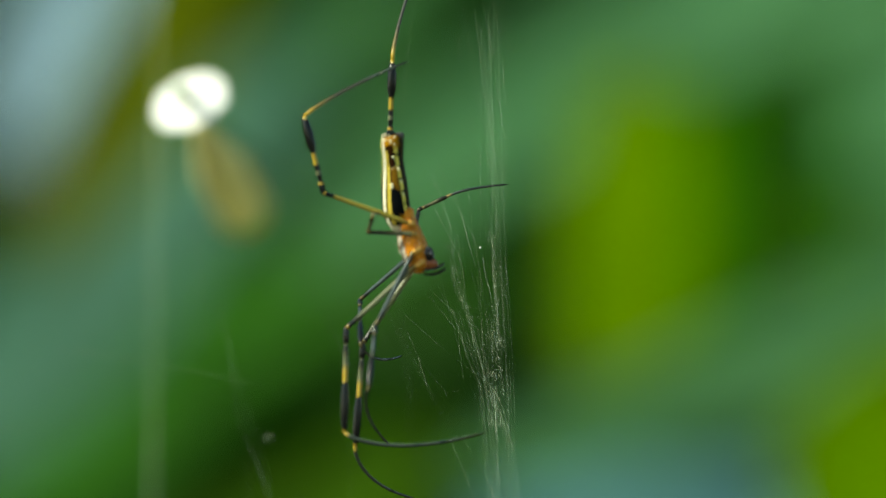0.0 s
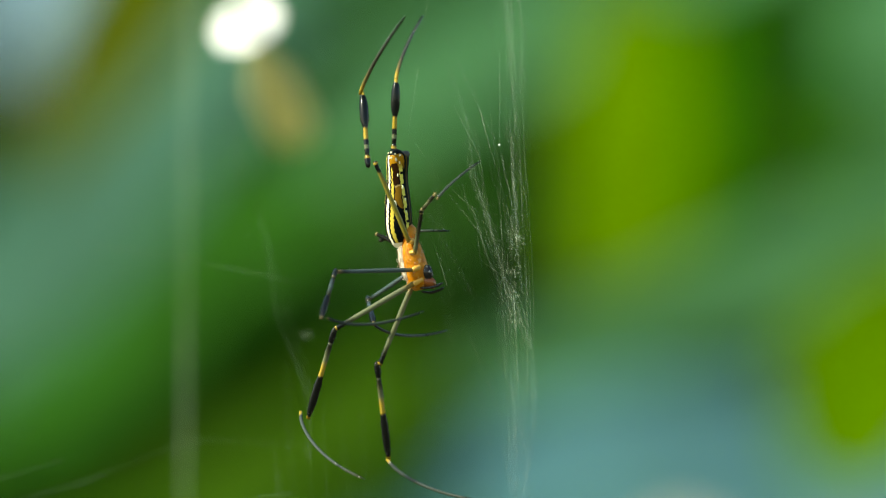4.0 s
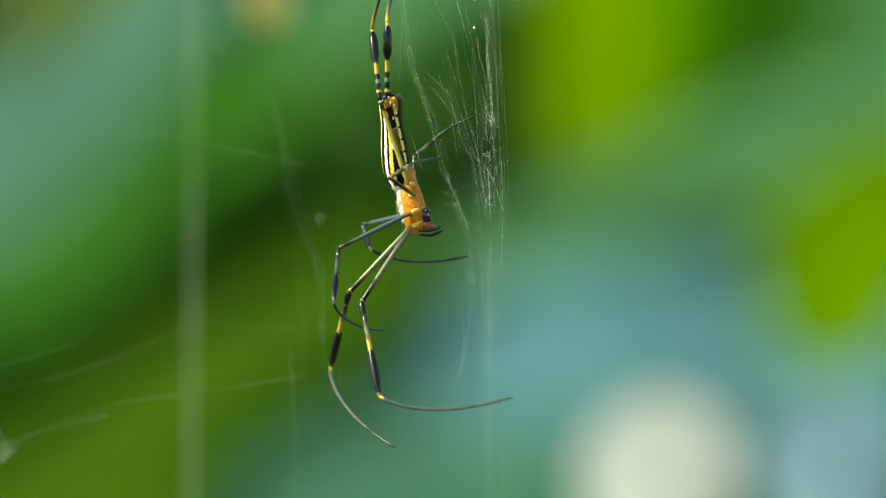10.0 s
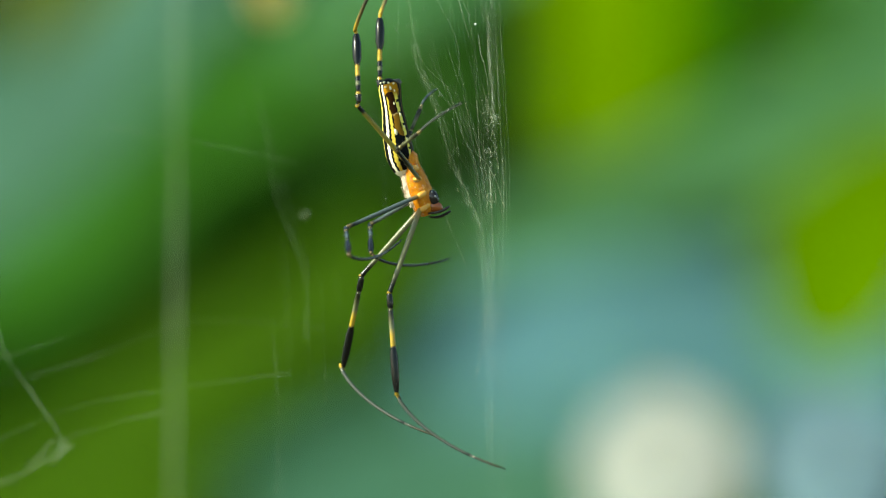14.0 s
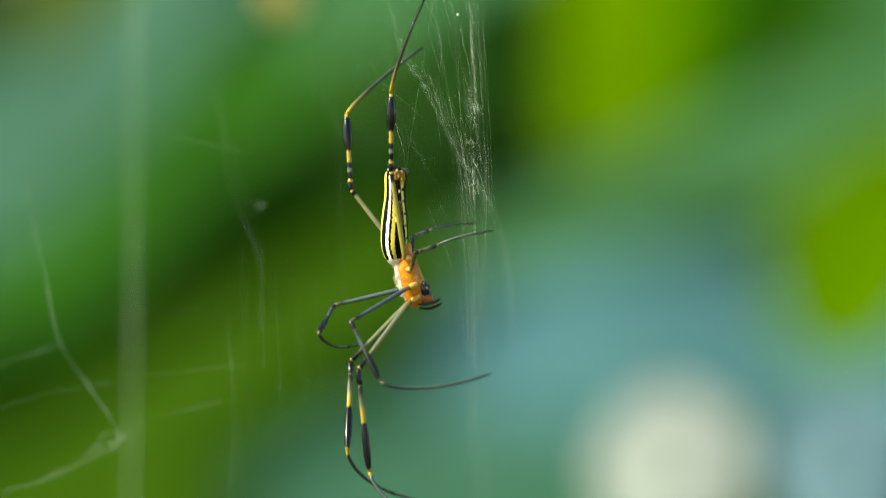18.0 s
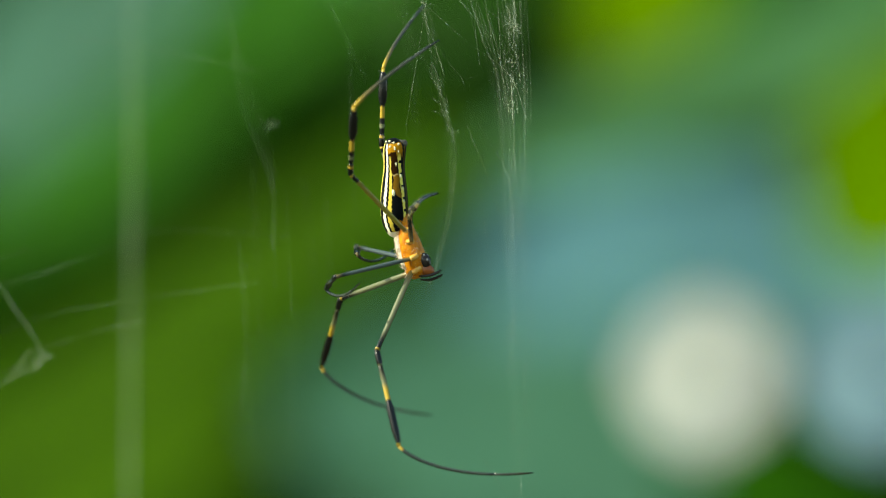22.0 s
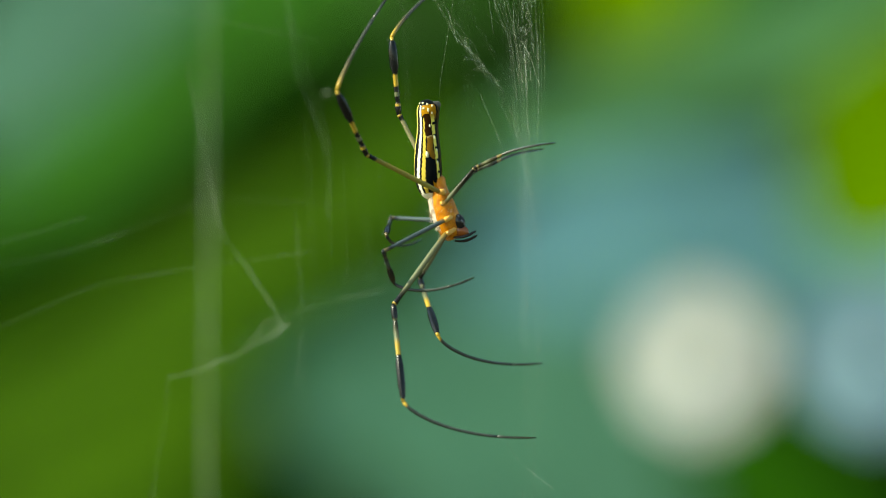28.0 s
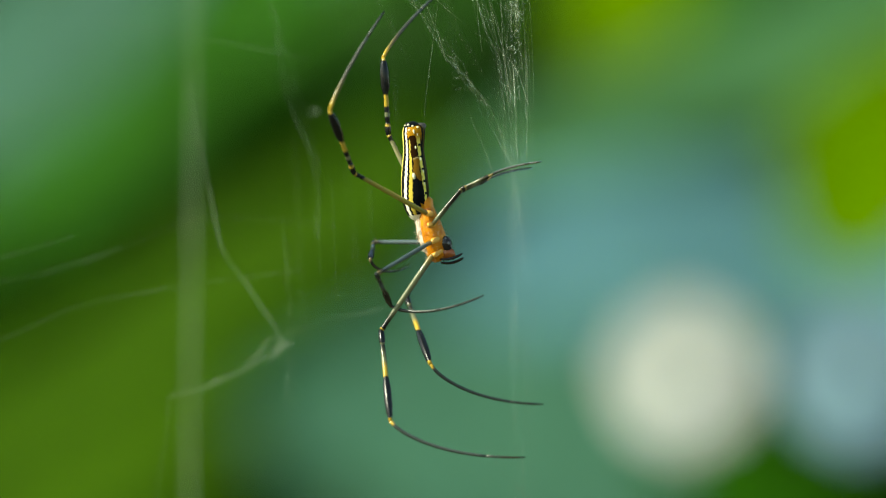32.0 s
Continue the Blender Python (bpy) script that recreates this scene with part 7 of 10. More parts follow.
        (28.5, pose(-0.00751, 0.00959, -0.002, -145.4, 74, 119.1)), (29, pose(-0.00795, 0.00916, -0.00201, -147.6, 73.2, 117.2)), (29.5, pose(-0.00784, 0.00938, -0.00232, -146.5, 74, 119.2)),
        (30, pose(-0.00795, 0.00933, -0.00254, -143.8, 75.1, 121.9)), (30.5, pose(-0.00794, 0.00933, -0.00251, -143.6, 74.8, 120.9)), (31, pose(-0.00786, 0.0094, -0.00247, -143.4, 74.5, 120.2)),
        (31.5, pose(-0.00791, 0.00933, -0.0024, -144.6, 74.2, 119.4)), (32, pose(-0.00786, 0.00939, -0.00245, -146.8, 73.6, 118)),
    ])
    walk(parts_of["IIf_metatarsus"], [
        (0, pose(-0.0105, 0.00047, -0.01433, 111.6, 63.7, -180)), (0.2667, pose(-0.01319, -0.00285, -0.01094, 125.9, 66.5, 179.2)), (0.5, pose(-0.01425, -0.00618, -0.00797, 139.7, 68.9, -180)), (0.7333, pose(-0.01239, -0.00373, -0.00886, 139.9, 73.8, 180.0)), (1, pose(-0.00895, -0.00092, -0.00944, 140.3, 79.4, -180)),
        (1.5, pose(-0.00912, -0.00069, -0.00899, 146.4, 80.8, -180)), (2, pose(-0.00827, 0.00025, -0.00868, 156, 82.1, -180)), (2.5, pose(-0.01055, -0.00131, -0.00753, 145.6, 76.2, -180)),
        (3, pose(-0.01175, -0.00101, -0.00993, 141.1, 65.9, -180)), (3.5, pose(-0.00845, -0.00031, -0.01042, 132.7, 74.9, -180)), (5.5, pose(-0.00613, 0.0031, -0.01101, 137.6, 64.7, -180)),
        (6, pose(-0.00888, 0.00127, -0.01223, 142.2, 70.8, -180)), (6.5, pose(-0.01293, -0.00291, -0.01193, 139.4, 72.4, 180)), (7, pose(-0.00968, 0.00067, -0.01511, 146.4, 55.7, -180)),
        (7.5, pose(-0.01343, -0.00102, -0.00944, 140.2, 39.6, -180)), (8, pose(-0.01133, -0.00044, -0.00783, 146.1, 64.3, -180)), (8.2667, pose(-0.00793, -0.00256, -0.01085, 145.2, 65.1, -180.0)), (8.5, pose(-0.00442, -0.00313, -0.01219, 144.3, 65.8, -180)),
        (8.7333, pose(-0.00732, -0.00313, -0.01029, 144.7, 70.8, 179.9)), (9, pose(-0.01017, -0.00207, -0.0072, 145.3, 76.6, -180)), (9.5, pose(-0.00923, -0.00083, -0.0089, 148.6, 73.3, -180)), (10, pose(-0.00669, 0.00146, -0.00817, 154.1, 74.1, -180)),
        (10.5, pose(-0.00693, 0.0007, -0.00861, 152.8, 71.1, -180)), (11, pose(-0.00405, 0.00252, -0.00832, 145.4, 81.8, -180)), (11.5, pose(-0.00643, 0.00147, -0.00803, 145.2, 81.4, -180)),
        (12, pose(-0.00723, 0.00089, -0.00853, 148, 80.4, -180)), (12.5, pose(-0.00724, 0.00078, -0.00834, 145.3, 80.5, -180)), (13, pose(-0.00724, 0.00068, -0.00834, 142.9, 80.4, -180)),
        (13.5, pose(-0.00776, 0.00088, -0.00952, 141.3, 74.8, -180)), (15.5, pose(-0.01083, 0.00193, -0.01043, 118.4, 56.6, -180)), (16, pose(-0.01098, -0.00032, -0.00987, 122.6, 70, -180)),
        (16.5, pose(-0.00825, 0.00027, -0.00716, 134.8, 83.8, -180)), (17, pose(-0.00774, 0.00105, -0.00491, -74.5, 90, 0)), (17.5, pose(-0.01204, -0.00124, -0.00729, 106.5, 48.4, -180)),
        (18, pose(-0.01375, -0.0041, -0.0074, 113.2, 61.9, -180)), (18.5, pose(-0.01371, -0.00292, -0.00711, 119.6, 68.8, -180)), (19, pose(-0.01409, -0.00264, -0.00666, 126.2, 73.6, -180)),
        (19.5, pose(-0.01298, -0.00191, -0.00608, 127.2, 68.6, -180)), (20, pose(-0.01114, -0.00059, -0.00617, 129.7, 63.4, -180)), (20.5, pose(-0.00408, 0.00321, -0.00676, 118, 63.4, -180)),
        (21, pose(-0.0083, 0.00052, -0.00478, 110.5, 77.8, -180)), (21.5, pose(-0.00753, 0.00026, -0.00258, 112.1, 85.1, -180)), (22, pose(-0.00698, -0.00001, -0.00199, 109.1, 82.9, -180)),
        (22.5, pose(-0.01048, -0.00078, -0.00217, 108.3, 78.5, -180)), (22.7333, pose(-0.01215, -0.00365, -0.00156, 116.6, 75.7, -179.1)), (23, pose(-0.013, -0.00735, -0.00152, 124.4, 72.4, -180)), (23.5, pose(-0.01278, -0.00742, -0.0007, 130.3, 70.4, -180)),
        (23.7333, pose(-0.01182, -0.00341, -0.00151, 118.4, 69.0, 179.5)), (24, pose(-0.00894, 0.00047, -0.00286, 105.8, 67.3, -180)), (24.5, pose(-0.00678, 0.00174, -0.00556, 102.2, 68.7, -180)), (25, pose(-0.00732, 0.00131, -0.00339, 106.4, 75, -180)),
        (25.5, pose(-0.0071, 0.00161, -0.0044, 101.3, 74.9, -180)), (27.5, pose(-0.00856, 0.0002, -0.00392, 110.3, 64.3, -180)), (28, pose(-0.0084, 0.00056, -0.00414, 108.7, 65.9, -180)),
        (28.5, pose(-0.00857, 0.00029, -0.00418, 109.7, 66.5, -180)), (29, pose(-0.00898, -0.0001, -0.00436, 110.6, 66.6, -180)), (29.5, pose(-0.00872, 0.00006, -0.00453, 110.7, 65.6, -180)),
        (30, pose(-0.00881, -0.00003, -0.00454, 110.4, 64.6, -180)), (30.5, pose(-0.009, -0.00001, -0.00455, 111.6, 65, -180)), (31, pose(-0.00906, 0.00009, -0.00453, 112.9, 65.5, -180)),
        (31.5, pose(-0.00905, 0.00003, -0.00454, 112, 66.1, -180)), (32, pose(-0.00889, 0.0001, -0.00471, 111.3, 66.3, -180)),
    ])
    walk(parts_of["IIIn_femur"], [
        (0, pose(0.00062, -0.00177, -0.00231, -71.3, 0, 90)), (0.25, pose(0.00062, -0.00177, -0.00231, -57.1, -27.2, 114.4)), (0.5, pose(0.00062, -0.00177, -0.00231, -56.1, -57.7, 141.5)),
        (1, pose(0.00062, -0.00177, -0.00231, -19.3, -54.1, 139.1)), (1.5, pose(0.00062, -0.00177, -0.00231, -30.4, -55.2, 140.2)), (2, pose(0.00062, -0.00177, -0.00231, -38.2, -58.3, 144.5)),
        (2.5, pose(0.00062, -0.00177, -0.00231, -26, -48.4, 135)), (3, pose(0.00062, -0.00177, -0.00231, -36.3, -59.8, 146.8)), (3.5, pose(0.00062, -0.00177, -0.00231, -18.4, -48.9, 139.5)),
        (5.5, pose(0.00062, -0.00177, -0.00231, -2.3, -18.5, 137.8)), (6, pose(0.00062, -0.00177, -0.00231, -15.4, -31.2, 141.4)), (6.5, pose(0.00062, -0.00177, -0.00231, -18.9, -30.3, 141)),
        (7, pose(0.00062, -0.00177, -0.00231, -11.3, -12.4, 136.9)), (7.5, pose(0.00062, -0.00177, -0.00231, -19.2, -35.8, 144.9)), (8, pose(0.00062, -0.00177, -0.00231, -59.9, -31.2, 134.3)),
        (8.2667, pose(0.00062, -0.00177, -0.00231, -70.0, -30.6, 107.2)), (8.5, pose(0.00062, -0.00177, -0.00231, -78.3, -33.3, 83.5)), (9, pose(0.00062, -0.00177, -0.00231, -52.5, -48.2, 103.6)), (9.5, pose(0.00062, -0.00177, -0.00231, -63.7, -52.6, 115.2)),
        (10, pose(0.00062, -0.00177, -0.00231, -44.8, -50.9, 112.3)), (10.5, pose(0.00062, -0.00177, -0.00231, -78.7, -53.5, 126.3)), (10.7333, pose(0.00062, -0.00177, -0.00231, -49.3, -49.1, 121.1)), (11, pose(0.00062, -0.00177, -0.00231, -19.4, -42.9, 120)),
        (11.5, pose(0.00062, -0.00177, -0.00231, -22.1, -43, 120)), (12, pose(0.00062, -0.00177, -0.00231, -21.7, -51.2, 124.4)), (12.5, pose(0.00062, -0.00177, -0.00231, -18.5, -48.1, 122.8)),
        (13, pose(0.00062, -0.00177, -0.00231, -16.3, -46.1, 121.9)), (13.5, pose(0.00062, -0.00177, -0.00231, -28.5, -38, 115.4)), (15.5, pose(0.00062, -0.00177, -0.00231, -25.7, -24.8, 107.4)),
        (15.7333, pose(0.00062, -0.00177, -0.00231, -49.5, -28.6, 114.6)), (16, pose(0.00062, -0.00177, -0.00231, -77.8, -29.2, 124.4)), (16.2667, pose(0.00062, -0.00177, -0.00231, -70.2, -43.4, 147.5)), (16.5, pose(0.00062, -0.00177, -0.00231, -70.2, -57, 171.6)), (17, pose(0.00062, -0.00177, -0.00231, -43.7, -49.6, 157.3)),
        (17.5, pose(0.00062, -0.00177, -0.00231, -66.2, -50.4, 160)), (18, pose(0.00062, -0.00177, -0.00231, -60.3, -52.9, 166.3)), (18.5, pose(0.00062, -0.00177, -0.00231, -65.7, -54.7, 172.6)),
        (19, pose(0.00062, -0.00177, -0.00231, -70, -55.5, 176)), (19.5, pose(0.00062, -0.00177, -0.00231, -57.4, -49.7, 155)), (20, pose(0.00062, -0.00177, -0.00231, -51.6, -44.6, 144)),
        (20.5, pose(0.00062, -0.00177, -0.00231, -47.8, -47.7, 148.6)), (21, pose(0.00062, -0.00177, -0.00231, -38, -52.1, 153.6)), (21.5, pose(0.00062, -0.00177, -0.00231, -68.1, -51.5, 151.1)),
        (22, pose(0.00062, -0.00177, -0.00231, -40.4, -48, 146.1)), (22.5, pose(0.00062, -0.00177, -0.00231, -81.9, -48.9, 153.6)), (22.7333, pose(0.00062, -0.00177, -0.00231, -85.2, -50.1, 163.3)), (23, pose(0.00062, -0.00177, -0.00231, -89.3, -51, 174.7)),
        (23.5, pose(0.00062, -0.00177, -0.00231, -83.4, -51.8, -178.3)), (23.75, pose(0.00062, -0.00177, -0.00231, -79.3, -75, 127.1)), (24, pose(0.00062, -0.00177, -0.00231, 5.6, -70.5, -5.9)),
        (24.25, pose(0.00062, -0.00177, -0.00231, 36.3, -69.3, 28.5)), (24.5, pose(0.00062, -0.00177, -0.00231, 66.3, -74.5, 63.1)), (25, pose(0.00062, -0.00177, -0.00231, 30.7, -62, 98.3)),
        (25.5, pose(0.00062, -0.00177, -0.00231, 43.4, -69.3, 84.9)), (27.5, pose(0.00062, -0.00177, -0.00231, 36.5, -54.7, 129.2)), (28, pose(0.00062, -0.00177, -0.00231, 32, -50.7, 133.6)),
        (28.5, pose(0.00062, -0.00177, -0.00231, 34.3, -47.4, 137.2)), (29, pose(0.00062, -0.00177, -0.00231, 23.7, -52.1, 134.2)), (29.5, pose(0.00062, -0.00177, -0.00231, 28.4, -51.3, 134.9)),
        (30, pose(0.00062, -0.00177, -0.00231, 27.6, -51.4, 134.8)), (30.5, pose(0.00062, -0.00177, -0.00231, 26.8, -51.4, 134.8)), (31, pose(0.00062, -0.00177, -0.00231, 29.5, -49.7, 136.3)),
        (31.5, pose(0.00062, -0.00177, -0.00231, 32.1, -46.8, 139.2)), (32, pose(0.00062, -0.00177, -0.00231, 32.4, -47, 139)),
    ])
    walk(parts_of["IIIn_tibia"], [
        (0, pose(-0.00521, -0.00177, -0.00034, 55.9, -46.5, 43.1)), (0.5, pose(-0.00029, -0.00757, -0.00047, 86.2, -48.6, 26)), (1, pose(0.00285, -0.00638, 0.0011, 78.4, -47.5, 41.8)),
        (1.5, pose(0.00197, -0.00695, 0.00072, 73.4, -47.2, 43.3)), (2, pose(0.00176, -0.00726, 0.00023, 69.8, -45.9, 49.4)), (2.5, pose(0.00163, -0.0066, 0.00136, 51.7, -38.5, 64.6)),
        (3, pose(0.00221, -0.00716, 0.00019, 57.2, -37.6, 66.4)), (3.5, pose(0.0027, -0.0061, 0.00153, 52.8, -39.9, 62.6)), (5.5, pose(0.0019, -0.00327, 0.00352, 90.1, -41.9, 41.4)),
        (6, pose(0.002, -0.00496, 0.00277, 80.2, -41, 52.6)), (6.5, pose(0.00164, -0.00517, 0.00272, 88.3, -47.9, 16.7)), (7, pose(0.00073, -0.00354, 0.00359, 77, -47.2, 47)),
        (7.5, pose(0.00223, -0.00537, 0.00241, 73.4, -48, 43.3)), (8, pose(-0.00208, -0.00663, 0.00033, 80.3, -53.6, 92.1)), (8.2667, pose(-0.00459, -0.00450, -0.00050, 60.3, -63.7, 76.6)), (8.5, pose(-0.00545, -0.00177, -0.00127, 41.1, -74.3, 66.2)),
        (9, pose(-0.00348, -0.00563, 0.00019, 77.5, -74.6, 62.5)), (9.5, pose(-0.00345, -0.00608, -0.00065, 49.6, -72.8, 71.1)), (10, pose(-0.00211, -0.00655, 0.00045, 50.8, -72.6, 72.1)),
        (10.5, pose(-0.00367, -0.00613, -0.00159, 39.4, -67, 89.5)), (10.7333, pose(-0.00181, -0.00678, 0.00032, 41.5, -70.2, 83.1)), (11, pose(0.00083, -0.00621, 0.00194, 45.9, -73.7, 73.8)), (11.5, pose(0.00055, -0.00629, 0.00187, 39, -70.5, 83.6)),
        (12, pose(0.00126, -0.00673, 0.00128, 45.7, -68.6, 89.8)), (12.5, pose(0.00133, -0.00647, 0.00159, 48.3, -70.3, 84.9)), (13, pose(0.0014, -0.00629, 0.00179, 54, -72.4, 77.1)),
        (13.5, pose(-0.00061, -0.00603, 0.00196, 57.2, -71.7, 81)), (15.5, pose(-0.00123, -0.00479, 0.00273, 28.5, -48.8, 144.2)), (15.7333, pose(-0.00284, -0.00546, 0.00120, 58.5, -48.1, 152.2)), (16, pose(-0.00399, -0.00569, -0.00117, 93.3, -50.7, 160.8)),
        (16.2667, pose(-0.00128, -0.00742, -0.00079, 89.4, -54.4, 141.2)), (16.5, pose(0.0015, -0.00775, -0.00117, 87.7, -58.2, 122.7)), (17, pose(0.0021, -0.007, 0.00057, 65.2, -54.9, 142.9)), (17.5, pose(0.00049, -0.00772, -0.00073, 92, -55.8, 156)),
        (18, pose(0.00171, -0.00754, -0.00047, 83, -57.9, 140.7)), (18.5, pose(0.00195, -0.0076, -0.00085, 74.6, -60.7, 126.5)), (19, pose(0.00194, -0.00766, -0.00111, 63.6, -64.3, 114.1)),
        (19.5, pose(0.00071, -0.00754, -0.00016, 72.5, -76.5, 70.3)), (20, pose(-0.00005, -0.00725, 0.00041, 121.4, -76.8, 4.4)), (20.5, pose(0.00086, -0.00725, 0.00048, 100.6, -77.2, 12.4)),
        (21, pose(0.00236, -0.00686, 0.00067, 67.1, -76.5, 49.9)), (21.5, pose(-0.00057, -0.00764, -0.00088, 48.7, -74.9, 58.6)), (22, pose(0.00128, -0.00702, 0.00083, 38.3, -71.4, 70.3)),
        (22.5, pose(-0.00151, -0.00752, -0.00174, 113.8, -76.1, -2.3)), (22.7333, pose(-0.00076, -0.00776, -0.00198, 136.8, -80.9, 6.7)), (23, pose(0.00011, -0.0079, -0.00226, -170.6, -86.6, -9.5)), (23.5, pose(0.00135, -0.00786, -0.00187, 173, -82.8, -17.3)),
        (24, pose(-0.00519, -0.00177, -0.00026, 136.4, -80.1, -44.8)), (24.5, pose(0.00456, -0.00644, -0.00165, 61.5, -86.8, 57.1)), (25, pose(0.0044, -0.00594, 0.00018, 116, -86.4, 30)),
        (25.5, pose(0.00446, -0.00631, -0.00073, 42.5, -84.8, 88.2)), (27.5, pose(0.006, -0.00258, 0.00055, 41.1, -84, 95.6)), (28, pose(0.00576, -0.00245, 0.001, 33.7, -81.8, 111.6)),
        (28.5, pose(0.00572, -0.00177, 0.00113, 32.4, -81.5, 113)), (29, pose(0.00549, -0.00324, 0.00115, 31.4, -81.4, 113.2)), (29.5, pose(0.00567, -0.0027, 0.00108, 34.6, -80.7, 116.6)),
        (30, pose(0.00564, -0.00279, 0.0011, 33.9, -79.5, 121.9)), (30.5, pose(0.00561, -0.00286, 0.00112, 36.3, -80.5, 117.9)), (31, pose(0.00566, -0.0024, 0.00116, 39.9, -81.2, 114.2)),
        (31.5, pose(0.00563, -0.00177, 0.00126, 36.6, -79.8, 121.9)), (32, pose(0.00565, -0.00177, 0.00123, 39, -78.1, 130.1)),
    ])
    walk(parts_of["IIIn_metatarsus"], [
        (0, pose(-0.00398, -0.00584, 0.00144, -105.4, -83.2, 0)), (0.5, pose(0.00151, -0.01182, -0.00027, 18.3, -87.2, -180)), (1, pose(0.00535, -0.01021, 0.00173, 52.8, -76.4, -180)),
        (1.5, pose(0.0043, -0.01083, 0.00162, 42.9, -73.1, -180)), (2, pose(0.0043, -0.01095, 0.00134, 27, -71.4, -180)), (2.5, pose(0.00414, -0.00976, 0.0036, 25.1, -65.3, -180)),
        (3, pose(0.00515, -0.01012, 0.00217, 23.8, -66.7, -180)), (3.5, pose(0.00514, -0.00938, 0.00367, 18.3, -57.9, -180)), (5.5, pose(0.00495, -0.00672, 0.00352, 0, -84.5, -180)),
        (6, pose(0.0053, -0.00814, 0.00336, -146.6, -89.7, 0)), (6.5, pose(0.00287, -0.00962, 0.00281, -167.8, -88.5, 0)), (7, pose(0.0035, -0.00716, 0.00429, 26.3, -84.7, -180)),
        (7.5, pose(0.00456, -0.00926, 0.00329, 30.8, -76.9, -180)), (8, pose(0.00249, -0.0071, 0.00079, -145.9, -89.1, 0)), (8.2667, pose(-0.00116, -0.00743, 0.00052, 52.9, -88.8, 171.9)), (8.5, pose(-0.00403, -0.00606, -0.00033, 54.2, -86.9, -180)),
        (9, pose(0.00008, -0.00856, 0.00046, -128.7, -88.4, 0)), (9.5, pose(-0.00105, -0.00992, 0.00023, 30, -87.9, -180)), (10, pose(0.00044, -0.0103, 0.00132, 50, -86.5, -180)),
        (10.5, pose(-0.00077, -0.00943, -0.0002, 37.6, -78.9, -180)), (10.7333, pose(0.00084, -0.01037, 0.00149, 21.2, -80.0, 178.9)), (11, pose(0.00315, -0.0101, 0.00285, 0, -81.3, -180)), (11.5, pose(0.00307, -0.00997, 0.00306, -5.8, -80.2, 180)),
        (12, pose(0.00456, -0.00974, 0.00245, -11, -80.9, 180)), (12.5, pose(0.0045, -0.00966, 0.00263, -14.4, -80.5, 180)), (13, pose(0.00446, -0.00965, 0.00261, -17.2, -80.5, 180)),
        (13.5, pose(0.00286, -0.00898, 0.00274, -23.7, -79.2, 180)), (15.5, pose(0.00253, -0.00479, 0.0054, -53, -63.2, 180)), (15.7333, pose(0.00058, -0.00282, 0.00281, -59.8, -74.7, 174.8)), (16, pose(-0.00267, -0.00127, -0.00134, -78.4, -88, -180)),
        (16.2667, pose(0.00165, -0.00385, -0.00076, 145.3, -85.4, -16.9)), (16.5, pose(0.00546, -0.00539, -0.00108, 151.9, -80.1, 0)), (17, pose(0.00589, -0.00461, 0.00169, -20.3, -82.7, 180)), (17.5, pose(0.00224, -0.00345, -0.00082, 169.1, -80.1, 0)),
        (18, pose(0.00498, -0.0043, -0.00017, 162.6, -89.1, 0)), (18.5, pose(0.00616, -0.00581, -0.00025, -6, -88.3, 180)), (19, pose(0.00647, -0.00766, -0.00022, 0, -85.1, -180)),
        (19.5, pose(0.0044, -0.01029, 0.00016, 10, -86.9, -180)), (20, pose(0.00259, -0.011, -0.00014, 14.5, -89.6, -180)), (20.5, pose(0.00264, -0.0115, 0.00029, -160.9, -88.7, 0)),
        (21, pose(0.00449, -0.01094, 0.00109, 23, -81.9, -180)), (21.5, pose(0.00086, -0.01195, -0.00008, 68.2, -66.1, -180)), (22, pose(0.00282, -0.01122, 0.00199, 66.8, -74, -180)),
        (22.5, pose(0.00012, -0.01181, -0.00219, -124.5, -81.5, 0)), (22.7333, pose(0.00290, -0.01051, -0.00251, -136.2, -80.8, 0.5)), (23, pose(0.00472, -0.0079, -0.00253, -148.6, -80, 0)), (23.5, pose(0.00552, -0.00975, -0.00244, -152.7, -77, 0)),
        (24, pose(-0.00509, -0.00635, -0.00083, -114.2, -68.7, 0)), (24.5, pose(0.00678, -0.01049, -0.00152, -131.3, -83.7, 0)), (25, pose(0.00822, -0.00852, 0.00005, 62, -83.1, -180)),
        (25.5, pose(0.00747, -0.00979, -0.00041, 57.2, -89.6, -180)), (27.5, pose(0.00936, -0.00573, 0.00091, -167.8, -87.2, 0)), (28, pose(0.00954, -0.00504, 0.00155, 161.3, -86, 0)),
        (28.5, pose(0.0095, -0.00435, 0.00171, 160.7, -87.7, 0)), (29, pose(0.00923, -0.00587, 0.00174, 158.9, -89.1, 0)), (29.5, pose(0.00969, -0.00488, 0.00169, 155.9, -88.7, 0)),
        (30, pose(0.00981, -0.00462, 0.0018, 151.9, -88.5, 0)), (30.5, pose(0.00974, -0.00483, 0.00173, 150.9, -89.2, 0)), (31, pose(0.0098, -0.00437, 0.0017, 150.3, -89.9, 0)),
        (31.5, pose(0.00989, -0.00341, 0.00192, 149.2, -89.5, 0)), (32, pose(0.01013, -0.00259, 0.00198, 148.7, -88.7, 0)),
    ])
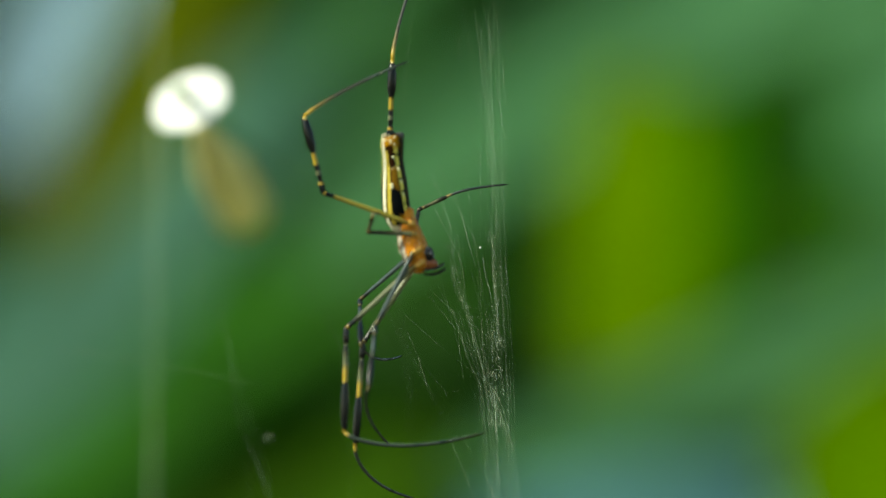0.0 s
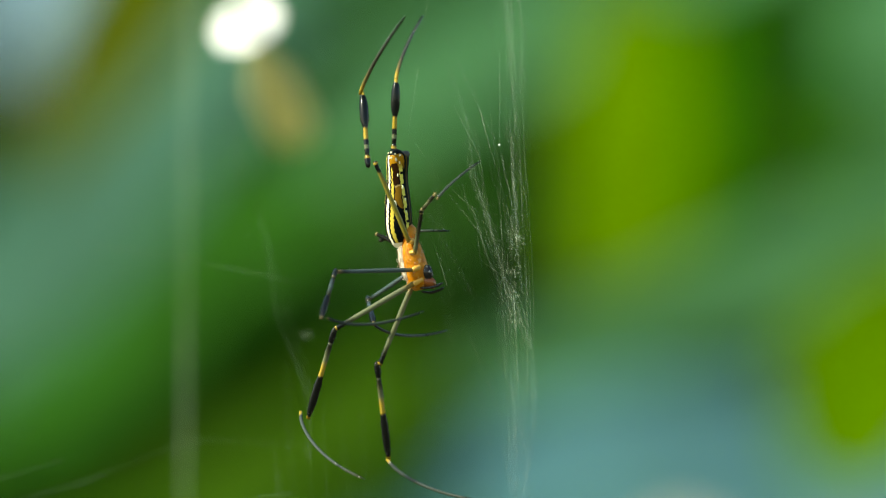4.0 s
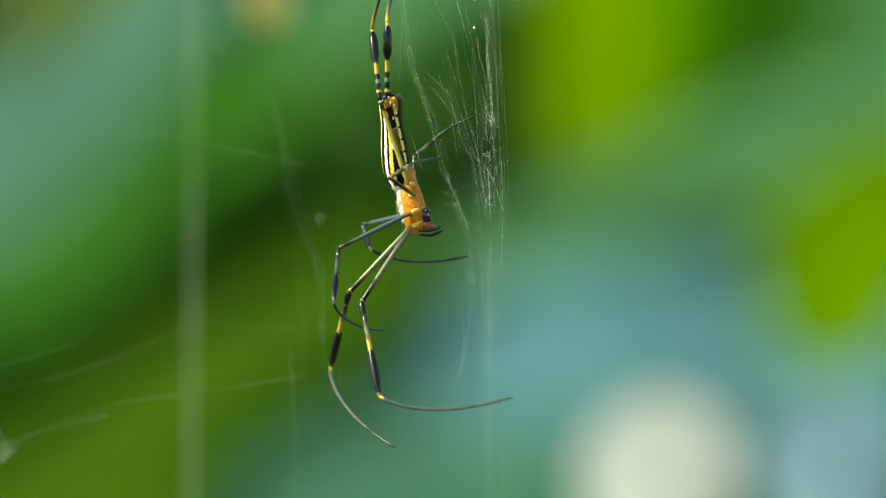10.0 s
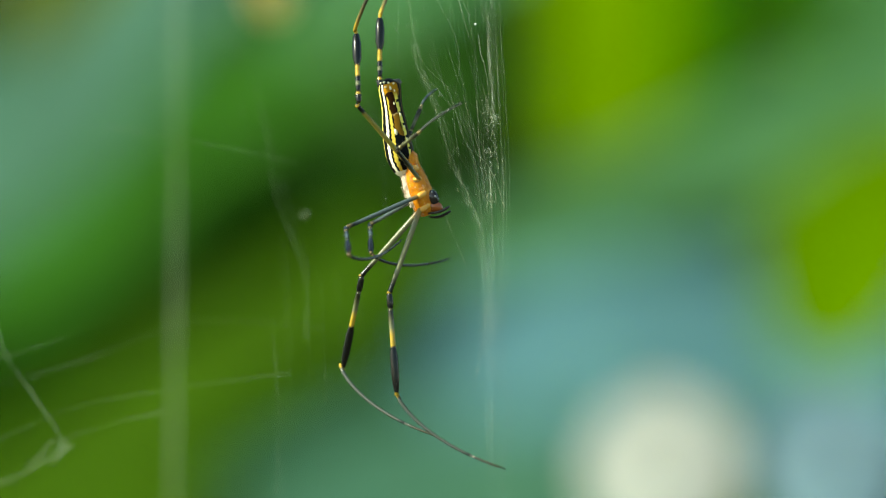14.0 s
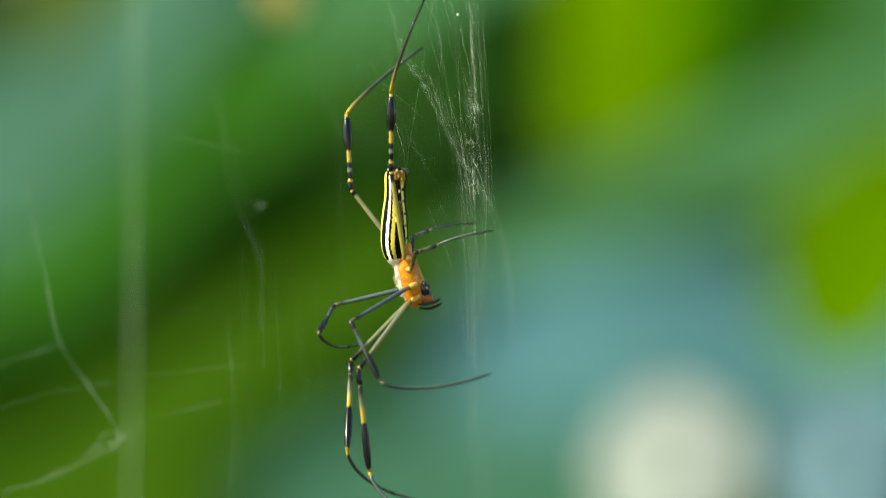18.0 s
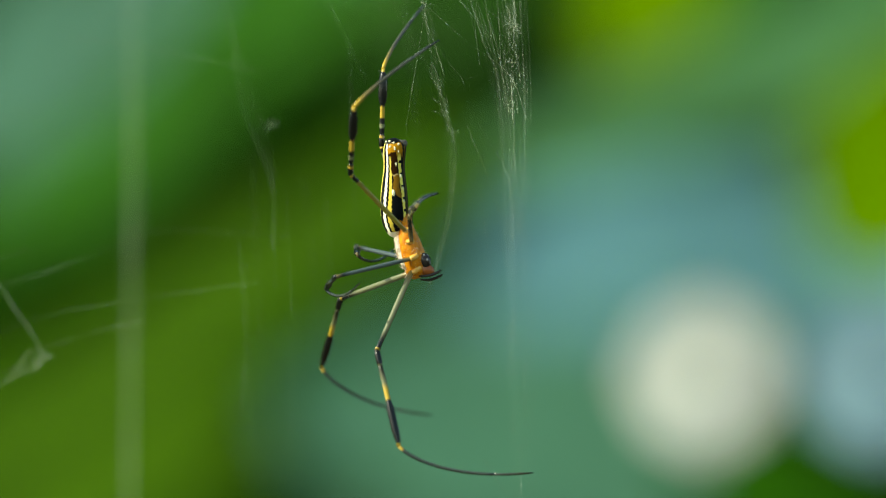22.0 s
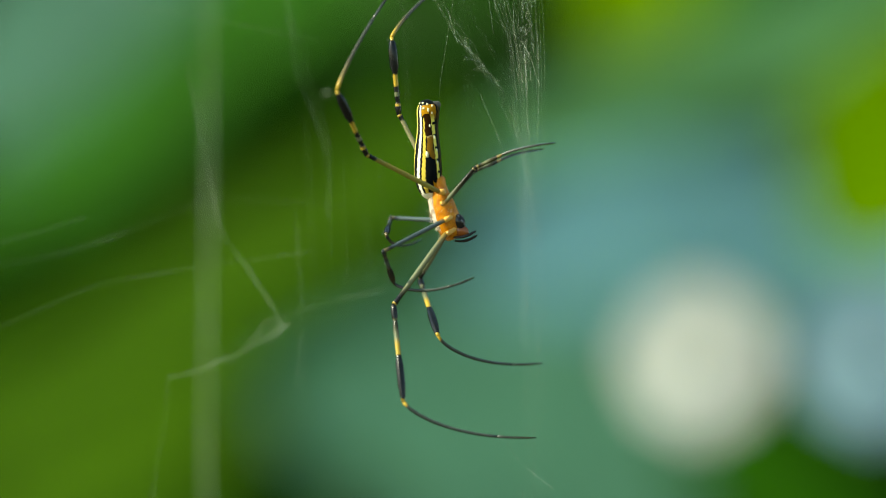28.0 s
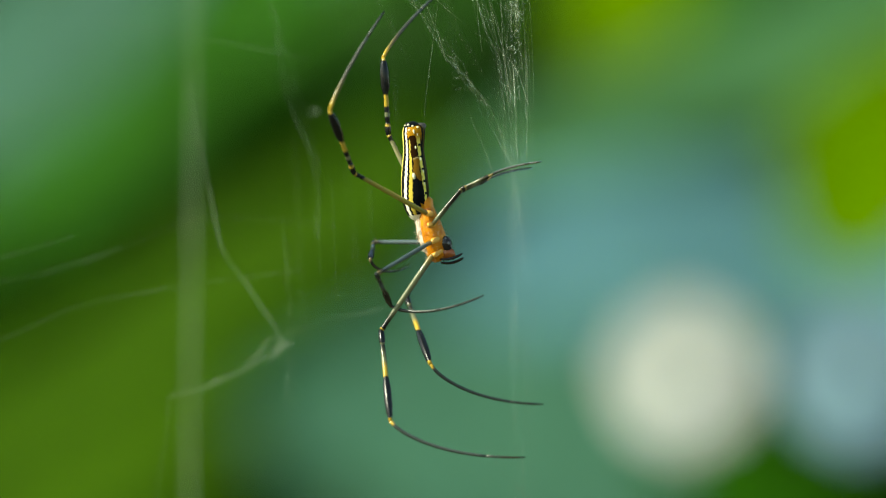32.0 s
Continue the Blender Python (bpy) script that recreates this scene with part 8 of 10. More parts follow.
    walk(parts_of["IIIf_femur"], [
        (0, pose(0.00062, 0.00177, -0.00231, 37.3, 45.3, 118.4)), (0.2667, pose(0.00062, 0.00177, -0.00231, 20.8, 19.9, 108.6)), (0.5, pose(0.00062, 0.00177, -0.00231, 10.9, -3.3, 106.6)), (0.7333, pose(0.00062, 0.00177, -0.00231, 7.8, 23.2, 109.1)), (1, pose(0.00062, 0.00177, -0.00231, 4.7, 53.7, 110.5)),
        (1.5, pose(0.00062, 0.00177, -0.00231, 8.9, 46, 108.5)), (2, pose(0.00062, 0.00177, -0.00231, 17.1, 35.8, 104)), (2.5, pose(0.00062, 0.00177, -0.00231, 7.9, -1.1, 98.1)),
        (3, pose(0.00062, 0.00177, -0.00231, 23.5, 25.9, 109.3)), (3.25, pose(0.00062, 0.00177, -0.00231, -18, 27.7, 107.7)), (3.5, pose(0.00062, 0.00177, -0.00231, -60, 28.1, 105.2)),
        (4.5, pose(0.00062, 0.00177, -0.00231, -6.6, 36.6, 108.6)), (5.5, pose(0.00062, 0.00177, -0.00231, 51.8, 39.1, 119.6)), (6, pose(0.00062, 0.00177, -0.00231, 65.3, 44.6, 133)),
        (6.5, pose(0.00062, 0.00177, -0.00231, 80.4, 46.6, 144.5)), (7, pose(0.00062, 0.00177, -0.00231, 55.9, 42.2, 134)), (7.5, pose(0.00062, 0.00177, -0.00231, 51.6, 36.7, 124)),
        (8, pose(0.00062, 0.00177, -0.00231, 40.9, 27.5, 113.6)), (8.5, pose(0.00062, 0.00177, -0.00231, 51.7, 35.6, 124.6)), (9, pose(0.00062, 0.00177, -0.00231, 28.7, -4.9, 98.9)),
        (9.5, pose(0.00062, 0.00177, -0.00231, 15.7, 27.9, 107.6)), (10, pose(0.00062, 0.00177, -0.00231, 18.6, 24.6, 106.3)), (10.5, pose(0.00062, 0.00177, -0.00231, 19.4, 29.5, 108.2)),
        (11, pose(0.00062, 0.00177, -0.00231, 8.6, 10.7, 105)), (11.5, pose(0.00062, 0.00177, -0.00231, 3.8, 10.8, 105)), (12, pose(0.00062, 0.00177, -0.00231, 12.3, 21.9, 107.5)),
        (12.5, pose(0.00062, 0.00177, -0.00231, 10.8, 13.5, 105.7)), (13, pose(0.00062, 0.00177, -0.00231, 9.4, 3.8, 104.1)), (13.5, pose(0.00062, 0.00177, -0.00231, 4.6, -1.1, 103.7)),
        (14.5, pose(0.00062, 0.00177, -0.00231, 6.9, -15.1, 101.8)), (15.5, pose(0.00062, 0.00177, -0.00231, 10, -28.9, 99)), (16, pose(0.00062, 0.00177, -0.00231, 9.8, -19.8, 100.8)), (16.5, pose(0.00062, 0.00177, -0.00231, 11, -2.8, 104.2)),
        (16.7333, pose(0.00062, 0.00177, -0.00231, -21.0, 2.3, 100.0)), (17, pose(0.00062, 0.00177, -0.00231, -58.1, 4.4, 92.7)), (17.25, pose(0.00062, 0.00177, -0.00231, -17.9, 30.8, 94.5)), (17.5, pose(0.00062, 0.00177, -0.00231, 39.1, 47.3, 121.5)),
        (18, pose(0.00062, 0.00177, -0.00231, 28.2, 37.3, 113.3)), (18.5, pose(0.00062, 0.00177, -0.00231, 29.3, 34.4, 111.3)), (19, pose(0.00062, 0.00177, -0.00231, 27.9, 31.3, 109.3)),
        (19.5, pose(0.00062, 0.00177, -0.00231, 29.6, 28.3, 107.3)), (20, pose(0.00062, 0.00177, -0.00231, 37.2, 26.8, 106.1)), (20.25, pose(0.00062, 0.00177, -0.00231, -5.3, 24.4, 107.4)),
        (20.5, pose(0.00062, 0.00177, -0.00231, -47.2, 23.5, 110.2)), (20.7333, pose(0.00062, 0.00177, -0.00231, -12.4, 16.3, 109.1)), (21, pose(0.00062, 0.00177, -0.00231, 26.6, 10.3, 103.1)), (21.5, pose(0.00062, 0.00177, -0.00231, 32.5, 17, 107.3)),
        (22, pose(0.00062, 0.00177, -0.00231, 28.7, 38.1, 118.8)), (22.5, pose(0.00062, 0.00177, -0.00231, 47, 23.5, 96.9)), (23, pose(0.00062, 0.00177, -0.00231, 47.9, 19.9, 92.4)),
        (23.5, pose(0.00062, 0.00177, -0.00231, 49.7, 10.9, 80.9)), (24, pose(0.00062, 0.00177, -0.00231, 51.9, 11.2, 81.3)), (24.5, pose(0.00062, 0.00177, -0.00231, 70.6, 25, 112.3)),
        (25, pose(0.00062, 0.00177, -0.00231, 56.3, 9.3, 83.9)), (25.5, pose(0.00062, 0.00177, -0.00231, 65.7, 13, 91.9)), (27.5, pose(0.00062, 0.00177, -0.00231, 64.8, 20, 106.1)),
        (28, pose(0.00062, 0.00177, -0.00231, 59.2, 18.8, 103.9)), (28.5, pose(0.00062, 0.00177, -0.00231, 57.9, 18.6, 103.5)), (29, pose(0.00062, 0.00177, -0.00231, 57.1, 20.5, 106.5)),
        (29.5, pose(0.00062, 0.00177, -0.00231, 58.3, 19.3, 104.4)), (30, pose(0.00062, 0.00177, -0.00231, 58, 19.4, 104.7)), (30.5, pose(0.00062, 0.00177, -0.00231, 57.7, 19.6, 104.9)),
        (31, pose(0.00062, 0.00177, -0.00231, 57.5, 18.7, 103.5)), (31.5, pose(0.00062, 0.00177, -0.00231, 56.1, 17.2, 101)), (32, pose(0.00062, 0.00177, -0.00231, 56, 15.1, 97.8)),
    ])
    walk(parts_of["IIIf_tibia"], [
        (0, pose(0.00224, 0.0066, 0.00114, 81.9, 0, 90)), (0.2667, pose(0.00207, 0.00432, 0.00310, 66.9, 12.9, 110.1)), (0.5, pose(0.00183, 0.00177, 0.00373, 57.3, 27.6, 125.8)), (0.7333, pose(0.00063, 0.00431, 0.00329, 75.3, 29.7, 138.5)), (1, pose(-0.00065, 0.00657, 0.00133, 96, 27.8, 153.2)),
        (1.5, pose(0.00013, 0.00622, 0.00192, 92.6, 27.7, 157.7)), (2, pose(0.00153, 0.00555, 0.00246, 90.1, 27.7, 157.2)), (2.5, pose(0.00147, 0.00177, 0.00379, 84.1, 27.1, 145.6)),
        (3, pose(0.00212, 0.00491, 0.00277, 97.8, 28.8, 135.1)), (3.5, pose(-0.00491, 0.00177, 0.00041, 85.2, 31.3, 152.9)), (5.5, pose(0.00363, 0.00624, 0.00065, 75.6, 28.5, 115.3)),
        (6, pose(0.00348, 0.0069, -0.00048, 76.3, 25.3, 84)), (6.5, pose(0.00353, 0.00714, -0.0016, 76.2, 30.7, 102.8)), (7, pose(0.00267, 0.00697, 0.00025, 75.2, 29.7, 97.9)),
        (7.5, pose(0.00333, 0.00636, 0.00076, 77.1, 33.1, 111.3)), (8, pose(0.00344, 0.00535, 0.00182, 72.3, 28.5, 81.3)), (8.5, pose(0.00333, 0.00634, 0.00079, 66.6, 27.5, 78.7)),
        (9, pose(0.00361, 0.00177, 0.00307, 53.8, 40.8, 96.7)), (9.5, pose(0.00136, 0.00492, 0.00293, 61.3, 59.2, 128.5)), (10, pose(0.00182, 0.00465, 0.003, 51.8, 50.5, 97.7)),
        (10.5, pose(0.00167, 0.00512, 0.00275, 59, 57.9, 114)), (11, pose(0.00121, 0.0031, 0.00367, 47.6, 54.6, 106.8)), (11.5, pose(0.00071, 0.00298, 0.00372, 43.7, 54.7, 107)),
        (12, pose(0.0012, 0.0043, 0.00327, 48.7, 54.9, 107.4)), (12.5, pose(0.00134, 0.00344, 0.00357, 51.7, 56.4, 110.5)), (13, pose(0.00149, 0.00241, 0.00375, 56.5, 58.2, 115.2)),
        (13.5, pose(0.00113, 0.00177, 0.00382, 30.7, 25.2, 72.2)), (14.5, pose(0.00167, 0.00037, 0.00359, 37.5, 52.1, 90.6)), (15.5, pose(0.00213, -0.00096, 0.003, 81, 72, 144)), (16, pose(0.00203, -0.00006, 0.0034, 58, 68.7, 106.7)),
        (16.5, pose(0.00183, 0.00177, 0.00372, 22.7, 25.4, 44.3)), (16.7333, pose(-0.00159, 0.00162, 0.00343, -13.6, 43.6, 32.4)), (17, pose(-0.00461, 0.00177, 0.00094, -72.4, 49.6, -1.2)), (17.5, pose(0.00209, 0.00679, 0.00093, -92.8, 50.5, -19.9)),
        (18, pose(0.00199, 0.00594, 0.00201, -82.9, 51.3, -27.2)), (18.5, pose(0.00232, 0.00569, 0.00212, -84.6, 51.7, -32.2)), (19, pose(0.0024, 0.00539, 0.00234, -85, 51.8, -34)),
        (19.5, pose(0.00277, 0.00509, 0.0024, -83.6, 52.1, -37.1)), (20, pose(0.00358, 0.00493, 0.00206, -87.1, 53.1, -49.4)), (20.5, pose(-0.0042, 0.00177, 0.00152, -65.5, 48.7, -20.7)),
        (20.7333, pose(-0.00118, 0.00293, 0.00346, -68.6, 50.8, -27.3)), (21, pose(0.00308, 0.00335, 0.00311, -72.7, 52.8, -35.5)), (21.5, pose(0.00331, 0.00421, 0.00266, -59.2, 49.5, -25.2)), (22, pose(0.0016, 0.00611, 0.00194, -75.3, 47.8, -7.3)),
        (22.5, pose(0.00488, 0.00397, 0.00154, -77.3, 57.9, -40.4)), (23, pose(0.00512, 0.00336, 0.00157, -84.7, 61.1, -63.4)), (23.5, pose(0.00537, 0.00177, 0.0016, -83.3, 61, -52.2)),
        (24, pose(0.00551, 0.00177, 0.00142, -79.8, 60.7, -49.5)), (24.5, pose(0.00566, 0.00477, -0.00045, -91.6, 60.7, -52.7)), (25, pose(0.00577, 0.00177, 0.00106, -85.1, 60.7, -51)),
        (25.5, pose(0.0062, 0.00252, 0.00016, -83, 61.2, -57.7)), (27.5, pose(0.00572, 0.00417, 0.00016, -82.5, 61.3, -39.7)), (28, pose(0.0055, 0.00402, 0.00067, -79.9, 62.1, -47)),
        (28.5, pose(0.00544, 0.004, 0.00079, -78.2, 61.9, -44.5)), (29, pose(0.00524, 0.00436, 0.00082, -77.9, 61.6, -41.5)), (29.5, pose(0.00542, 0.0041, 0.00075, -75.7, 62.1, -45.2)),
        (30, pose(0.00539, 0.00414, 0.00077, -72, 62.1, -45.3)), (30.5, pose(0.00536, 0.00417, 0.00079, -74.4, 62.2, -46)), (31, pose(0.00541, 0.00401, 0.00083, -76.3, 62.4, -47.7)),
        (31.5, pose(0.00544, 0.00374, 0.00097, -74.1, 62.4, -47.7)), (32, pose(0.00555, 0.00335, 0.00101, -73.4, 62.8, -50.5)),
    ])
    walk(parts_of["IIIf_metatarsus"], [
        (0, pose(0.00681, 0.0066, 0.00178, 180, -83.8, 0)), (0.2667, pose(0.00591, 0.00616, 0.00487, -82.2, -86.4, -135.0)), (0.5, pose(0.0043, 0.00498, 0.00594, -69.7, -79.9, 180)), (0.7333, pose(0.00315, 0.00804, 0.00431, -69.9, -87.6, -179.6)), (1, pose(0.00162, 0.01057, 0.0009, 110.8, -83.6, 0)),
        (1.5, pose(0.00197, 0.01045, 0.00173, 129.8, -72.2, 0)), (2, pose(0.00333, 0.0098, 0.00245, 165.8, -69.1, 0)), (2.5, pose(0.00389, 0.00568, 0.00421, 142.2, -75.4, 0)),
        (3, pose(0.00556, 0.00794, 0.00222, 133.3, -77, 0)), (3.5, pose(-0.00299, 0.00595, 0.00074, 157.6, -75.2, 0)), (5.5, pose(0.00744, 0.00865, 0.00165, -12.8, -81.5, 180)),
        (6, pose(0.00798, 0.0069, 0.00051, -25, -82.5, 180)), (6.5, pose(0.00778, 0.00868, -0.00066, -29.1, -82, 180)), (7, pose(0.00701, 0.00816, 0.00127, -16.3, -79.1, 180)),
        (7.5, pose(0.00732, 0.00852, 0.00162, -17.4, -87.4, 180)), (8, pose(0.00789, 0.00535, 0.00305, -17.4, -85.2, 180)), (8.5, pose(0.00765, 0.00634, 0.00242, -22.7, -80.9, 180)),
        (9, pose(0.00709, 0.00398, 0.00513, -16.2, -76.7, 180)), (9.5, pose(0.00335, 0.00892, 0.00406, -36, -77.5, 180)), (10, pose(0.00511, 0.00732, 0.00481, -40.7, -73.5, 180)),
        (10.5, pose(0.00446, 0.00857, 0.00401, -24.7, -75, 180)), (11, pose(0.00374, 0.00651, 0.00547, -8.8, -70.5, 180)), (11.5, pose(0.00296, 0.00652, 0.00565, -12.2, -69.3, 180)),
        (12, pose(0.00376, 0.00772, 0.00502, 0, -70.3, -180)), (12.5, pose(0.0039, 0.00694, 0.00515, 15.2, -69.8, -180)), (13, pose(0.00405, 0.00601, 0.00509, 22.4, -69.5, -180)),
        (13.5, pose(0.00389, 0.00266, 0.00741, 59.8, -54.4, -180)), (14.5, pose(0.00445, 0.00329, 0.00584, 62.8, -71.7, -177.3)), (15.5, pose(0.00425, 0.00313, 0.00322, 71, -89.1, -180)), (16, pose(0.00512, 0.00325, 0.00428, 64.8, -80.8, -180)),
        (16.5, pose(0.00438, 0.00177, 0.00757, 65.2, -73.1, 180)), (16.7333, pose(0.00044, 0.00419, 0.00668, 67.2, -77.1, -179.6)), (17, pose(-0.00346, 0.00615, 0.00184, 70.3, -81.6, -180)), (17.5, pose(0.0035, 0.01118, 0.00079, -133.6, -78.1, 0)),
        (18, pose(0.00448, 0.00981, 0.00236, -144.8, -82.7, 0)), (18.5, pose(0.00506, 0.0094, 0.00239, -153.7, -83.6, 0)), (19, pose(0.00524, 0.00902, 0.00259, -164.4, -84.6, 0)),
        (19.5, pose(0.00586, 0.0085, 0.00272, -155, -85.9, 0)), (20, pose(0.0072, 0.00778, 0.00221, -150.9, -86.3, 0)), (20.5, pose(-0.00137, 0.00519, 0.00279, 39.8, -88.6, -180)),
        (20.7333, pose(0.00195, 0.00614, 0.00453, 36.4, -84.4, -179.0)), (21, pose(0.00653, 0.0063, 0.00394, 34.7, -79.5, -180)), (21.5, pose(0.00663, 0.00703, 0.00419, 14.7, -73.7, -180)), (22, pose(0.00303, 0.01043, 0.00273, 68.7, -82.9, -180)),
        (22.5, pose(0.00846, 0.00684, 0.00208, 26.9, -85.3, -180)), (23, pose(0.0094, 0.00508, 0.00177, 28.4, -87.4, -180)), (23.5, pose(0.00928, 0.0042, 0.00187, 23.3, -89.8, -180)),
        (24, pose(0.00943, 0.00418, 0.00182, 31.7, -85.6, -180)), (24.5, pose(0.00926, 0.00766, -0.00051, -147.2, -86, 0)), (25, pose(0.00956, 0.0044, 0.00125, -155.8, -86.8, 0)),
        (25.5, pose(0.01034, 0.00456, 0.00043, -154.4, -82.9, 0)), (27.5, pose(0.00905, 0.00736, 0.00045, -148.5, -88.1, 0)), (28, pose(0.00931, 0.0066, 0.00105, -143.1, -88.4, 0)),
        (28.5, pose(0.00921, 0.00664, 0.00123, -144.5, -89.9, 0)), (29, pose(0.00887, 0.00717, 0.00128, 34.6, -88.9, -180)), (29.5, pose(0.0093, 0.00654, 0.00128, 36.3, -89.8, -180)),
        (30, pose(0.0094, 0.00633, 0.00143, -141.1, -89.7, 0)), (30.5, pose(0.00932, 0.00647, 0.00137, 38.8, -89.7, 180)), (31, pose(0.00938, 0.00632, 0.00133, 38.4, -89.1, -180)),
        (31.5, pose(0.00947, 0.0059, 0.00156, 38.9, -89.7, -180)), (32, pose(0.00971, 0.00526, 0.00161, -141.1, -89.4, 0)),
    ])
    walk(parts_of["IVn_femur"], [
        (0, pose(0.00015, -0.00208, -0.00062, -53.3, 0, 90)), (0.5, pose(0.00015, -0.00208, -0.00062, -48.2, -15.9, 107)), (1, pose(0.00015, -0.00208, -0.00062, -47, -17.9, 109.3)),
        (1.5, pose(0.00015, -0.00208, -0.00062, -47.8, -15.9, 106.9)), (2, pose(0.00015, -0.00208, -0.00062, -48.1, -17.9, 109.2)), (2.5, pose(0.00015, -0.00208, -0.00062, -36, -9.2, 102.6)),
        (3, pose(0.00015, -0.00208, -0.00062, -34.1, -23.6, 112.2)), (3.5, pose(0.00015, -0.00208, -0.00062, -22.3, -18.2, 109.7)), (5.5, pose(0.00015, -0.00208, -0.00062, -18.7, 4.1, 102)),
        (6, pose(0.00015, -0.00208, -0.00062, -31, 6.4, 100.6)), (6.5, pose(0.00015, -0.00208, -0.00062, -37.2, -2.4, 107.3)), (7, pose(0.00015, -0.00208, -0.00062, -31.8, 7.2, 101.4)),
        (7.5, pose(0.00015, -0.00208, -0.00062, -22.7, 5.2, 102.2)), (8, pose(0.00015, -0.00208, -0.00062, -24.9, -5.8, 107.3)), (8.5, pose(0.00015, -0.00208, -0.00062, -23.1, -13.6, 110.6)),
        (9, pose(0.00015, -0.00208, -0.00062, -18.9, -11.6, 109.9)), (9.5, pose(0.00015, -0.00208, -0.00062, -6.5, 2.2, 108.4)), (10, pose(0.00015, -0.00208, -0.00062, -6.1, 2, 108.4)),
        (10.5, pose(0.00015, -0.00208, -0.00062, -6.1, 2, 108.4)), (11, pose(0.00015, -0.00208, -0.00062, -2.8, 0.9, 108.4)), (11.5, pose(0.00015, -0.00208, -0.00062, -10.4, 3.4, 108)),
        (12, pose(0.00015, -0.00208, -0.00062, -14.5, 4.7, 107.6)), (12.5, pose(0.00015, -0.00208, -0.00062, -14.1, 4.6, 107.7)), (13, pose(0.00015, -0.00208, -0.00062, -13.8, 4.5, 107.7)),
        (13.5, pose(0.00015, -0.00208, -0.00062, -17.7, -9.1, 112)), (14.5, pose(0.00015, -0.00208, -0.00062, -38.1, -7.9, 110.6)), (15.5, pose(0.00015, -0.00208, -0.00062, -58.5, -7.3, 108.9)), (16, pose(0.00015, -0.00208, -0.00062, -52.2, -8.8, 110.9)),
        (16.5, pose(0.00015, -0.00208, -0.00062, -31.1, -6.6, 109.6)), (17, pose(0.00015, -0.00208, -0.00062, -15.8, -9.2, 110.3)), (17.5, pose(0.00015, -0.00208, -0.00062, 3, -1.1, 110.7)),
        (18, pose(0.00015, -0.00208, -0.00062, 6.2, -2.3, 110.6)), (18.5, pose(0.00015, -0.00208, -0.00062, 4.9, -1.8, 110.6)), (19, pose(0.00015, -0.00208, -0.00062, 2.4, -0.9, 110.7)),
        (19.5, pose(0.00015, -0.00208, -0.00062, -22.3, -15.2, 116.4)), (20, pose(0.00015, -0.00208, -0.00062, -39.5, -15.5, 116.7)), (20.5, pose(0.00015, -0.00208, -0.00062, -59.2, -14.1, 114.3)),
        (21, pose(0.00015, -0.00208, -0.00062, -55.2, -14, 114.2)), (21.2667, pose(0.00015, -0.00208, -0.00062, -47.3, -12.9, 113.1)), (21.5, pose(0.00015, -0.00208, -0.00062, -40.4, -11.9, 112.3)), (22, pose(0.00015, -0.00208, -0.00062, -35.8, -18.1, 116.8)),
        (22.5, pose(0.00015, -0.00208, -0.00062, -46.6, -8.5, 106)), (23, pose(0.00015, -0.00208, -0.00062, -56.6, -3.6, 98.3)), (23.5, pose(0.00015, -0.00208, -0.00062, -51.8, -11.1, 107.8)),
        (24, pose(0.00015, -0.00208, -0.00062, -44.6, -6.3, 102.9)), (24.5, pose(0.00015, -0.00208, -0.00062, -45, -13.6, 110.1)), (25, pose(0.00015, -0.00208, -0.00062, -42.4, -0.9, 98.2)),
        (25.5, pose(0.00015, -0.00208, -0.00062, -49.7, -10.8, 109.7)), (27.5, pose(0.00015, -0.00208, -0.00062, -45.9, -9.4, 108.2)), (28, pose(0.00015, -0.00208, -0.00062, -49.8, -12.2, 111.5)),
        (28.5, pose(0.00015, -0.00208, -0.00062, -49.6, -11.2, 110.3)), (29, pose(0.00015, -0.00208, -0.00062, -49.9, -9.7, 108.5)), (29.5, pose(0.00015, -0.00208, -0.00062, -49.4, -10.8, 109.8)),
        (30, pose(0.00015, -0.00208, -0.00062, -48.5, -10, 108.9)), (30.5, pose(0.00015, -0.00208, -0.00062, -48.8, -9.9, 108.8)), (31, pose(0.00015, -0.00208, -0.00062, -48.8, -10.3, 109.2)),
        (31.5, pose(0.00015, -0.00208, -0.00062, -48.5, -10, 108.9)), (32, pose(0.00015, -0.00208, -0.00062, -48.7, -10.9, 109.9)),
    ])
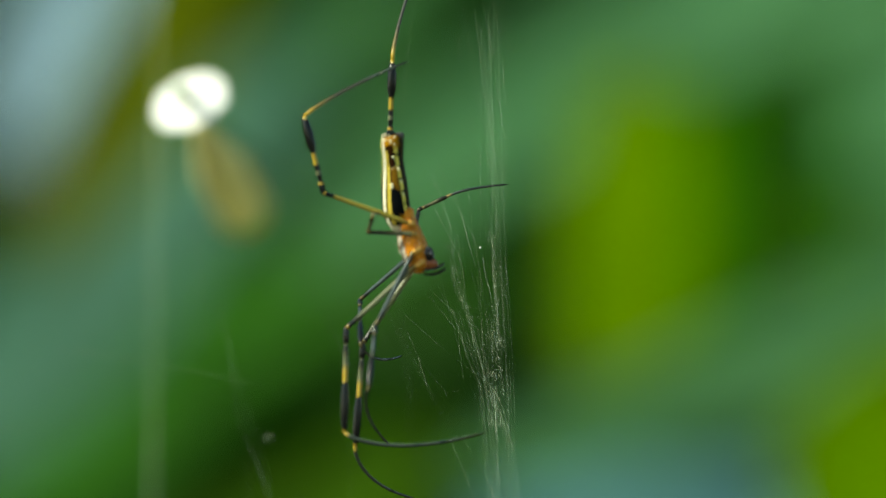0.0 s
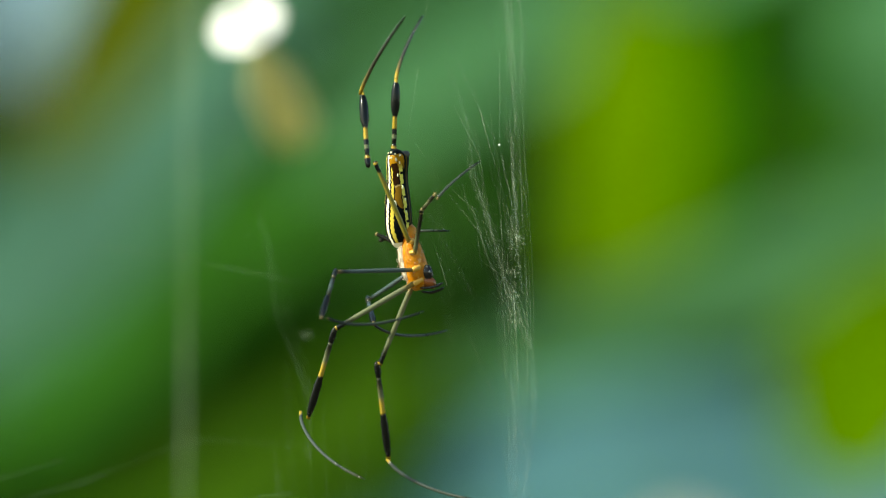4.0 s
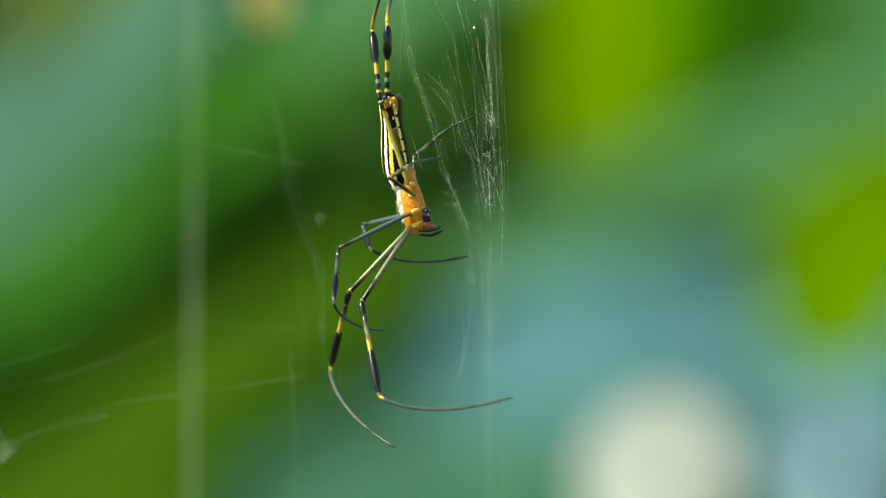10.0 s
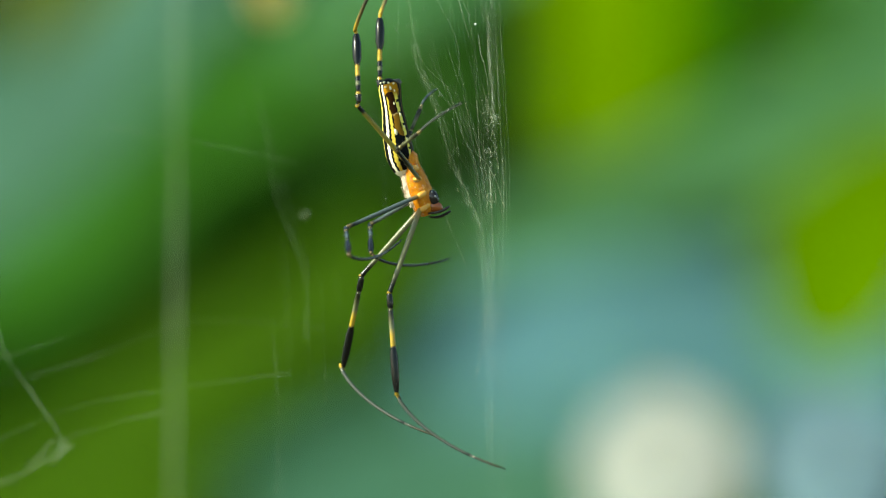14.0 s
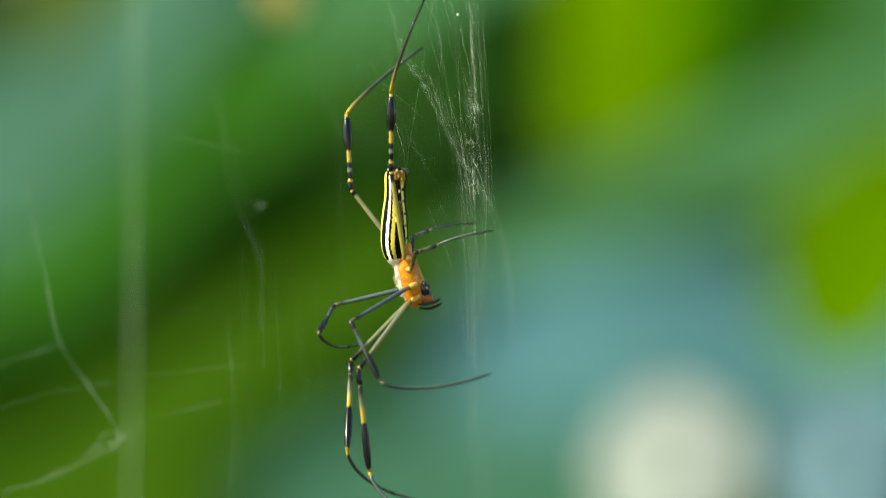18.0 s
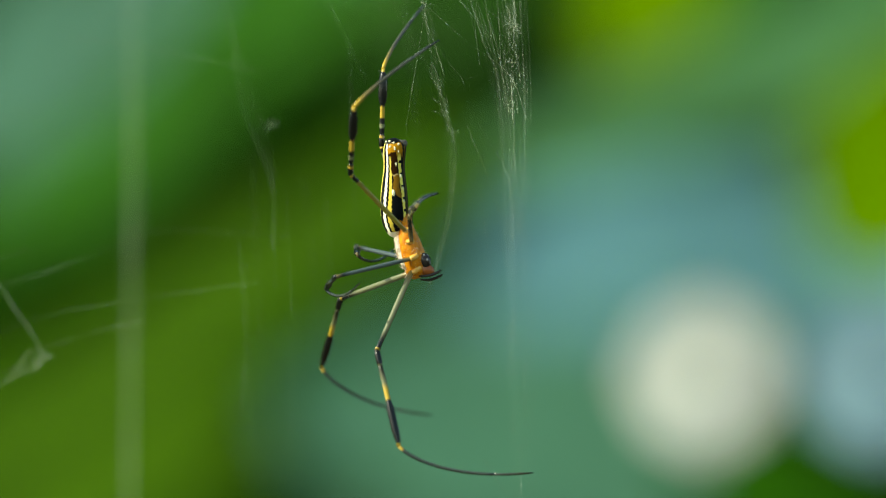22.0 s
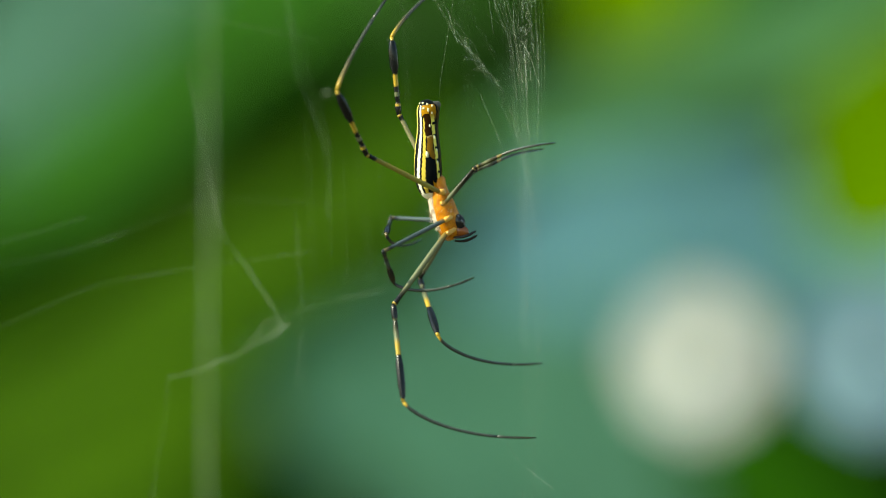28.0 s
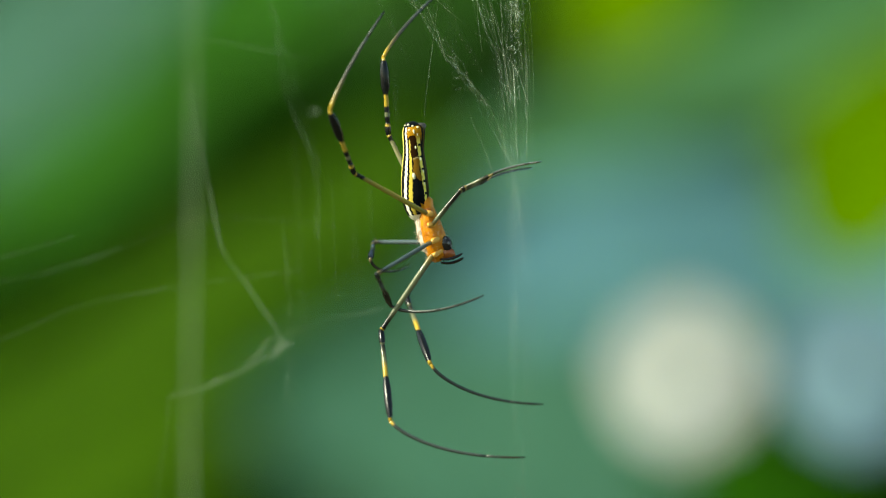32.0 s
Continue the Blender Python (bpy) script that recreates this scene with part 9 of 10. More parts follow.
    walk(parts_of["IVn_tibia"], [
        (0, pose(-0.00941, -0.00208, 0.00651, 3, 0, 90)), (0.5, pose(-0.00771, -0.00676, 0.00703, 8.7, 34.4, 94.9)), (1, pose(-0.00724, -0.00732, 0.00713, 3.8, 34.9, 95)),
        (1.5, pose(-0.00766, -0.00674, 0.00708, 1.4, 32.8, 94.9)), (2, pose(-0.00743, -0.0073, 0.00696, 1.1, 31, 94.9)), (2.5, pose(-0.00635, -0.00511, 0.0089, 1.9, 18.2, 94.4)),
        (3, pose(-0.00454, -0.00826, 0.00843, 6.9, 23.8, 95.1)), (3.5, pose(-0.00294, -0.00684, 0.00987, 7.9, 22, 94.8)), (5.5, pose(-0.00375, -0.00208, 0.01065, 8.9, -15.3, 88.9)),
        (6, pose(-0.00609, -0.00208, 0.00954, 5.8, -6.9, 89.8)), (6.5, pose(-0.00661, -0.0046, 0.00887, 8.5, 19, 93.6)), (7, pose(-0.00625, -0.00208, 0.00944, 3.8, -0.2, 92.3)),
        (7.5, pose(-0.00455, -0.00208, 0.01034, 5.1, -0.2, 92.3)), (8, pose(-0.00431, -0.0046, 0.01015, 0.5, 0, 92.3)), (8.5, pose(-0.00331, -0.00614, 0.01004, 5.1, 20.6, 94.1)),
        (9, pose(-0.00271, -0.00553, 0.01043, 4.3, 7.9, 93.1)), (9.5, pose(-0.00126, -0.00208, 0.01122, 9.9, 36.1, 97.8)), (10, pose(-0.00119, -0.00208, 0.01123, 7, 19, 95.3)),
        (10.5, pose(-0.00118, -0.00208, 0.01123, 13.2, 35.7, 99.3)), (11, pose(-0.00047, -0.00208, 0.01129, 9, 12.5, 94.9)), (11.5, pose(-0.00212, -0.00208, 0.01109, 6.8, 10.1, 94.6)),
        (12, pose(-0.00297, -0.00208, 0.01089, 10.7, 21.1, 96.7)), (12.5, pose(-0.00289, -0.00208, 0.01091, 10.2, 18.8, 96.3)), (13, pose(-0.00284, -0.00208, 0.01093, 10.4, 19.3, 96.4)),
        (13.5, pose(-0.00253, -0.00511, 0.0106, 15, 20.8, 96.8)), (14.5, pose(-0.00628, -0.00588, 0.00867, 19.1, 19.1, 96.1)), (15.5, pose(-0.0092, -0.00612, 0.00557, 23.2, 17.5, 95.3)), (16, pose(-0.00825, -0.00648, 0.0066, 21, 17.4, 95.3)),
        (16.5, pose(-0.00525, -0.00525, 0.00953, 16.3, 25.9, 97.8)), (17, pose(-0.00225, -0.00492, 0.01071, 12.6, -0.3, 91.5)), (17.5, pose(0.00081, -0.00208, 0.01129, 16.2, -14.7, 87.4)),
        (18, pose(0.00153, -0.00208, 0.01123, 15.1, -0.4, 91.4)), (18.5, pose(0.00124, -0.00208, 0.01126, 16.4, 9.1, 94.1)), (19, pose(0.00069, -0.00208, 0.0113, 16.7, 13.9, 95.6)),
        (19.5, pose(-0.00262, -0.00668, 0.01003, 16.3, 24.2, 98.7)), (20, pose(-0.00551, -0.00769, 0.00825, 17.3, 31.2, 101.1)), (20.5, pose(-0.00857, -0.00764, 0.00531, 9.6, 35.1, 101.8)),
        (21, pose(-0.0081, -0.00759, 0.00599, 18.5, 27.6, 98.7)), (21.2667, pose(-0.00720, -0.00718, 0.00726, 18.2, -5.9, 86.2)), (21.5, pose(-0.00629, -0.00675, 0.00826, 24.8, -34.5, 73)), (22, pose(-0.00473, -0.0079, 0.00857, 24.5, -29.7, 75.6)),
        (22.5, pose(-0.00785, -0.00563, 0.00748, 12.3, -31.4, 75.2)), (23, pose(-0.00964, -0.00392, 0.00594, 11, -29.7, 75.5)), (23.5, pose(-0.00833, -0.00629, 0.00662, 12.5, -34.3, 74.4)),
        (24, pose(-0.0078, -0.00486, 0.00782, 8.1, -28.1, 75.5)), (24.5, pose(-0.00709, -0.00684, 0.00757, 9.5, -27, 75.7)), (25, pose(-0.00779, -0.00337, 0.00818, 8.1, -35.3, 74.3)),
        (25.5, pose(-0.00793, -0.0065, 0.00696, 5.6, -29.1, 75.1)), (27.5, pose(-0.00756, -0.00603, 0.00757, 2.1, -30.6, 75)), (28, pose(-0.00772, -0.00693, 0.0069, 0.4, -29.1, 75)),
        (28.5, pose(-0.00783, -0.00664, 0.00697, 1.5, -29.8, 75)), (29, pose(-0.00809, -0.00619, 0.00695, 2.3, -31, 75)), (29.5, pose(-0.00787, -0.00652, 0.00701, 2.5, -32.9, 74.9)),
        (30, pose(-0.00786, -0.00626, 0.00716, 1.9, -34.3, 74.8)), (30.5, pose(-0.0079, -0.00625, 0.00712, 2.4, -33.5, 74.8)), (31, pose(-0.00786, -0.00636, 0.00711, 3.2, -32.6, 74.9)),
        (31.5, pose(-0.00786, -0.00626, 0.00716, 3.2, -32.3, 74.9)), (32, pose(-0.00777, -0.00653, 0.00711, 3.7, -32.7, 74.9)),
    ])
    walk(parts_of["IVn_metatarsus"], [
        (0, pose(-0.00885, -0.00208, 0.01703, 0, -79.1, -180)), (0.5, pose(-0.00663, -0.00076, 0.01562, -25.5, -63.2, 180)), (1, pose(-0.00706, -0.00128, 0.01575, 0, -51.4, -180)),
        (1.5, pose(-0.0079, -0.00104, 0.01594, -9.1, -51.4, 180)), (2, pose(-0.00769, -0.00188, 0.01599, -22.8, -52.4, 180)), (2.5, pose(-0.00625, -0.0018, 0.01891, -28.9, -50.8, 180)),
        (3, pose(-0.00366, -0.00394, 0.018, -36.1, -52.6, 180)), (3.5, pose(-0.00182, -0.00283, 0.01955, -47.2, -41.2, 180)), (5.5, pose(-0.00217, -0.00485, 0.02069, -21.8, -65.2, 180)),
        (6, pose(-0.00503, -0.00333, 0.01995, -32.7, -65.7, 180)), (6.5, pose(-0.00527, -0.00112, 0.01873, -41.5, -62.8, 180)), (7, pose(-0.00556, -0.00208, 0.01995, -29.4, -57.2, 180)),
        (7.5, pose(-0.00362, -0.00208, 0.02084, -36.4, -56.6, 180)), (8, pose(-0.00421, -0.0046, 0.02068, -40.6, -40.3, 180)), (8.5, pose(-0.00264, -0.00239, 0.01987, -38.1, -34.8, 180)),
        (9, pose(-0.00199, -0.00404, 0.02084, -35.8, -30.6, 180)), (9.5, pose(-0.00029, 0.00424, 0.01961, -32.9, -30.1, 180)), (10, pose(-0.00022, 0.00142, 0.02112, -38.5, -32.8, 180)),
        (10.5, pose(0.00023, 0.00421, 0.01957, -35.5, -33.4, 180)), (11, pose(0.00098, 0.00032, 0.02145, -41, -26.7, 180)), (11.5, pose(-0.00103, -0.00015, 0.02139, -39.3, -31.4, 180)),
        (12, pose(-0.00147, 0.00186, 0.02055, -36.7, -37.8, 180)), (12.5, pose(-0.00141, 0.00146, 0.02073, -36, -36.7, 180)), (13, pose(-0.00132, 0.00154, 0.02071, -35.5, -35.8, 180)),
        (13.5, pose(-0.00025, -0.0012, 0.02012, -34.5, -37.9, 180)), (14.5, pose(-0.00320, -0.00227, 0.01808, -33.9, -59.9, -179.6)), (15.5, pose(-0.00533, -0.00284, 0.01481, -32.6, -82, 180)), (16, pose(-0.00476, -0.00319, 0.01599, -34.5, -77.1, 180)),
        (16.5, pose(-0.00293, -0.00047, 0.01863, -20.1, -64.2, 180)), (17, pose(0.00005, -0.00492, 0.021, -26.6, -54.3, 180)), (17.5, pose(0.00363, -0.00478, 0.02108, -29.5, -46, 180)),
        (18, pose(0.00426, -0.00208, 0.02141, -29.5, -36, 180)), (18.5, pose(0.00409, -0.00026, 0.02124, -42.3, -31.8, 180)), (19, pose(0.00347, 0.00064, 0.02109, -51.5, -25.2, 180)),
        (19.5, pose(-0.00032, -0.00213, 0.01925, -46.7, -38.7, 180)), (20, pose(-0.00343, -0.00196, 0.01685, -38.8, -50.6, -180)), (20.5, pose(-0.00807, -0.00143, 0.01381, -29.5, -48, 180)),
        (21, pose(-0.0055, -0.00251, 0.01484, -14.9, -63.4, 180)), (21.2667, pose(-0.00398, -0.00843, 0.01722, 1.8, -64.7, -179.6)), (21.5, pose(-0.00365, -0.01322, 0.01615, 17.1, -65.8, -180)), (22, pose(-0.00168, -0.01359, 0.0169, 21.7, -67.1, -180)),
        (22.5, pose(-0.00704, -0.01138, 0.01627, 21, -64.1, -180)), (23, pose(-0.00897, -0.0094, 0.01492, 22.9, -59.4, -180)), (23.5, pose(-0.0077, -0.01249, 0.01512, 21.8, -60.4, -180)),
        (24, pose(-0.00759, -0.00999, 0.01702, 39.7, -60.5, -180)), (24.5, pose(-0.00657, -0.01185, 0.01683, 47, -40.7, -180)), (25, pose(-0.00799, -0.00958, 0.01669, 46.2, -45.2, -180)),
        (25.5, pose(-0.00825, -0.01169, 0.01612, 35.6, -48.3, -180)), (27.5, pose(-0.00857, -0.01131, 0.01663, 24.4, -47.2, -180)), (28, pose(-0.00897, -0.0119, 0.01612, 20.2, -44.7, -180)),
        (28.5, pose(-0.00891, -0.01177, 0.01611, 19.3, -44.2, -180)), (29, pose(-0.00909, -0.01153, 0.01598, 19, -43.7, -180)), (29.5, pose(-0.00891, -0.01216, 0.01584, 15.5, -43.7, -180)),
        (30, pose(-0.00908, -0.01208, 0.01586, 11.5, -43.4, -180)), (30.5, pose(-0.009, -0.01197, 0.0159, 13.7, -43.5, -180)), (31, pose(-0.00877, -0.01198, 0.01597, 15.3, -43.7, -180)),
        (31.5, pose(-0.00875, -0.01185, 0.01605, 14.5, -43.8, -180)), (32, pose(-0.00858, -0.01219, 0.01596, 13.8, -44, -180)),
    ])
    walk(parts_of["IVf_femur"], [
        (0, pose(0.00015, 0.00208, -0.00062, 5.5, 0, 90)), (0.5, pose(0.00015, 0.00208, -0.00062, 2.6, 0, 90)), (1, pose(0.00015, 0.00208, -0.00062, -3.8, 0, 90)),
        (1.5, pose(0.00015, 0.00208, -0.00062, -5.7, 0, 90)), (2, pose(0.00015, 0.00208, -0.00062, -4.6, 0, 90)), (2.5, pose(0.00015, 0.00208, -0.00062, -4.5, 0, 90)),
        (3, pose(0.00015, 0.00208, -0.00062, -2.3, 0, 90)), (3.5, pose(0.00015, 0.00208, -0.00062, -0.4, 0, 90)), (5.5, pose(0.00015, 0.00208, -0.00062, 11.9, 0, 90)),
        (6, pose(0.00015, 0.00208, -0.00062, 5.3, 0, 90)), (6.5, pose(0.00015, 0.00208, -0.00062, 7, 5.8, 90.7)), (7, pose(0.00015, 0.00208, -0.00062, 4.4, 0, 90.3)),
        (7.5, pose(0.00015, 0.00208, -0.00062, 2.5, 0, 90.3)), (8, pose(0.00015, 0.00208, -0.00062, -0.6, 0, 90.3)), (8.5, pose(0.00015, 0.00208, -0.00062, 3.7, 0, 90.3)),
        (9, pose(0.00015, 0.00208, -0.00062, -1.9, 0, 90.3)), (9.5, pose(0.00015, 0.00208, -0.00062, 0.4, 0, 90.3)), (10, pose(0.00015, 0.00208, -0.00062, -1.7, 0, 90.3)),
        (10.5, pose(0.00015, 0.00208, -0.00062, -2.3, 0, 90.3)), (11, pose(0.00015, 0.00208, -0.00062, -5.3, 0, 90.3)), (11.5, pose(0.00015, 0.00208, -0.00062, -7.4, 0, 90.3)),
        (12, pose(0.00015, 0.00208, -0.00062, -5.7, 0, 90.3)), (12.5, pose(0.00015, 0.00208, -0.00062, -5.9, 0, 90.3)), (13, pose(0.00015, 0.00208, -0.00062, -6, 0, 90.3)),
        (13.5, pose(0.00015, 0.00208, -0.00062, -1.2, 0, 90.3)), (15.5, pose(0.00015, 0.00208, -0.00062, -37, 0.1, 90.2)), (16, pose(0.00015, 0.00208, -0.00062, -59.4, 0.2, 90.1)),
        (16.2667, pose(0.00015, 0.00208, -0.00062, -36.3, 0.1, 90.1)), (16.5, pose(0.00015, 0.00208, -0.00062, -16.2, 0, 90.1)), (17, pose(0.00015, 0.00208, -0.00062, -27.6, 0.1, 90.1)), (17.5, pose(0.00015, 0.00208, -0.00062, -20.7, -6.3, 92.5)),
        (18, pose(0.00015, 0.00208, -0.00062, -22.6, 0, 89.9)), (18.5, pose(0.00015, 0.00208, -0.00062, -23.7, 0, 89.9)), (19, pose(0.00015, 0.00208, -0.00062, -25.7, 0, 89.9)),
        (19.5, pose(0.00015, 0.00208, -0.00062, -28.6, -0.1, 89.9)), (20, pose(0.00015, 0.00208, -0.00062, -31, -0.1, 89.9)), (20.5, pose(0.00015, 0.00208, -0.00062, -21.6, 0, 89.9)),
        (21, pose(0.00015, 0.00208, -0.00062, -17.6, 0, 89.9)), (21.5, pose(0.00015, 0.00208, -0.00062, -7.1, 0, 89.9)), (22, pose(0.00015, 0.00208, -0.00062, 0.7, 0, 89.9)),
        (22.5, pose(0.00015, 0.00208, -0.00062, -2.3, 0, 89.9)), (23, pose(0.00015, 0.00208, -0.00062, -8.2, 0, 89.9)), (23.5, pose(0.00015, 0.00208, -0.00062, -3.2, 0, 89.9)),
        (24, pose(0.00015, 0.00208, -0.00062, -2.8, 0, 89.9)), (24.5, pose(0.00015, 0.00208, -0.00062, -11.1, 0, 89.9)), (25, pose(0.00015, 0.00208, -0.00062, -9.7, 0, 89.9)),
        (25.5, pose(0.00015, 0.00208, -0.00062, -8.3, 0, 89.9)), (27.5, pose(0.00015, 0.00208, -0.00062, -11.1, 0, 89.9)), (28, pose(0.00015, 0.00208, -0.00062, -10.3, 0, 89.9)),
        (28.5, pose(0.00015, 0.00208, -0.00062, -11, 0, 89.9)), (29, pose(0.00015, 0.00208, -0.00062, -12.4, 0, 89.9)), (29.5, pose(0.00015, 0.00208, -0.00062, -12.4, 0, 89.9)),
        (30, pose(0.00015, 0.00208, -0.00062, -13.4, 0, 89.9)), (30.5, pose(0.00015, 0.00208, -0.00062, -12.8, 0, 89.9)), (31, pose(0.00015, 0.00208, -0.00062, -12, 0, 89.9)),
        (31.5, pose(0.00015, 0.00208, -0.00062, -11.1, 0, 89.9)), (32, pose(0.00015, 0.00208, -0.00062, -10, 0, 89.9)),
    ])
    walk(parts_of["IVf_tibia"], [
        (0, pose(0.00129, 0.00208, 0.01125, 18.9, 0, 90)), (0.5, pose(0.0007, 0.00208, 0.0113, 18.3, 15.2, 95)), (1, pose(-0.00064, 0.00208, 0.01128, 15.4, -0.2, 90.6)),
        (1.5, pose(-0.00102, 0.00208, 0.01125, 13.5, -0.2, 90.6)), (2, pose(-0.00081, 0.00208, 0.01127, 14, -0.2, 90.6)), (2.5, pose(-0.00078, 0.00208, 0.01127, 13.2, -0.1, 90.6)),
        (3, pose(-0.00032, 0.00208, 0.0113, 20, -0.2, 90.6)), (3.5, pose(0.00007, 0.00208, 0.01131, 16.1, -0.2, 90.6)), (5.5, pose(0.00262, 0.00208, 0.01105, 17.7, -13.9, 86.3)),
        (6, pose(0.00125, 0.00208, 0.01126, 17.7, -32, 80.5)), (6.5, pose(0.00159, 0.0033, 0.01116, 17.9, -28.3, 81.9)), (7, pose(0.00107, 0.00208, 0.01127, 13.8, 0.1, 89.5)),
        (7.5, pose(0.00068, 0.00208, 0.0113, 11.1, 0.1, 89.5)), (8, pose(0.00003, 0.00208, 0.01131, 9.9, 0.1, 89.5)), (8.5, pose(0.00093, 0.00208, 0.01128, 13.8, -7.6, 87.6)),
        (9, pose(-0.00024, 0.00208, 0.0113, 8.4, 0.2, 88.8)), (9.5, pose(0.00023, 0.00208, 0.01131, 12.4, -6.9, 87.2)), (10, pose(-0.0002, 0.00208, 0.0113, 12.1, 0.3, 88.8)),
        (10.5, pose(-0.00032, 0.00208, 0.0113, 17.2, -18.6, 83)), (11, pose(-0.00094, 0.00208, 0.01126, 10.9, -13.2, 84.1)), (11.5, pose(-0.00138, 0.00208, 0.01121, 8, 0.5, 86.1)),
        (12, pose(-0.00103, 0.00208, 0.01125, 11.1, 0.8, 86.1)), (12.5, pose(-0.00107, 0.00208, 0.01125, 11.5, 0.8, 86.1)), (13, pose(-0.0011, 0.00208, 0.01124, 12.1, 0.8, 86.1)),
        (13.5, pose(-0.0001, 0.00208, 0.01131, 16.4, 16.2, 90.6)), (15.5, pose(-0.00702, 0.00208, 0.00891, 20.3, 16.8, 90.8)), (16, pose(-0.01011, 0.00208, 0.00545, 12, 27, 93.1)),
        (16.2667, pose(-0.00692, 0.00208, 0.00898, 22.5, 28.6, 94.0)), (16.5, pose(-0.00317, 0.00208, 0.01084, 31.8, 29.9, 95.1)), (17, pose(-0.00537, 0.00208, 0.00995, 16.6, 17.3, 90.8)), (17.5, pose(-0.004, 0.00066, 0.01047, 19, 27.2, 94.3)),
        (18, pose(-0.00443, 0.00208, 0.01039, 11.5, 9.5, 90.3)), (18.5, pose(-0.00464, 0.00208, 0.0103, 9.9, 8, 90.1)), (19, pose(-0.00501, 0.00208, 0.01013, 6.8, 0.1, 89.1)),
        (19.5, pose(-0.00555, 0.00208, 0.00985, 7.4, 0.1, 89.1)), (20, pose(-0.00598, 0.00208, 0.00961, 12.2, -10, 86.9)), (20.5, pose(-0.00424, 0.00208, 0.01047, 12.5, -10.7, 86.8)),
        (21, pose(-0.00344, 0.00208, 0.01075, 11.9, 0.2, 89.1)), (21.5, pose(-0.00131, 0.00208, 0.01122, 17.3, -10.4, 85.8)), (22, pose(0.0003, 0.00208, 0.01131, 17.3, 0.3, 89.2)),
        (22.5, pose(-0.00032, 0.00208, 0.0113, 16.4, 0.2, 89.2)), (23, pose(-0.00155, 0.00208, 0.01119, 16.7, 0.2, 89.2)), (23.5, pose(-0.00051, 0.00208, 0.01129, 16.1, 0.2, 89.2)),
        (24, pose(-0.00043, 0.00208, 0.01129, 17.2, 0.3, 89.2)), (24.5, pose(-0.00215, 0.00208, 0.01108, 19.6, -20, 82.2)), (25, pose(-0.00186, 0.00208, 0.01114, 15.3, 0.5, 88)),
        (25.5, pose(-0.00157, 0.00208, 0.01118, 16.6, 0.6, 88)), (27.5, pose(-0.00215, 0.00208, 0.01108, 14.9, -9, 85.5)), (28, pose(-0.00198, 0.00208, 0.01111, 11.4, 0.5, 87.5)),
        (28.5, pose(-0.00212, 0.00208, 0.01109, 11.4, 0.5, 87.5)), (29, pose(-0.0024, 0.00208, 0.01103, 11, 0.5, 87.4)), (29.5, pose(-0.00242, 0.00208, 0.01103, 12.7, 0.6, 87.5)),
        (30, pose(-0.0026, 0.00208, 0.01099, 13.2, 0.6, 87.5)), (30.5, pose(-0.0025, 0.00208, 0.01101, 12.5, 0.6, 87.5)), (31, pose(-0.00232, 0.00208, 0.01105, 12, 0.5, 87.5)),
        (31.5, pose(-0.00214, 0.00208, 0.01108, 11.5, 0.5, 87.5)), (32, pose(-0.00192, 0.00208, 0.01113, 11.7, 0.5, 87.5)),
    ])
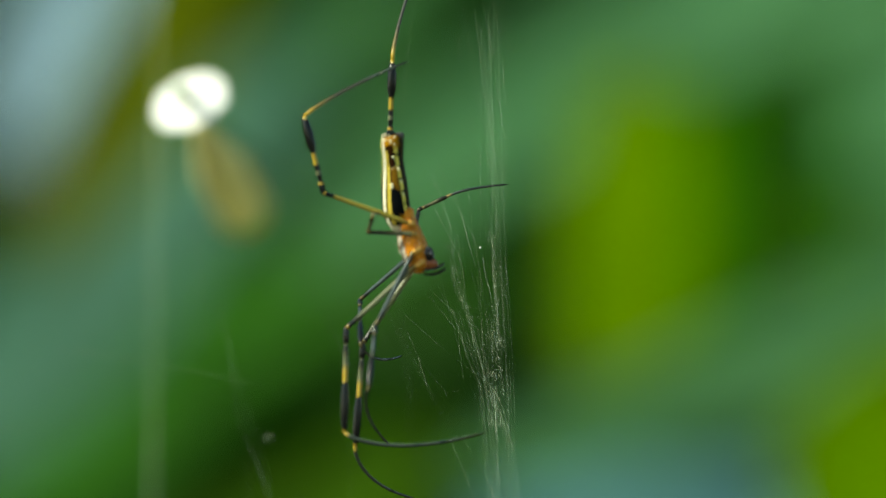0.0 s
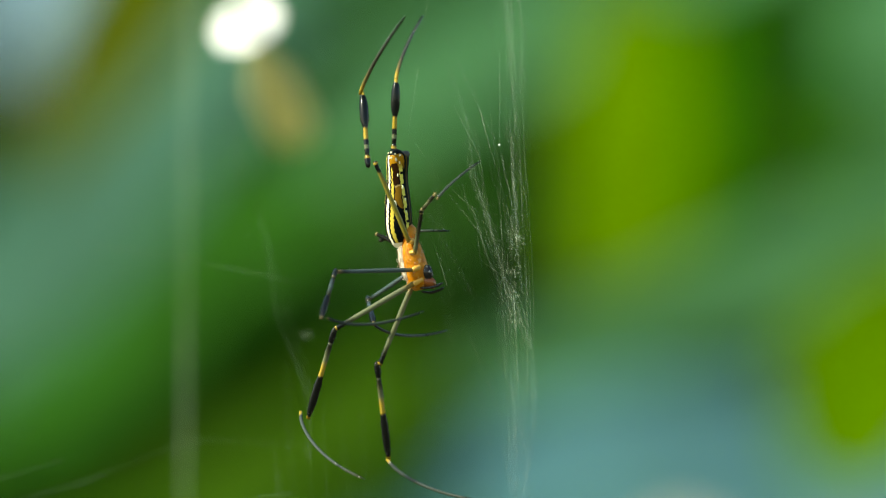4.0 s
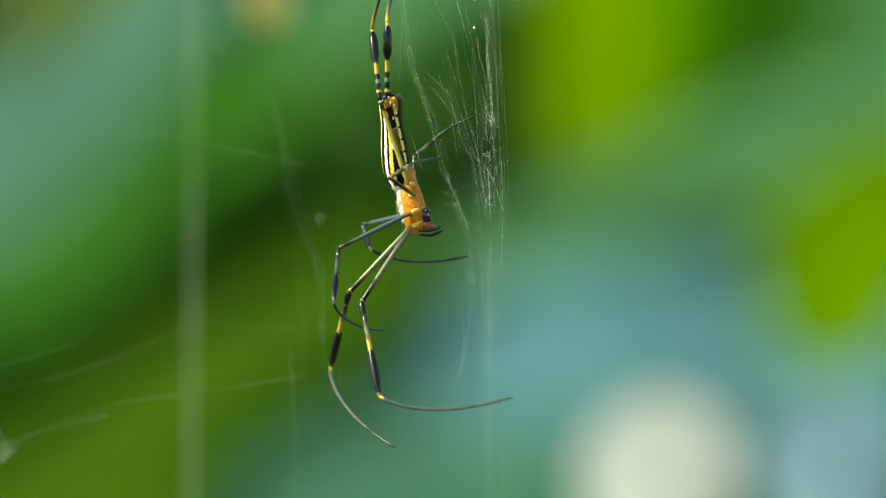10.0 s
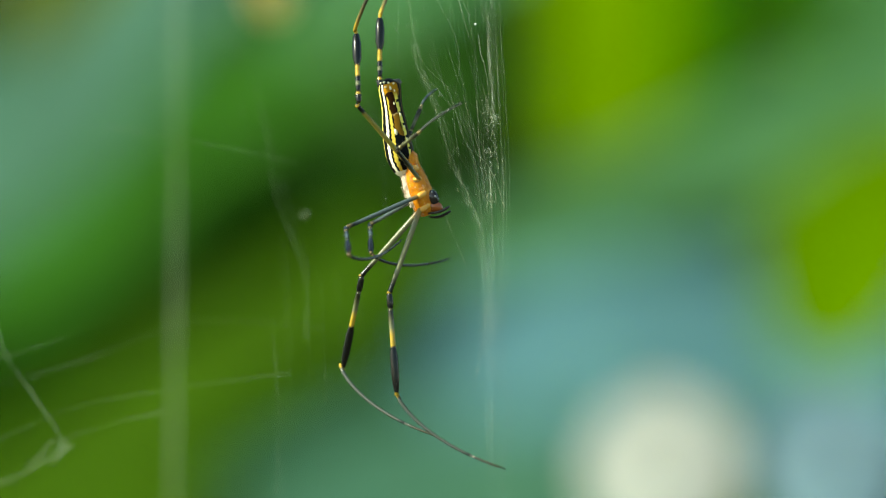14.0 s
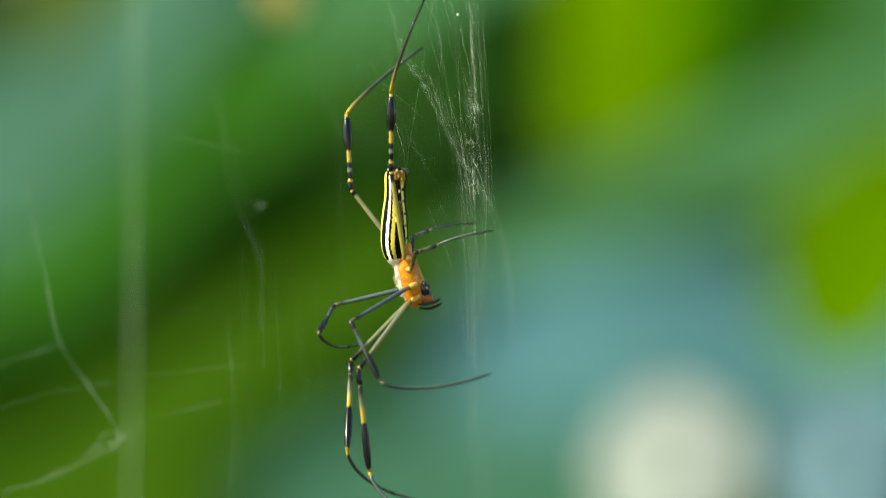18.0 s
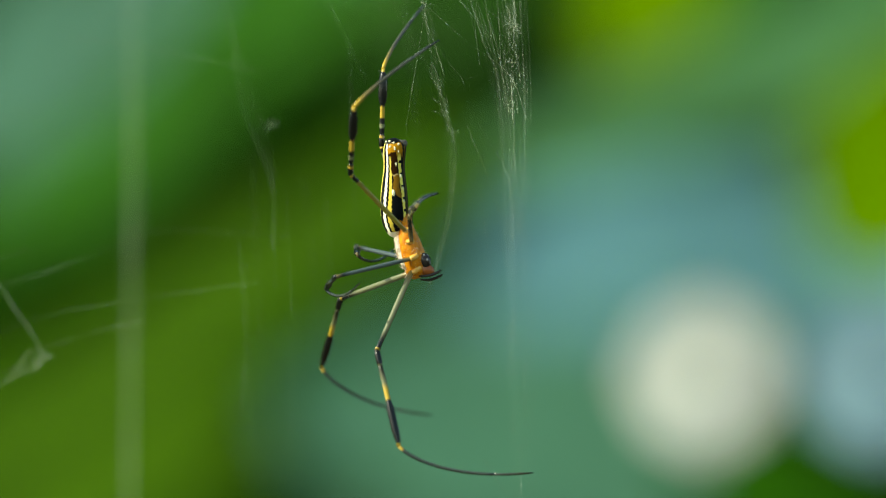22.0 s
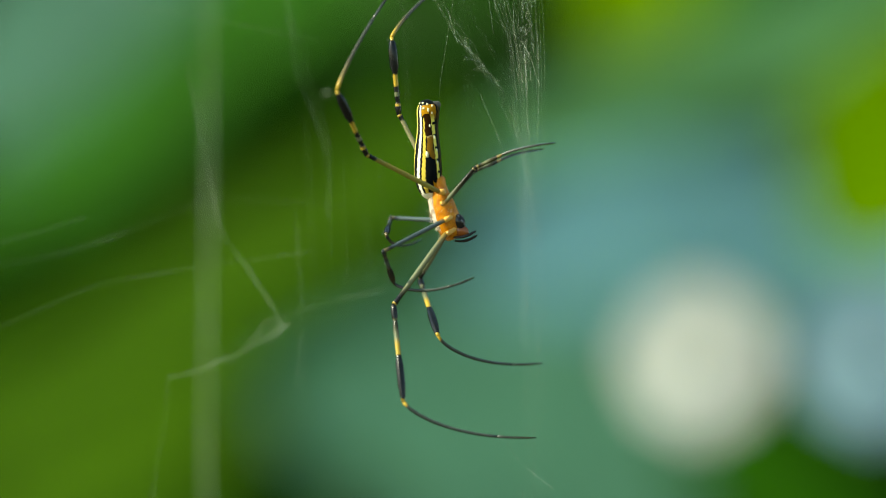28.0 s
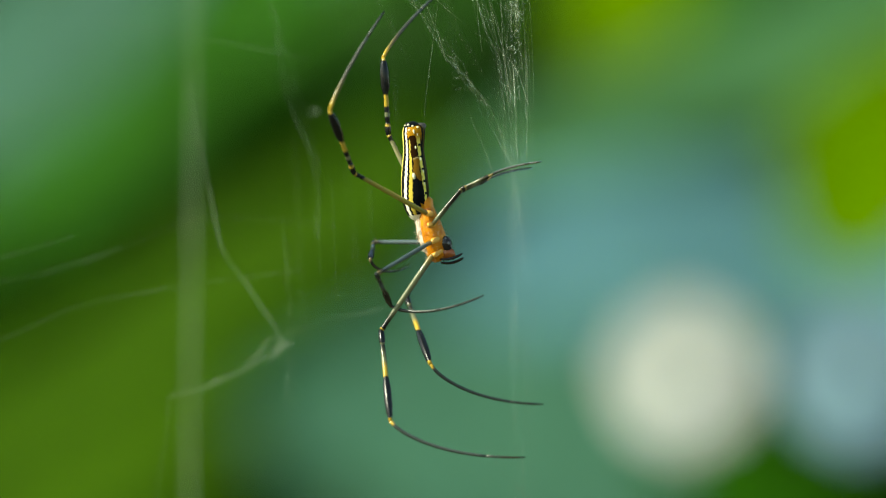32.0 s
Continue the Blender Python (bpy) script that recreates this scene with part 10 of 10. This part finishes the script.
    walk(parts_of["IVf_metatarsus"], [
        (0, pose(0.0047, 0.00208, 0.02123, 23, -31.7, -180)), (0.5, pose(0.00377, 0.00497, 0.02095, 29, -46.5, -180)), (1, pose(0.00216, 0.00208, 0.02144, 25.1, -41.9, -180)),
        (1.5, pose(0.00144, 0.00208, 0.0215, 32.6, -39.1, -180)), (2, pose(0.00175, 0.00208, 0.02149, 38.3, -37.5, -180)), (2.5, pose(0.00163, 0.00208, 0.02153, 32.8, -34.3, -180)),
        (3, pose(0.00328, 0.00208, 0.0212, 48.3, -41.1, -180)), (3.5, pose(0.00299, 0.00208, 0.02143, 49.5, -35.5, -180)), (5.5, pose(0.00566, -0.00054, 0.0208, 45.1, -30.2, -180)),
        (6, pose(0.00352, -0.0037, 0.01977, 51.9, -27.9, -180)), (6.5, pose(0.00412, -0.00186, 0.01999, 50.5, -28, -180)), (7, pose(0.00358, 0.00208, 0.02151, 51.8, -27.9, -180)),
        (7.5, pose(0.0027, 0.00208, 0.02164, 52, -29.1, -180)), (8, pose(0.00184, 0.00208, 0.02169, 49.6, -24.5, -180)), (8.5, pose(0.00339, 0.00062, 0.02143, 55.3, -27.1, -180)),
        (9, pose(0.0013, 0.00208, 0.02173, 47, -21.8, -180)), (9.5, pose(0.00242, 0.00072, 0.02153, 52.4, -25.5, -180)), (10, pose(0.002, 0.00208, 0.02161, 53.6, -26.3, -180)),
        (10.5, pose(0.00239, -0.00149, 0.02084, 51.1, -28.5, -180)), (11, pose(0.0008, -0.00047, 0.02133, 44.5, -26.4, -180)), (11.5, pose(0.00008, 0.00208, 0.02164, 41.5, -26.8, -180)),
        (12, pose(0.00101, 0.00208, 0.02159, 40.6, -30.1, -180)), (12.5, pose(0.00103, 0.00208, 0.02157, 40.5, -30.2, -180)), (13, pose(0.00111, 0.00208, 0.02154, 41.6, -30.7, -180)),
        (13.5, pose(0.00284, 0.00493, 0.02102, 42.8, -32.5, -180)), (15.5, pose(-0.0034, 0.00498, 0.01837, -142.1, -86.9, 0)), (16, pose(-0.00817, 0.00686, 0.01463, 21.8, -74.5, -180)),
        (16.2667, pose(-0.00322, 0.00702, 0.01753, 21.6, -77.2, 180.0)), (16.5, pose(0.00197, 0.00701, 0.0186, 21.3, -79.6, -180)), (17, pose(-0.00239, 0.00513, 0.01959, 25.5, -68.3, -180)), (17.5, pose(-0.00091, 0.00545, 0.01934, 26.7, -64.8, -180)),
        (18, pose(-0.00234, 0.00379, 0.02058, 25.7, -62.7, -180)), (18.5, pose(-0.00284, 0.00352, 0.02058, 38.4, -62.2, 180)), (19, pose(-0.00376, 0.00208, 0.0206, 48.1, -60.7, -180)),
        (19.5, pose(-0.00419, 0.00208, 0.0203, 49.1, -60.9, -180)), (20, pose(-0.00385, 0.00017, 0.01975, 50.7, -64.1, -180)), (20.5, pose(-0.00207, 0.00004, 0.02058, 54.1, -67.3, -180)),
        (21, pose(-0.00126, 0.00208, 0.02106, 54.9, -58.9, -180)), (21.5, pose(0.00168, 0.00004, 0.02111, 53.6, -49.8, -180)), (22, pose(0.00343, 0.00208, 0.02137, 46.7, -47, 180)),
        (22.5, pose(0.00265, 0.00208, 0.02141, 62.4, -45, -180)), (23, pose(0.00149, 0.00208, 0.02128, 52.9, -29.2, -180)), (23.5, pose(0.00241, 0.00208, 0.02142, 54.1, -32.6, -180)),
        (24, pose(0.0027, 0.00208, 0.02136, 46.9, -30.5, -180)), (24.5, pose(0.00089, -0.00178, 0.02041, 54.8, -30.3, -180)), (25, pose(0.00092, 0.00208, 0.0213, 51.4, -31.4, -180)),
        (25.5, pose(0.00144, 0.00208, 0.02128, 54.2, -32.5, -180)), (27.5, pose(0.00043, 0.00027, 0.02114, 51.8, -58.9, -180)), (28, pose(0.00011, 0.00208, 0.02144, 47.2, -58.1, -180)),
        (28.5, pose(-0.00003, 0.00208, 0.02142, 47, -55.8, -180)), (29, pose(-0.00038, 0.00208, 0.02137, 47.5, -53.9, -180)), (29.5, pose(-0.0001, 0.00208, 0.02131, 47, -53.9, -180)),
        (30, pose(-0.0002, 0.00208, 0.02125, 46.2, -53, -180)), (30.5, pose(-0.00022, 0.00208, 0.0213, 46.1, -54.2, -180)), (31, pose(-0.00012, 0.00208, 0.02136, 45.7, -55.4, -180)),
        (31.5, pose(-0.00004, 0.00208, 0.02141, 43.1, -54.4, -180)), (32, pose(0.00022, 0.00208, 0.02144, 41, -54.3, -180)),
    ])
    walk(orb_web, [
        (0, pose(-0.00255, 0, -0.00269, 0, 0, 0)), (0.5, pose(-0.00191, 0, -0.00204, 0, 0, 0)), (1, pose(-0.00128, 0, -0.00138, 0, 0, 0)),
        (1.5, pose(-0.00086, 0, -0.00138, 0, 0, 0)), (2, pose(-0.00054, 0, -0.00138, 0, 0, 0)), (2.5, pose(-0.00038, 0, -0.001, 0, 0, 0)),
        (3, pose(-0.00023, 0, -0.00062, 0, 0, 0)), (3.5, pose(0.00006, 0, -0.00071, 0, 0, 0)), (5.5, pose(0.00123, 0.008, -0.00108, 0, 0, 0)),
        (6, pose(0.00146, 0.0082, -0.00123, 0, 0, 0)), (6.5, pose(0.00146, 0.0084, -0.00085, 0, 0, 0)), (7, pose(0.00146, 0.0086, -0.00046, 0, 0, 0)),
        (7.5, pose(0.00123, 0.0088, -0.00035, 0, 0, 0)), (8, pose(0.001, 0.009, -0.00023, 0, 0, 0)), (8.5, pose(0.0005, 0.004, -0.00046, 0, 0, 0)),
        (9, pose(0, 0, -0.00069, 0, 0, 0)), (9.5, pose(-0.00012, 0, -0.00096, 0, 0, 0)), (10, pose(-0.00023, 0, -0.00123, 0, 0, 0)),
        (10.5, pose(0.00008, 0, -0.00162, 0, 0, 0)), (11, pose(0.00038, 0, -0.002, 0, 0, 0)), (11.5, pose(0.00038, 0, -0.00219, 0, 0, 0)),
        (12, pose(0.00038, 0, -0.00238, 0, 0, 0)), (12.5, pose(0.00031, 0, -0.002, 0, 0, 0)), (13, pose(0.00023, 0, -0.00162, 0, 0, 0)),
        (13.5, pose(0, 0, -0.00154, 0, 0, 0)), (15.5, pose(-0.00154, 0, -0.00123, 0, 0, 0)), (16, pose(-0.00223, 0, -0.00115, 0, 0, 0)),
        (16.5, pose(-0.003, 0, -0.00112, 0, 0, 0)), (17, pose(-0.00377, 0, -0.00108, 0, 0, 0)), (17.5, pose(-0.00396, 0, -0.00065, 0, 0, 0)),
        (18, pose(-0.00415, 0, -0.00023, 0, 0, 0)), (18.5, pose(-0.00458, 0, 0.00027, 0, 0, 0)), (19, pose(-0.005, 0, 0.00077, 0, 0, 0)),
        (19.5, pose(-0.00508, 0, 0.00077, 0, 0, 0)), (20, pose(-0.00515, 0, 0.00077, 0, 0, 0)), (20.5, pose(-0.00488, 0, 0.00015, 0, 0, 0)),
        (21, pose(-0.00462, 0, -0.00046, 0, 0, 0)), (21.5, pose(-0.00385, 0, -0.00104, 0, 0, 0)), (22, pose(-0.00308, 0, -0.00162, 0, 0, 0)),
        (22.5, pose(-0.00327, 0, -0.00112, 0, 0, 0)), (23, pose(-0.00346, 0, -0.00062, 0, 0, 0)), (23.5, pose(-0.00269, 0, -0.00065, 0, 0, 0)),
        (24, pose(-0.00192, 0, -0.00069, 0, 0, 0)), (24.5, pose(-0.00131, 0, -0.00054, 0, 0, 0)), (25, pose(-0.00069, 0, -0.00038, 0, 0, 0)),
        (25.5, pose(-0.00062, 0, -0.00024, 0, 0, 0)), (27.5, pose(-0.00062, 0, 0.00032, 0, 0, 0)), (28, pose(-0.00062, 0, 0.00046, 0, 0, 0)),
        (28.5, pose(-0.00054, 0, 0.0004, 0, 0, 0)), (29, pose(-0.00046, 0, 0.00035, 0, 0, 0)), (29.5, pose(-0.00038, 0, 0.00029, 0, 0, 0)),
        (30, pose(-0.00031, 0, 0.00023, 0, 0, 0)), (30.5, pose(-0.00023, 0, 0.00017, 0, 0, 0)), (31, pose(-0.00015, 0, 0.00012, 0, 0, 0)),
        (31.5, pose(-0.00008, 0, 0.00006, 0, 0, 0)), (32, pose(0, 0, 0, 0, 0, 0)),
    ])
    walk(silk_strand, [
        (0, pose(-0.36321, 0, 0.042, 0, 14, 0)), (0.5, pose(-0.36259, 0, 0.04265, 0, 14, 0)), (1, pose(-0.36199, 0, 0.04331, 0, 14, 0)),
        (1.5, pose(-0.36160, 0, 0.04331, 0, 14, 0)), (2, pose(-0.3613, 0, 0.04331, 0, 14, 0)), (2.5, pose(-0.36117, 0, 0.04369, 0, 14, 0)),
        (3, pose(-0.36104, 0, 0.04407, 0, 14, 0)), (3.5, pose(-0.36077, 0, 0.04398, 0, 14, 0)), (5.5, pose(-0.35969, 0, 0.04361, 0, 14, 0)),
        (6, pose(-0.35949, 0, 0.04346, 0, 14, 0)), (6.5, pose(-0.35951, 0, 0.04384, 0, 14, 0)), (7, pose(-0.35954, 0, 0.04423, 0, 14, 0)),
        (7.5, pose(-0.35979, 0, 0.04434, 0, 14, 0)), (8, pose(-0.36005, 0, 0.04446, 0, 14, 0)), (8.5, pose(-0.36151, 0, 0.04423, 0, 14, 0)),
        (9, pose(-0.36297, 0, 0.044, 0, 14, 0)), (9.5, pose(-0.36462, 0, 0.04373, 0, 14, 0)), (10, pose(-0.36628, 0, 0.04346, 0, 14, 0)),
        (10.5, pose(-0.36612, 0, 0.04307, 0, 14, 0)), (11, pose(-0.36597, 0, 0.04269, 0, 14, 0)), (11.5, pose(-0.36608, 0, 0.0425, 0, 14, 0)),
        (12, pose(-0.3662, 0, 0.04231, 0, 14, 0)), (12.5, pose(-0.36639, 0, 0.04269, 0, 14, 0)), (13, pose(-0.36658, 0, 0.04307, 0, 14, 0)),
        (13.5, pose(-0.34474, 0, 0.03796, 0, 13.2, 0)), (15.5, pose(-0.2573, 0, 0.02069, 0, 9.8, 0)), (16, pose(-0.2356, 0, 0.01717, 0, 9, 0)),
        (16.5, pose(-0.16948, 0, 0.00834, 0, 6.5, 0)), (17, pose(-0.10304, 0, 0.00241, 0, 4, 0)), (17.5, pose(-0.08988, 0, 0.00199, 0, 3.5, 0)),
        (18, pose(-0.07671, 0, 0.00169, 0, 3, 0)), (18.5, pose(-0.03798, 0, 0.0007, 0, 1.5, 0)), (19, pose(0.00077, 0, 0.00077, 0, 0, 0)),
        (19.5, pose(-0.15941, 0, 0.0088, 0, 6, 0)), (20, pose(-0.31787, 0, 0.03354, 0, 12, 0)), (20.5, pose(-0.30507, 0, 0.03023, 0, 11.5, 0)),
        (21, pose(-0.29225, 0, 0.02703, 0, 11, 0)), (21.5, pose(-0.41046, 0, 0.05378, 0, 15.5, 0)), (22, pose(-0.52617, 0, 0.08964, 0, 20, 0)),
        (22.5, pose(-0.40082, 0, 0.05021, 0, 15, 0)), (23, pose(-0.27246, 0, 0.02206, 0, 10, 0)), (23.5, pose(-0.20555, 0, 0.012, 0, 7.5, 0)),
        (24, pose(-0.13827, 0, 0.00483, 0, 5, 0)), (24.5, pose(-0.1363, 0, 0.00499, 0, 5, 0)), (25, pose(-0.13434, 0, 0.00514, 0, 5, 0)),
        (25.5, pose(-0.09868, 0, 0.00267, 0, 3.7, 0)), (27.5, pose(0.04398, 0, 0.00107, 0, -1.7, 0)), (28, pose(0.07963, 0, 0.00275, 0, -3, 0)),
        (28.5, pose(0.0797, 0, 0.00269, 0, -3, 0)), (29, pose(0.07978, 0, 0.00263, 0, -3, 0)), (29.5, pose(0.07986, 0, 0.00257, 0, -3, 0)),
        (30, pose(0.07993, 0, 0.00252, 0, -3, 0)), (30.5, pose(0.08001, 0, 0.00246, 0, -3, 0)), (31, pose(0.08009, 0, 0.0024, 0, -3, 0)),
        (31.5, pose(0.08017, 0, 0.00234, 0, -3, 0)), (32, pose(0.08024, 0, 0.00229, 0, -3, 0)),
    ])
    walk(veil_web, [
        (0, pose(-0.00670, 0, -0.00269, 0, 0, 0)), (0.5, pose(-0.00291, 0, -0.00204, 0, 0, 0)), (1, pose(-0.00120, 0, -0.00138, 0, 0, 0)),
        (1.5, pose(-0.00086, 0, -0.00138, 0, 0, 0)), (2, pose(-0.00046, 0, -0.00138, 0, 0, 0)), (2.5, pose(-0.00054, 0, -0.001, 0, 0, 0)),
        (3, pose(-0.00115, 0, -0.00062, 0, 0, 0)), (3.5, pose(-0.00102, 0, -0.00071, 0, 0, 0)), (5.5, pose(0.00038, 0, -0.00108, 0, 0, 0)),
        (6, pose(0.00215, 0, -0.00123, 0, 0, 0)), (6.5, pose(0.00254, 0, -0.00085, 0, 0, 0)), (7, pose(0.00346, 0, -0.00046, 0, 0, 0)),
        (7.5, pose(0.004, 0, -0.00035, 0, 0, 0)), (8, pose(0.004, 0, -0.00023, 0, 0, 0)), (8.5, pose(0.0035, 0, -0.00046, 0, 0, 0)),
        (9, pose(0.00354, 0, -0.00069, 0, 0, 0)), (9.5, pose(0.00369, 0, -0.00096, 0, 0, 0)), (10, pose(0.00392, 0, -0.00123, 0, 0, 0)),
        (10.5, pose(0.00392, 0, -0.00162, 0, 0, 0)), (11, pose(0.00369, 0, -0.002, 0, 0, 0)), (11.5, pose(0.00292, 0, -0.00219, 0, 0, 0)),
        (12, pose(0.00277, 0, -0.00238, 0, 0, 0)), (12.5, pose(0.00254, 0, -0.002, 0, 0, 0)), (13, pose(0.00277, 0, -0.00162, 0, 0, 0)),
        (13.5, pose(0.00223, 0, -0.00154, 0, 0, 0)), (15.5, pose(-0.00054, 0, -0.00123, 0, 0, 0)), (16, pose(-0.00138, 0, -0.00115, 0, 0, 0)),
        (16.5, pose(-0.00162, 0, -0.00112, 0, 0, 0)), (17, pose(-0.00338, 0, -0.00108, 0, 0, 0)), (17.5, pose(-0.00504, 0, -0.00065, 0, 0, 0)),
        (18, pose(-0.00631, 0, -0.00023, 0, 0, 0)), (18.5, pose(-0.00673, 0, 0.00027, 0, 0, 0)), (19, pose(-0.00792, 0, 0.00077, 0, 0, 0)),
        (19.5, pose(-0.00885, 0, 0.00077, 0, 0, 0)), (20, pose(-0.00977, 0, 0.00077, 0, 0, 0)), (20.5, pose(-0.00981, 0, 0.00015, 0, 0, 0)),
        (21, pose(-0.01008, 0, -0.00046, 0, 0, 0)), (21.5, pose(-0.00823, 0, -0.00104, 0, 0, 0)), (22, pose(-0.00908, 0, -0.00162, 0, 0, 0)),
        (22.5, pose(-0.00877, 0, -0.00112, 0, 0, 0)), (23, pose(-0.00815, 0, -0.00062, 0, 0, 0)), (23.5, pose(-0.00731, 0, -0.00065, 0, 0, 0)),
        (24, pose(-0.00623, 0, -0.00069, 0, 0, 0)), (24.5, pose(-0.00431, 0, -0.00054, 0, 0, 0)), (25, pose(-0.003, 0, -0.00038, 0, 0, 0)),
        (25.5, pose(-0.00162, 0, -0.00024, 0, 0, 0)), (27.5, pose(-0.00069, 0, 0.00032, 0, 0, 0)), (28, pose(-0.00062, 0, 0.00046, 0, 0, 0)),
        (28.5, pose(-0.00038, 0, 0.0004, 0, 0, 0)), (29, pose(-0.00046, 0, 0.00035, 0, 0, 0)), (29.5, pose(0.00012, 0, 0.00029, 0, 0, 0)),
        (30, pose(-0.00054, 0, 0.00023, 0, 0, 0)), (30.5, pose(0.00019, 0, 0.00017, 0, 0, 0)), (31, pose(-0.00038, 0, 0.00012, 0, 0, 0)),
        (31.5, pose(-0.00008, 0, 0.00006, 0, 0, 0)), (32, pose(0, 0, 0, 0, 0, 0)),
    ])
    walk(band_web, [
        (0, pose(-0.00708, 0, 0)), (1, pose(-0.00107, 0, 0)), (2, pose(-0.00144, 0, 0)), (3, pose(-0.00219, 0, 0)),
        (3.5, pose(-0.00204, 0, 0)), (6, pose(0.00177, 0, 0)), (7, pose(0.00244, 0, 0)), (8, pose(0.00346, 0, 0)),
        (9, pose(0.00270, 0, 0)), (10, pose(0.00312, 0, 0)), (11, pose(0.00295, 0, 0)), (12, pose(0.00245, 0, 0)),
        (13, pose(0.00135, 0, 0)), (13.5, pose(0.00067, 0, 0)), (15.5, pose(-0.00185, 0, 0)), (16, pose(-0.00287, 0, 0)),
        (17, pose(-0.00615, 0, 0)), (18, pose(-0.00851, 0, 0)), (19, pose(-0.01029, 0, 0)), (20, pose(-0.01391, 0, 0)),
        (21, pose(-0.01323, 0, 0)), (22, pose(-0.01374, 0, 0)), (23, pose(-0.01189, 0, 0)), (24, pose(-0.01054, 0, 0)),
        (25, pose(-0.00607, 0, 0)), (25.5, pose(-0.00447, 0, 0)), (28, pose(-0.00059, 0, 0)), (29, pose(-0.00136, 0, 0)),
        (30, pose(-0.00169, 0, 0)), (31, pose(-0.00168, 0, 0)), (32, pose(-0.00067, 0, 0)),
    ])
    walk(barrier_web, [
        (0, pose(-0.04155, 0, -0.00269, 0, 0, 0)), (0.5, pose(-0.03896, 0, -0.00204, 0, 0, 0)), (1, pose(-0.03846, 0, -0.00138, 0, 0, 0)),
        (1.5, pose(-0.03833, 0, -0.00138, 0, 0, 0)), (2, pose(-0.03813, 0, -0.00138, 0, 0, 0)), (2.5, pose(-0.03833, 0, -0.001, 0, 0, 0)),
        (3, pose(-0.03908, 0, -0.00062, 0, 0, 0)), (3.5, pose(-0.03917, 0, -0.00071, 0, 0, 0)), (5.5, pose(-0.03869, 0, -0.00108, 0, 0, 0)),
        (6, pose(-0.03638, 0, -0.00123, 0, 0, 0)), (6.5, pose(-0.03523, 0, -0.00085, 0, 0, 0)), (7, pose(-0.03354, 0, -0.00046, 0, 0, 0)),
        (7.5, pose(-0.03412, 0, -0.00035, 0, 0, 0)), (8, pose(-0.03523, 0, -0.00023, 0, 0, 0)), (8.5, pose(-0.03646, 0, -0.00046, 0, 0, 0)),
        (9, pose(-0.03715, 0, -0.00069, 0, 0, 0)), (9.5, pose(-0.03646, 0, -0.00096, 0, 0, 0)), (10, pose(-0.03569, 0, -0.00123, 0, 0, 0)),
        (10.5, pose(-0.03512, 0, -0.00162, 0, 0, 0)), (11, pose(-0.03477, 0, -0.002, 0, 0, 0)), (11.5, pose(-0.03154, 0, -0.00219, 0, 0, 0)),
        (12, pose(-0.02769, 0, -0.00238, 0, 0, 0)), (12.5, pose(-0.02812, 0, -0.002, 0, 0, 0)), (13, pose(-0.02808, 0, -0.00162, 0, 0, 0)),
        (13.5, pose(-0.02823, 0, -0.00154, 0, 0, 0)), (15.5, pose(-0.02623, 0, -0.00123, 0, 0, 0)), (16, pose(-0.027, 0, -0.00115, 0, 0, 0)),
        (16.5, pose(-0.02796, 0, -0.00112, 0, 0, 0)), (17, pose(-0.03046, 0, -0.00108, 0, 0, 0)), (17.5, pose(-0.02612, 0, -0.00065, 0, 0, 0)),
        (18, pose(-0.02162, 0, -0.00023, 0, 0, 0)), (18.5, pose(-0.022, 0, 0.00027, 0, 0, 0)), (19, pose(-0.02315, 0, 0.00077, 0, 0, 0)),
        (19.5, pose(-0.02396, 0, 0.00077, 0, 0, 0)), (20, pose(-0.02654, 0, 0.00077, 0, 0, 0)), (20.5, pose(-0.02646, 0, 0.00015, 0, 0, 0)),
        (21, pose(-0.02662, 0, -0.00046, 0, 0, 0)), (21.5, pose(-0.03042, 0, -0.00104, 0, 0, 0)), (22, pose(-0.03692, 0, -0.00162, 0, 0, 0)),
        (22.5, pose(-0.02758, 0, -0.00112, 0, 0, 0)), (23, pose(-0.01792, 0, -0.00062, 0, 0, 0)), (23.5, pose(-0.01481, 0, -0.00065, 0, 0, 0)),
        (24, pose(-0.01146, 0, -0.00069, 0, 0, 0)), (24.5, pose(-0.00981, 0, -0.00054, 0, 0, 0)), (25, pose(-0.00877, 0, -0.00038, 0, 0, 0)),
        (25.5, pose(-0.00746, 0, -0.00024, 0, 0, 0)), (27.5, pose(-0.00238, 0, 0.00032, 0, 0, 0)), (28, pose(-0.00238, 0, 0.00046, 0, 0, 0)),
        (28.5, pose(-0.002, 0, 0.0004, 0, 0, 0)), (29, pose(-0.00192, 0, 0.00035, 0, 0, 0)), (29.5, pose(-0.00096, 0, 0.00029, 0, 0, 0)),
        (30, pose(-0.00123, 0, 0.00023, 0, 0, 0)), (30.5, pose(-0.00027, 0, 0.00017, 0, 0, 0)), (31, pose(-0.00062, 0, 0.00012, 0, 0, 0)),
        (31.5, pose(-0.00019, 0, 0.00006, 0, 0, 0)), (32, pose(0, 0, 0, 0, 0, 0)),
    ])


motions()
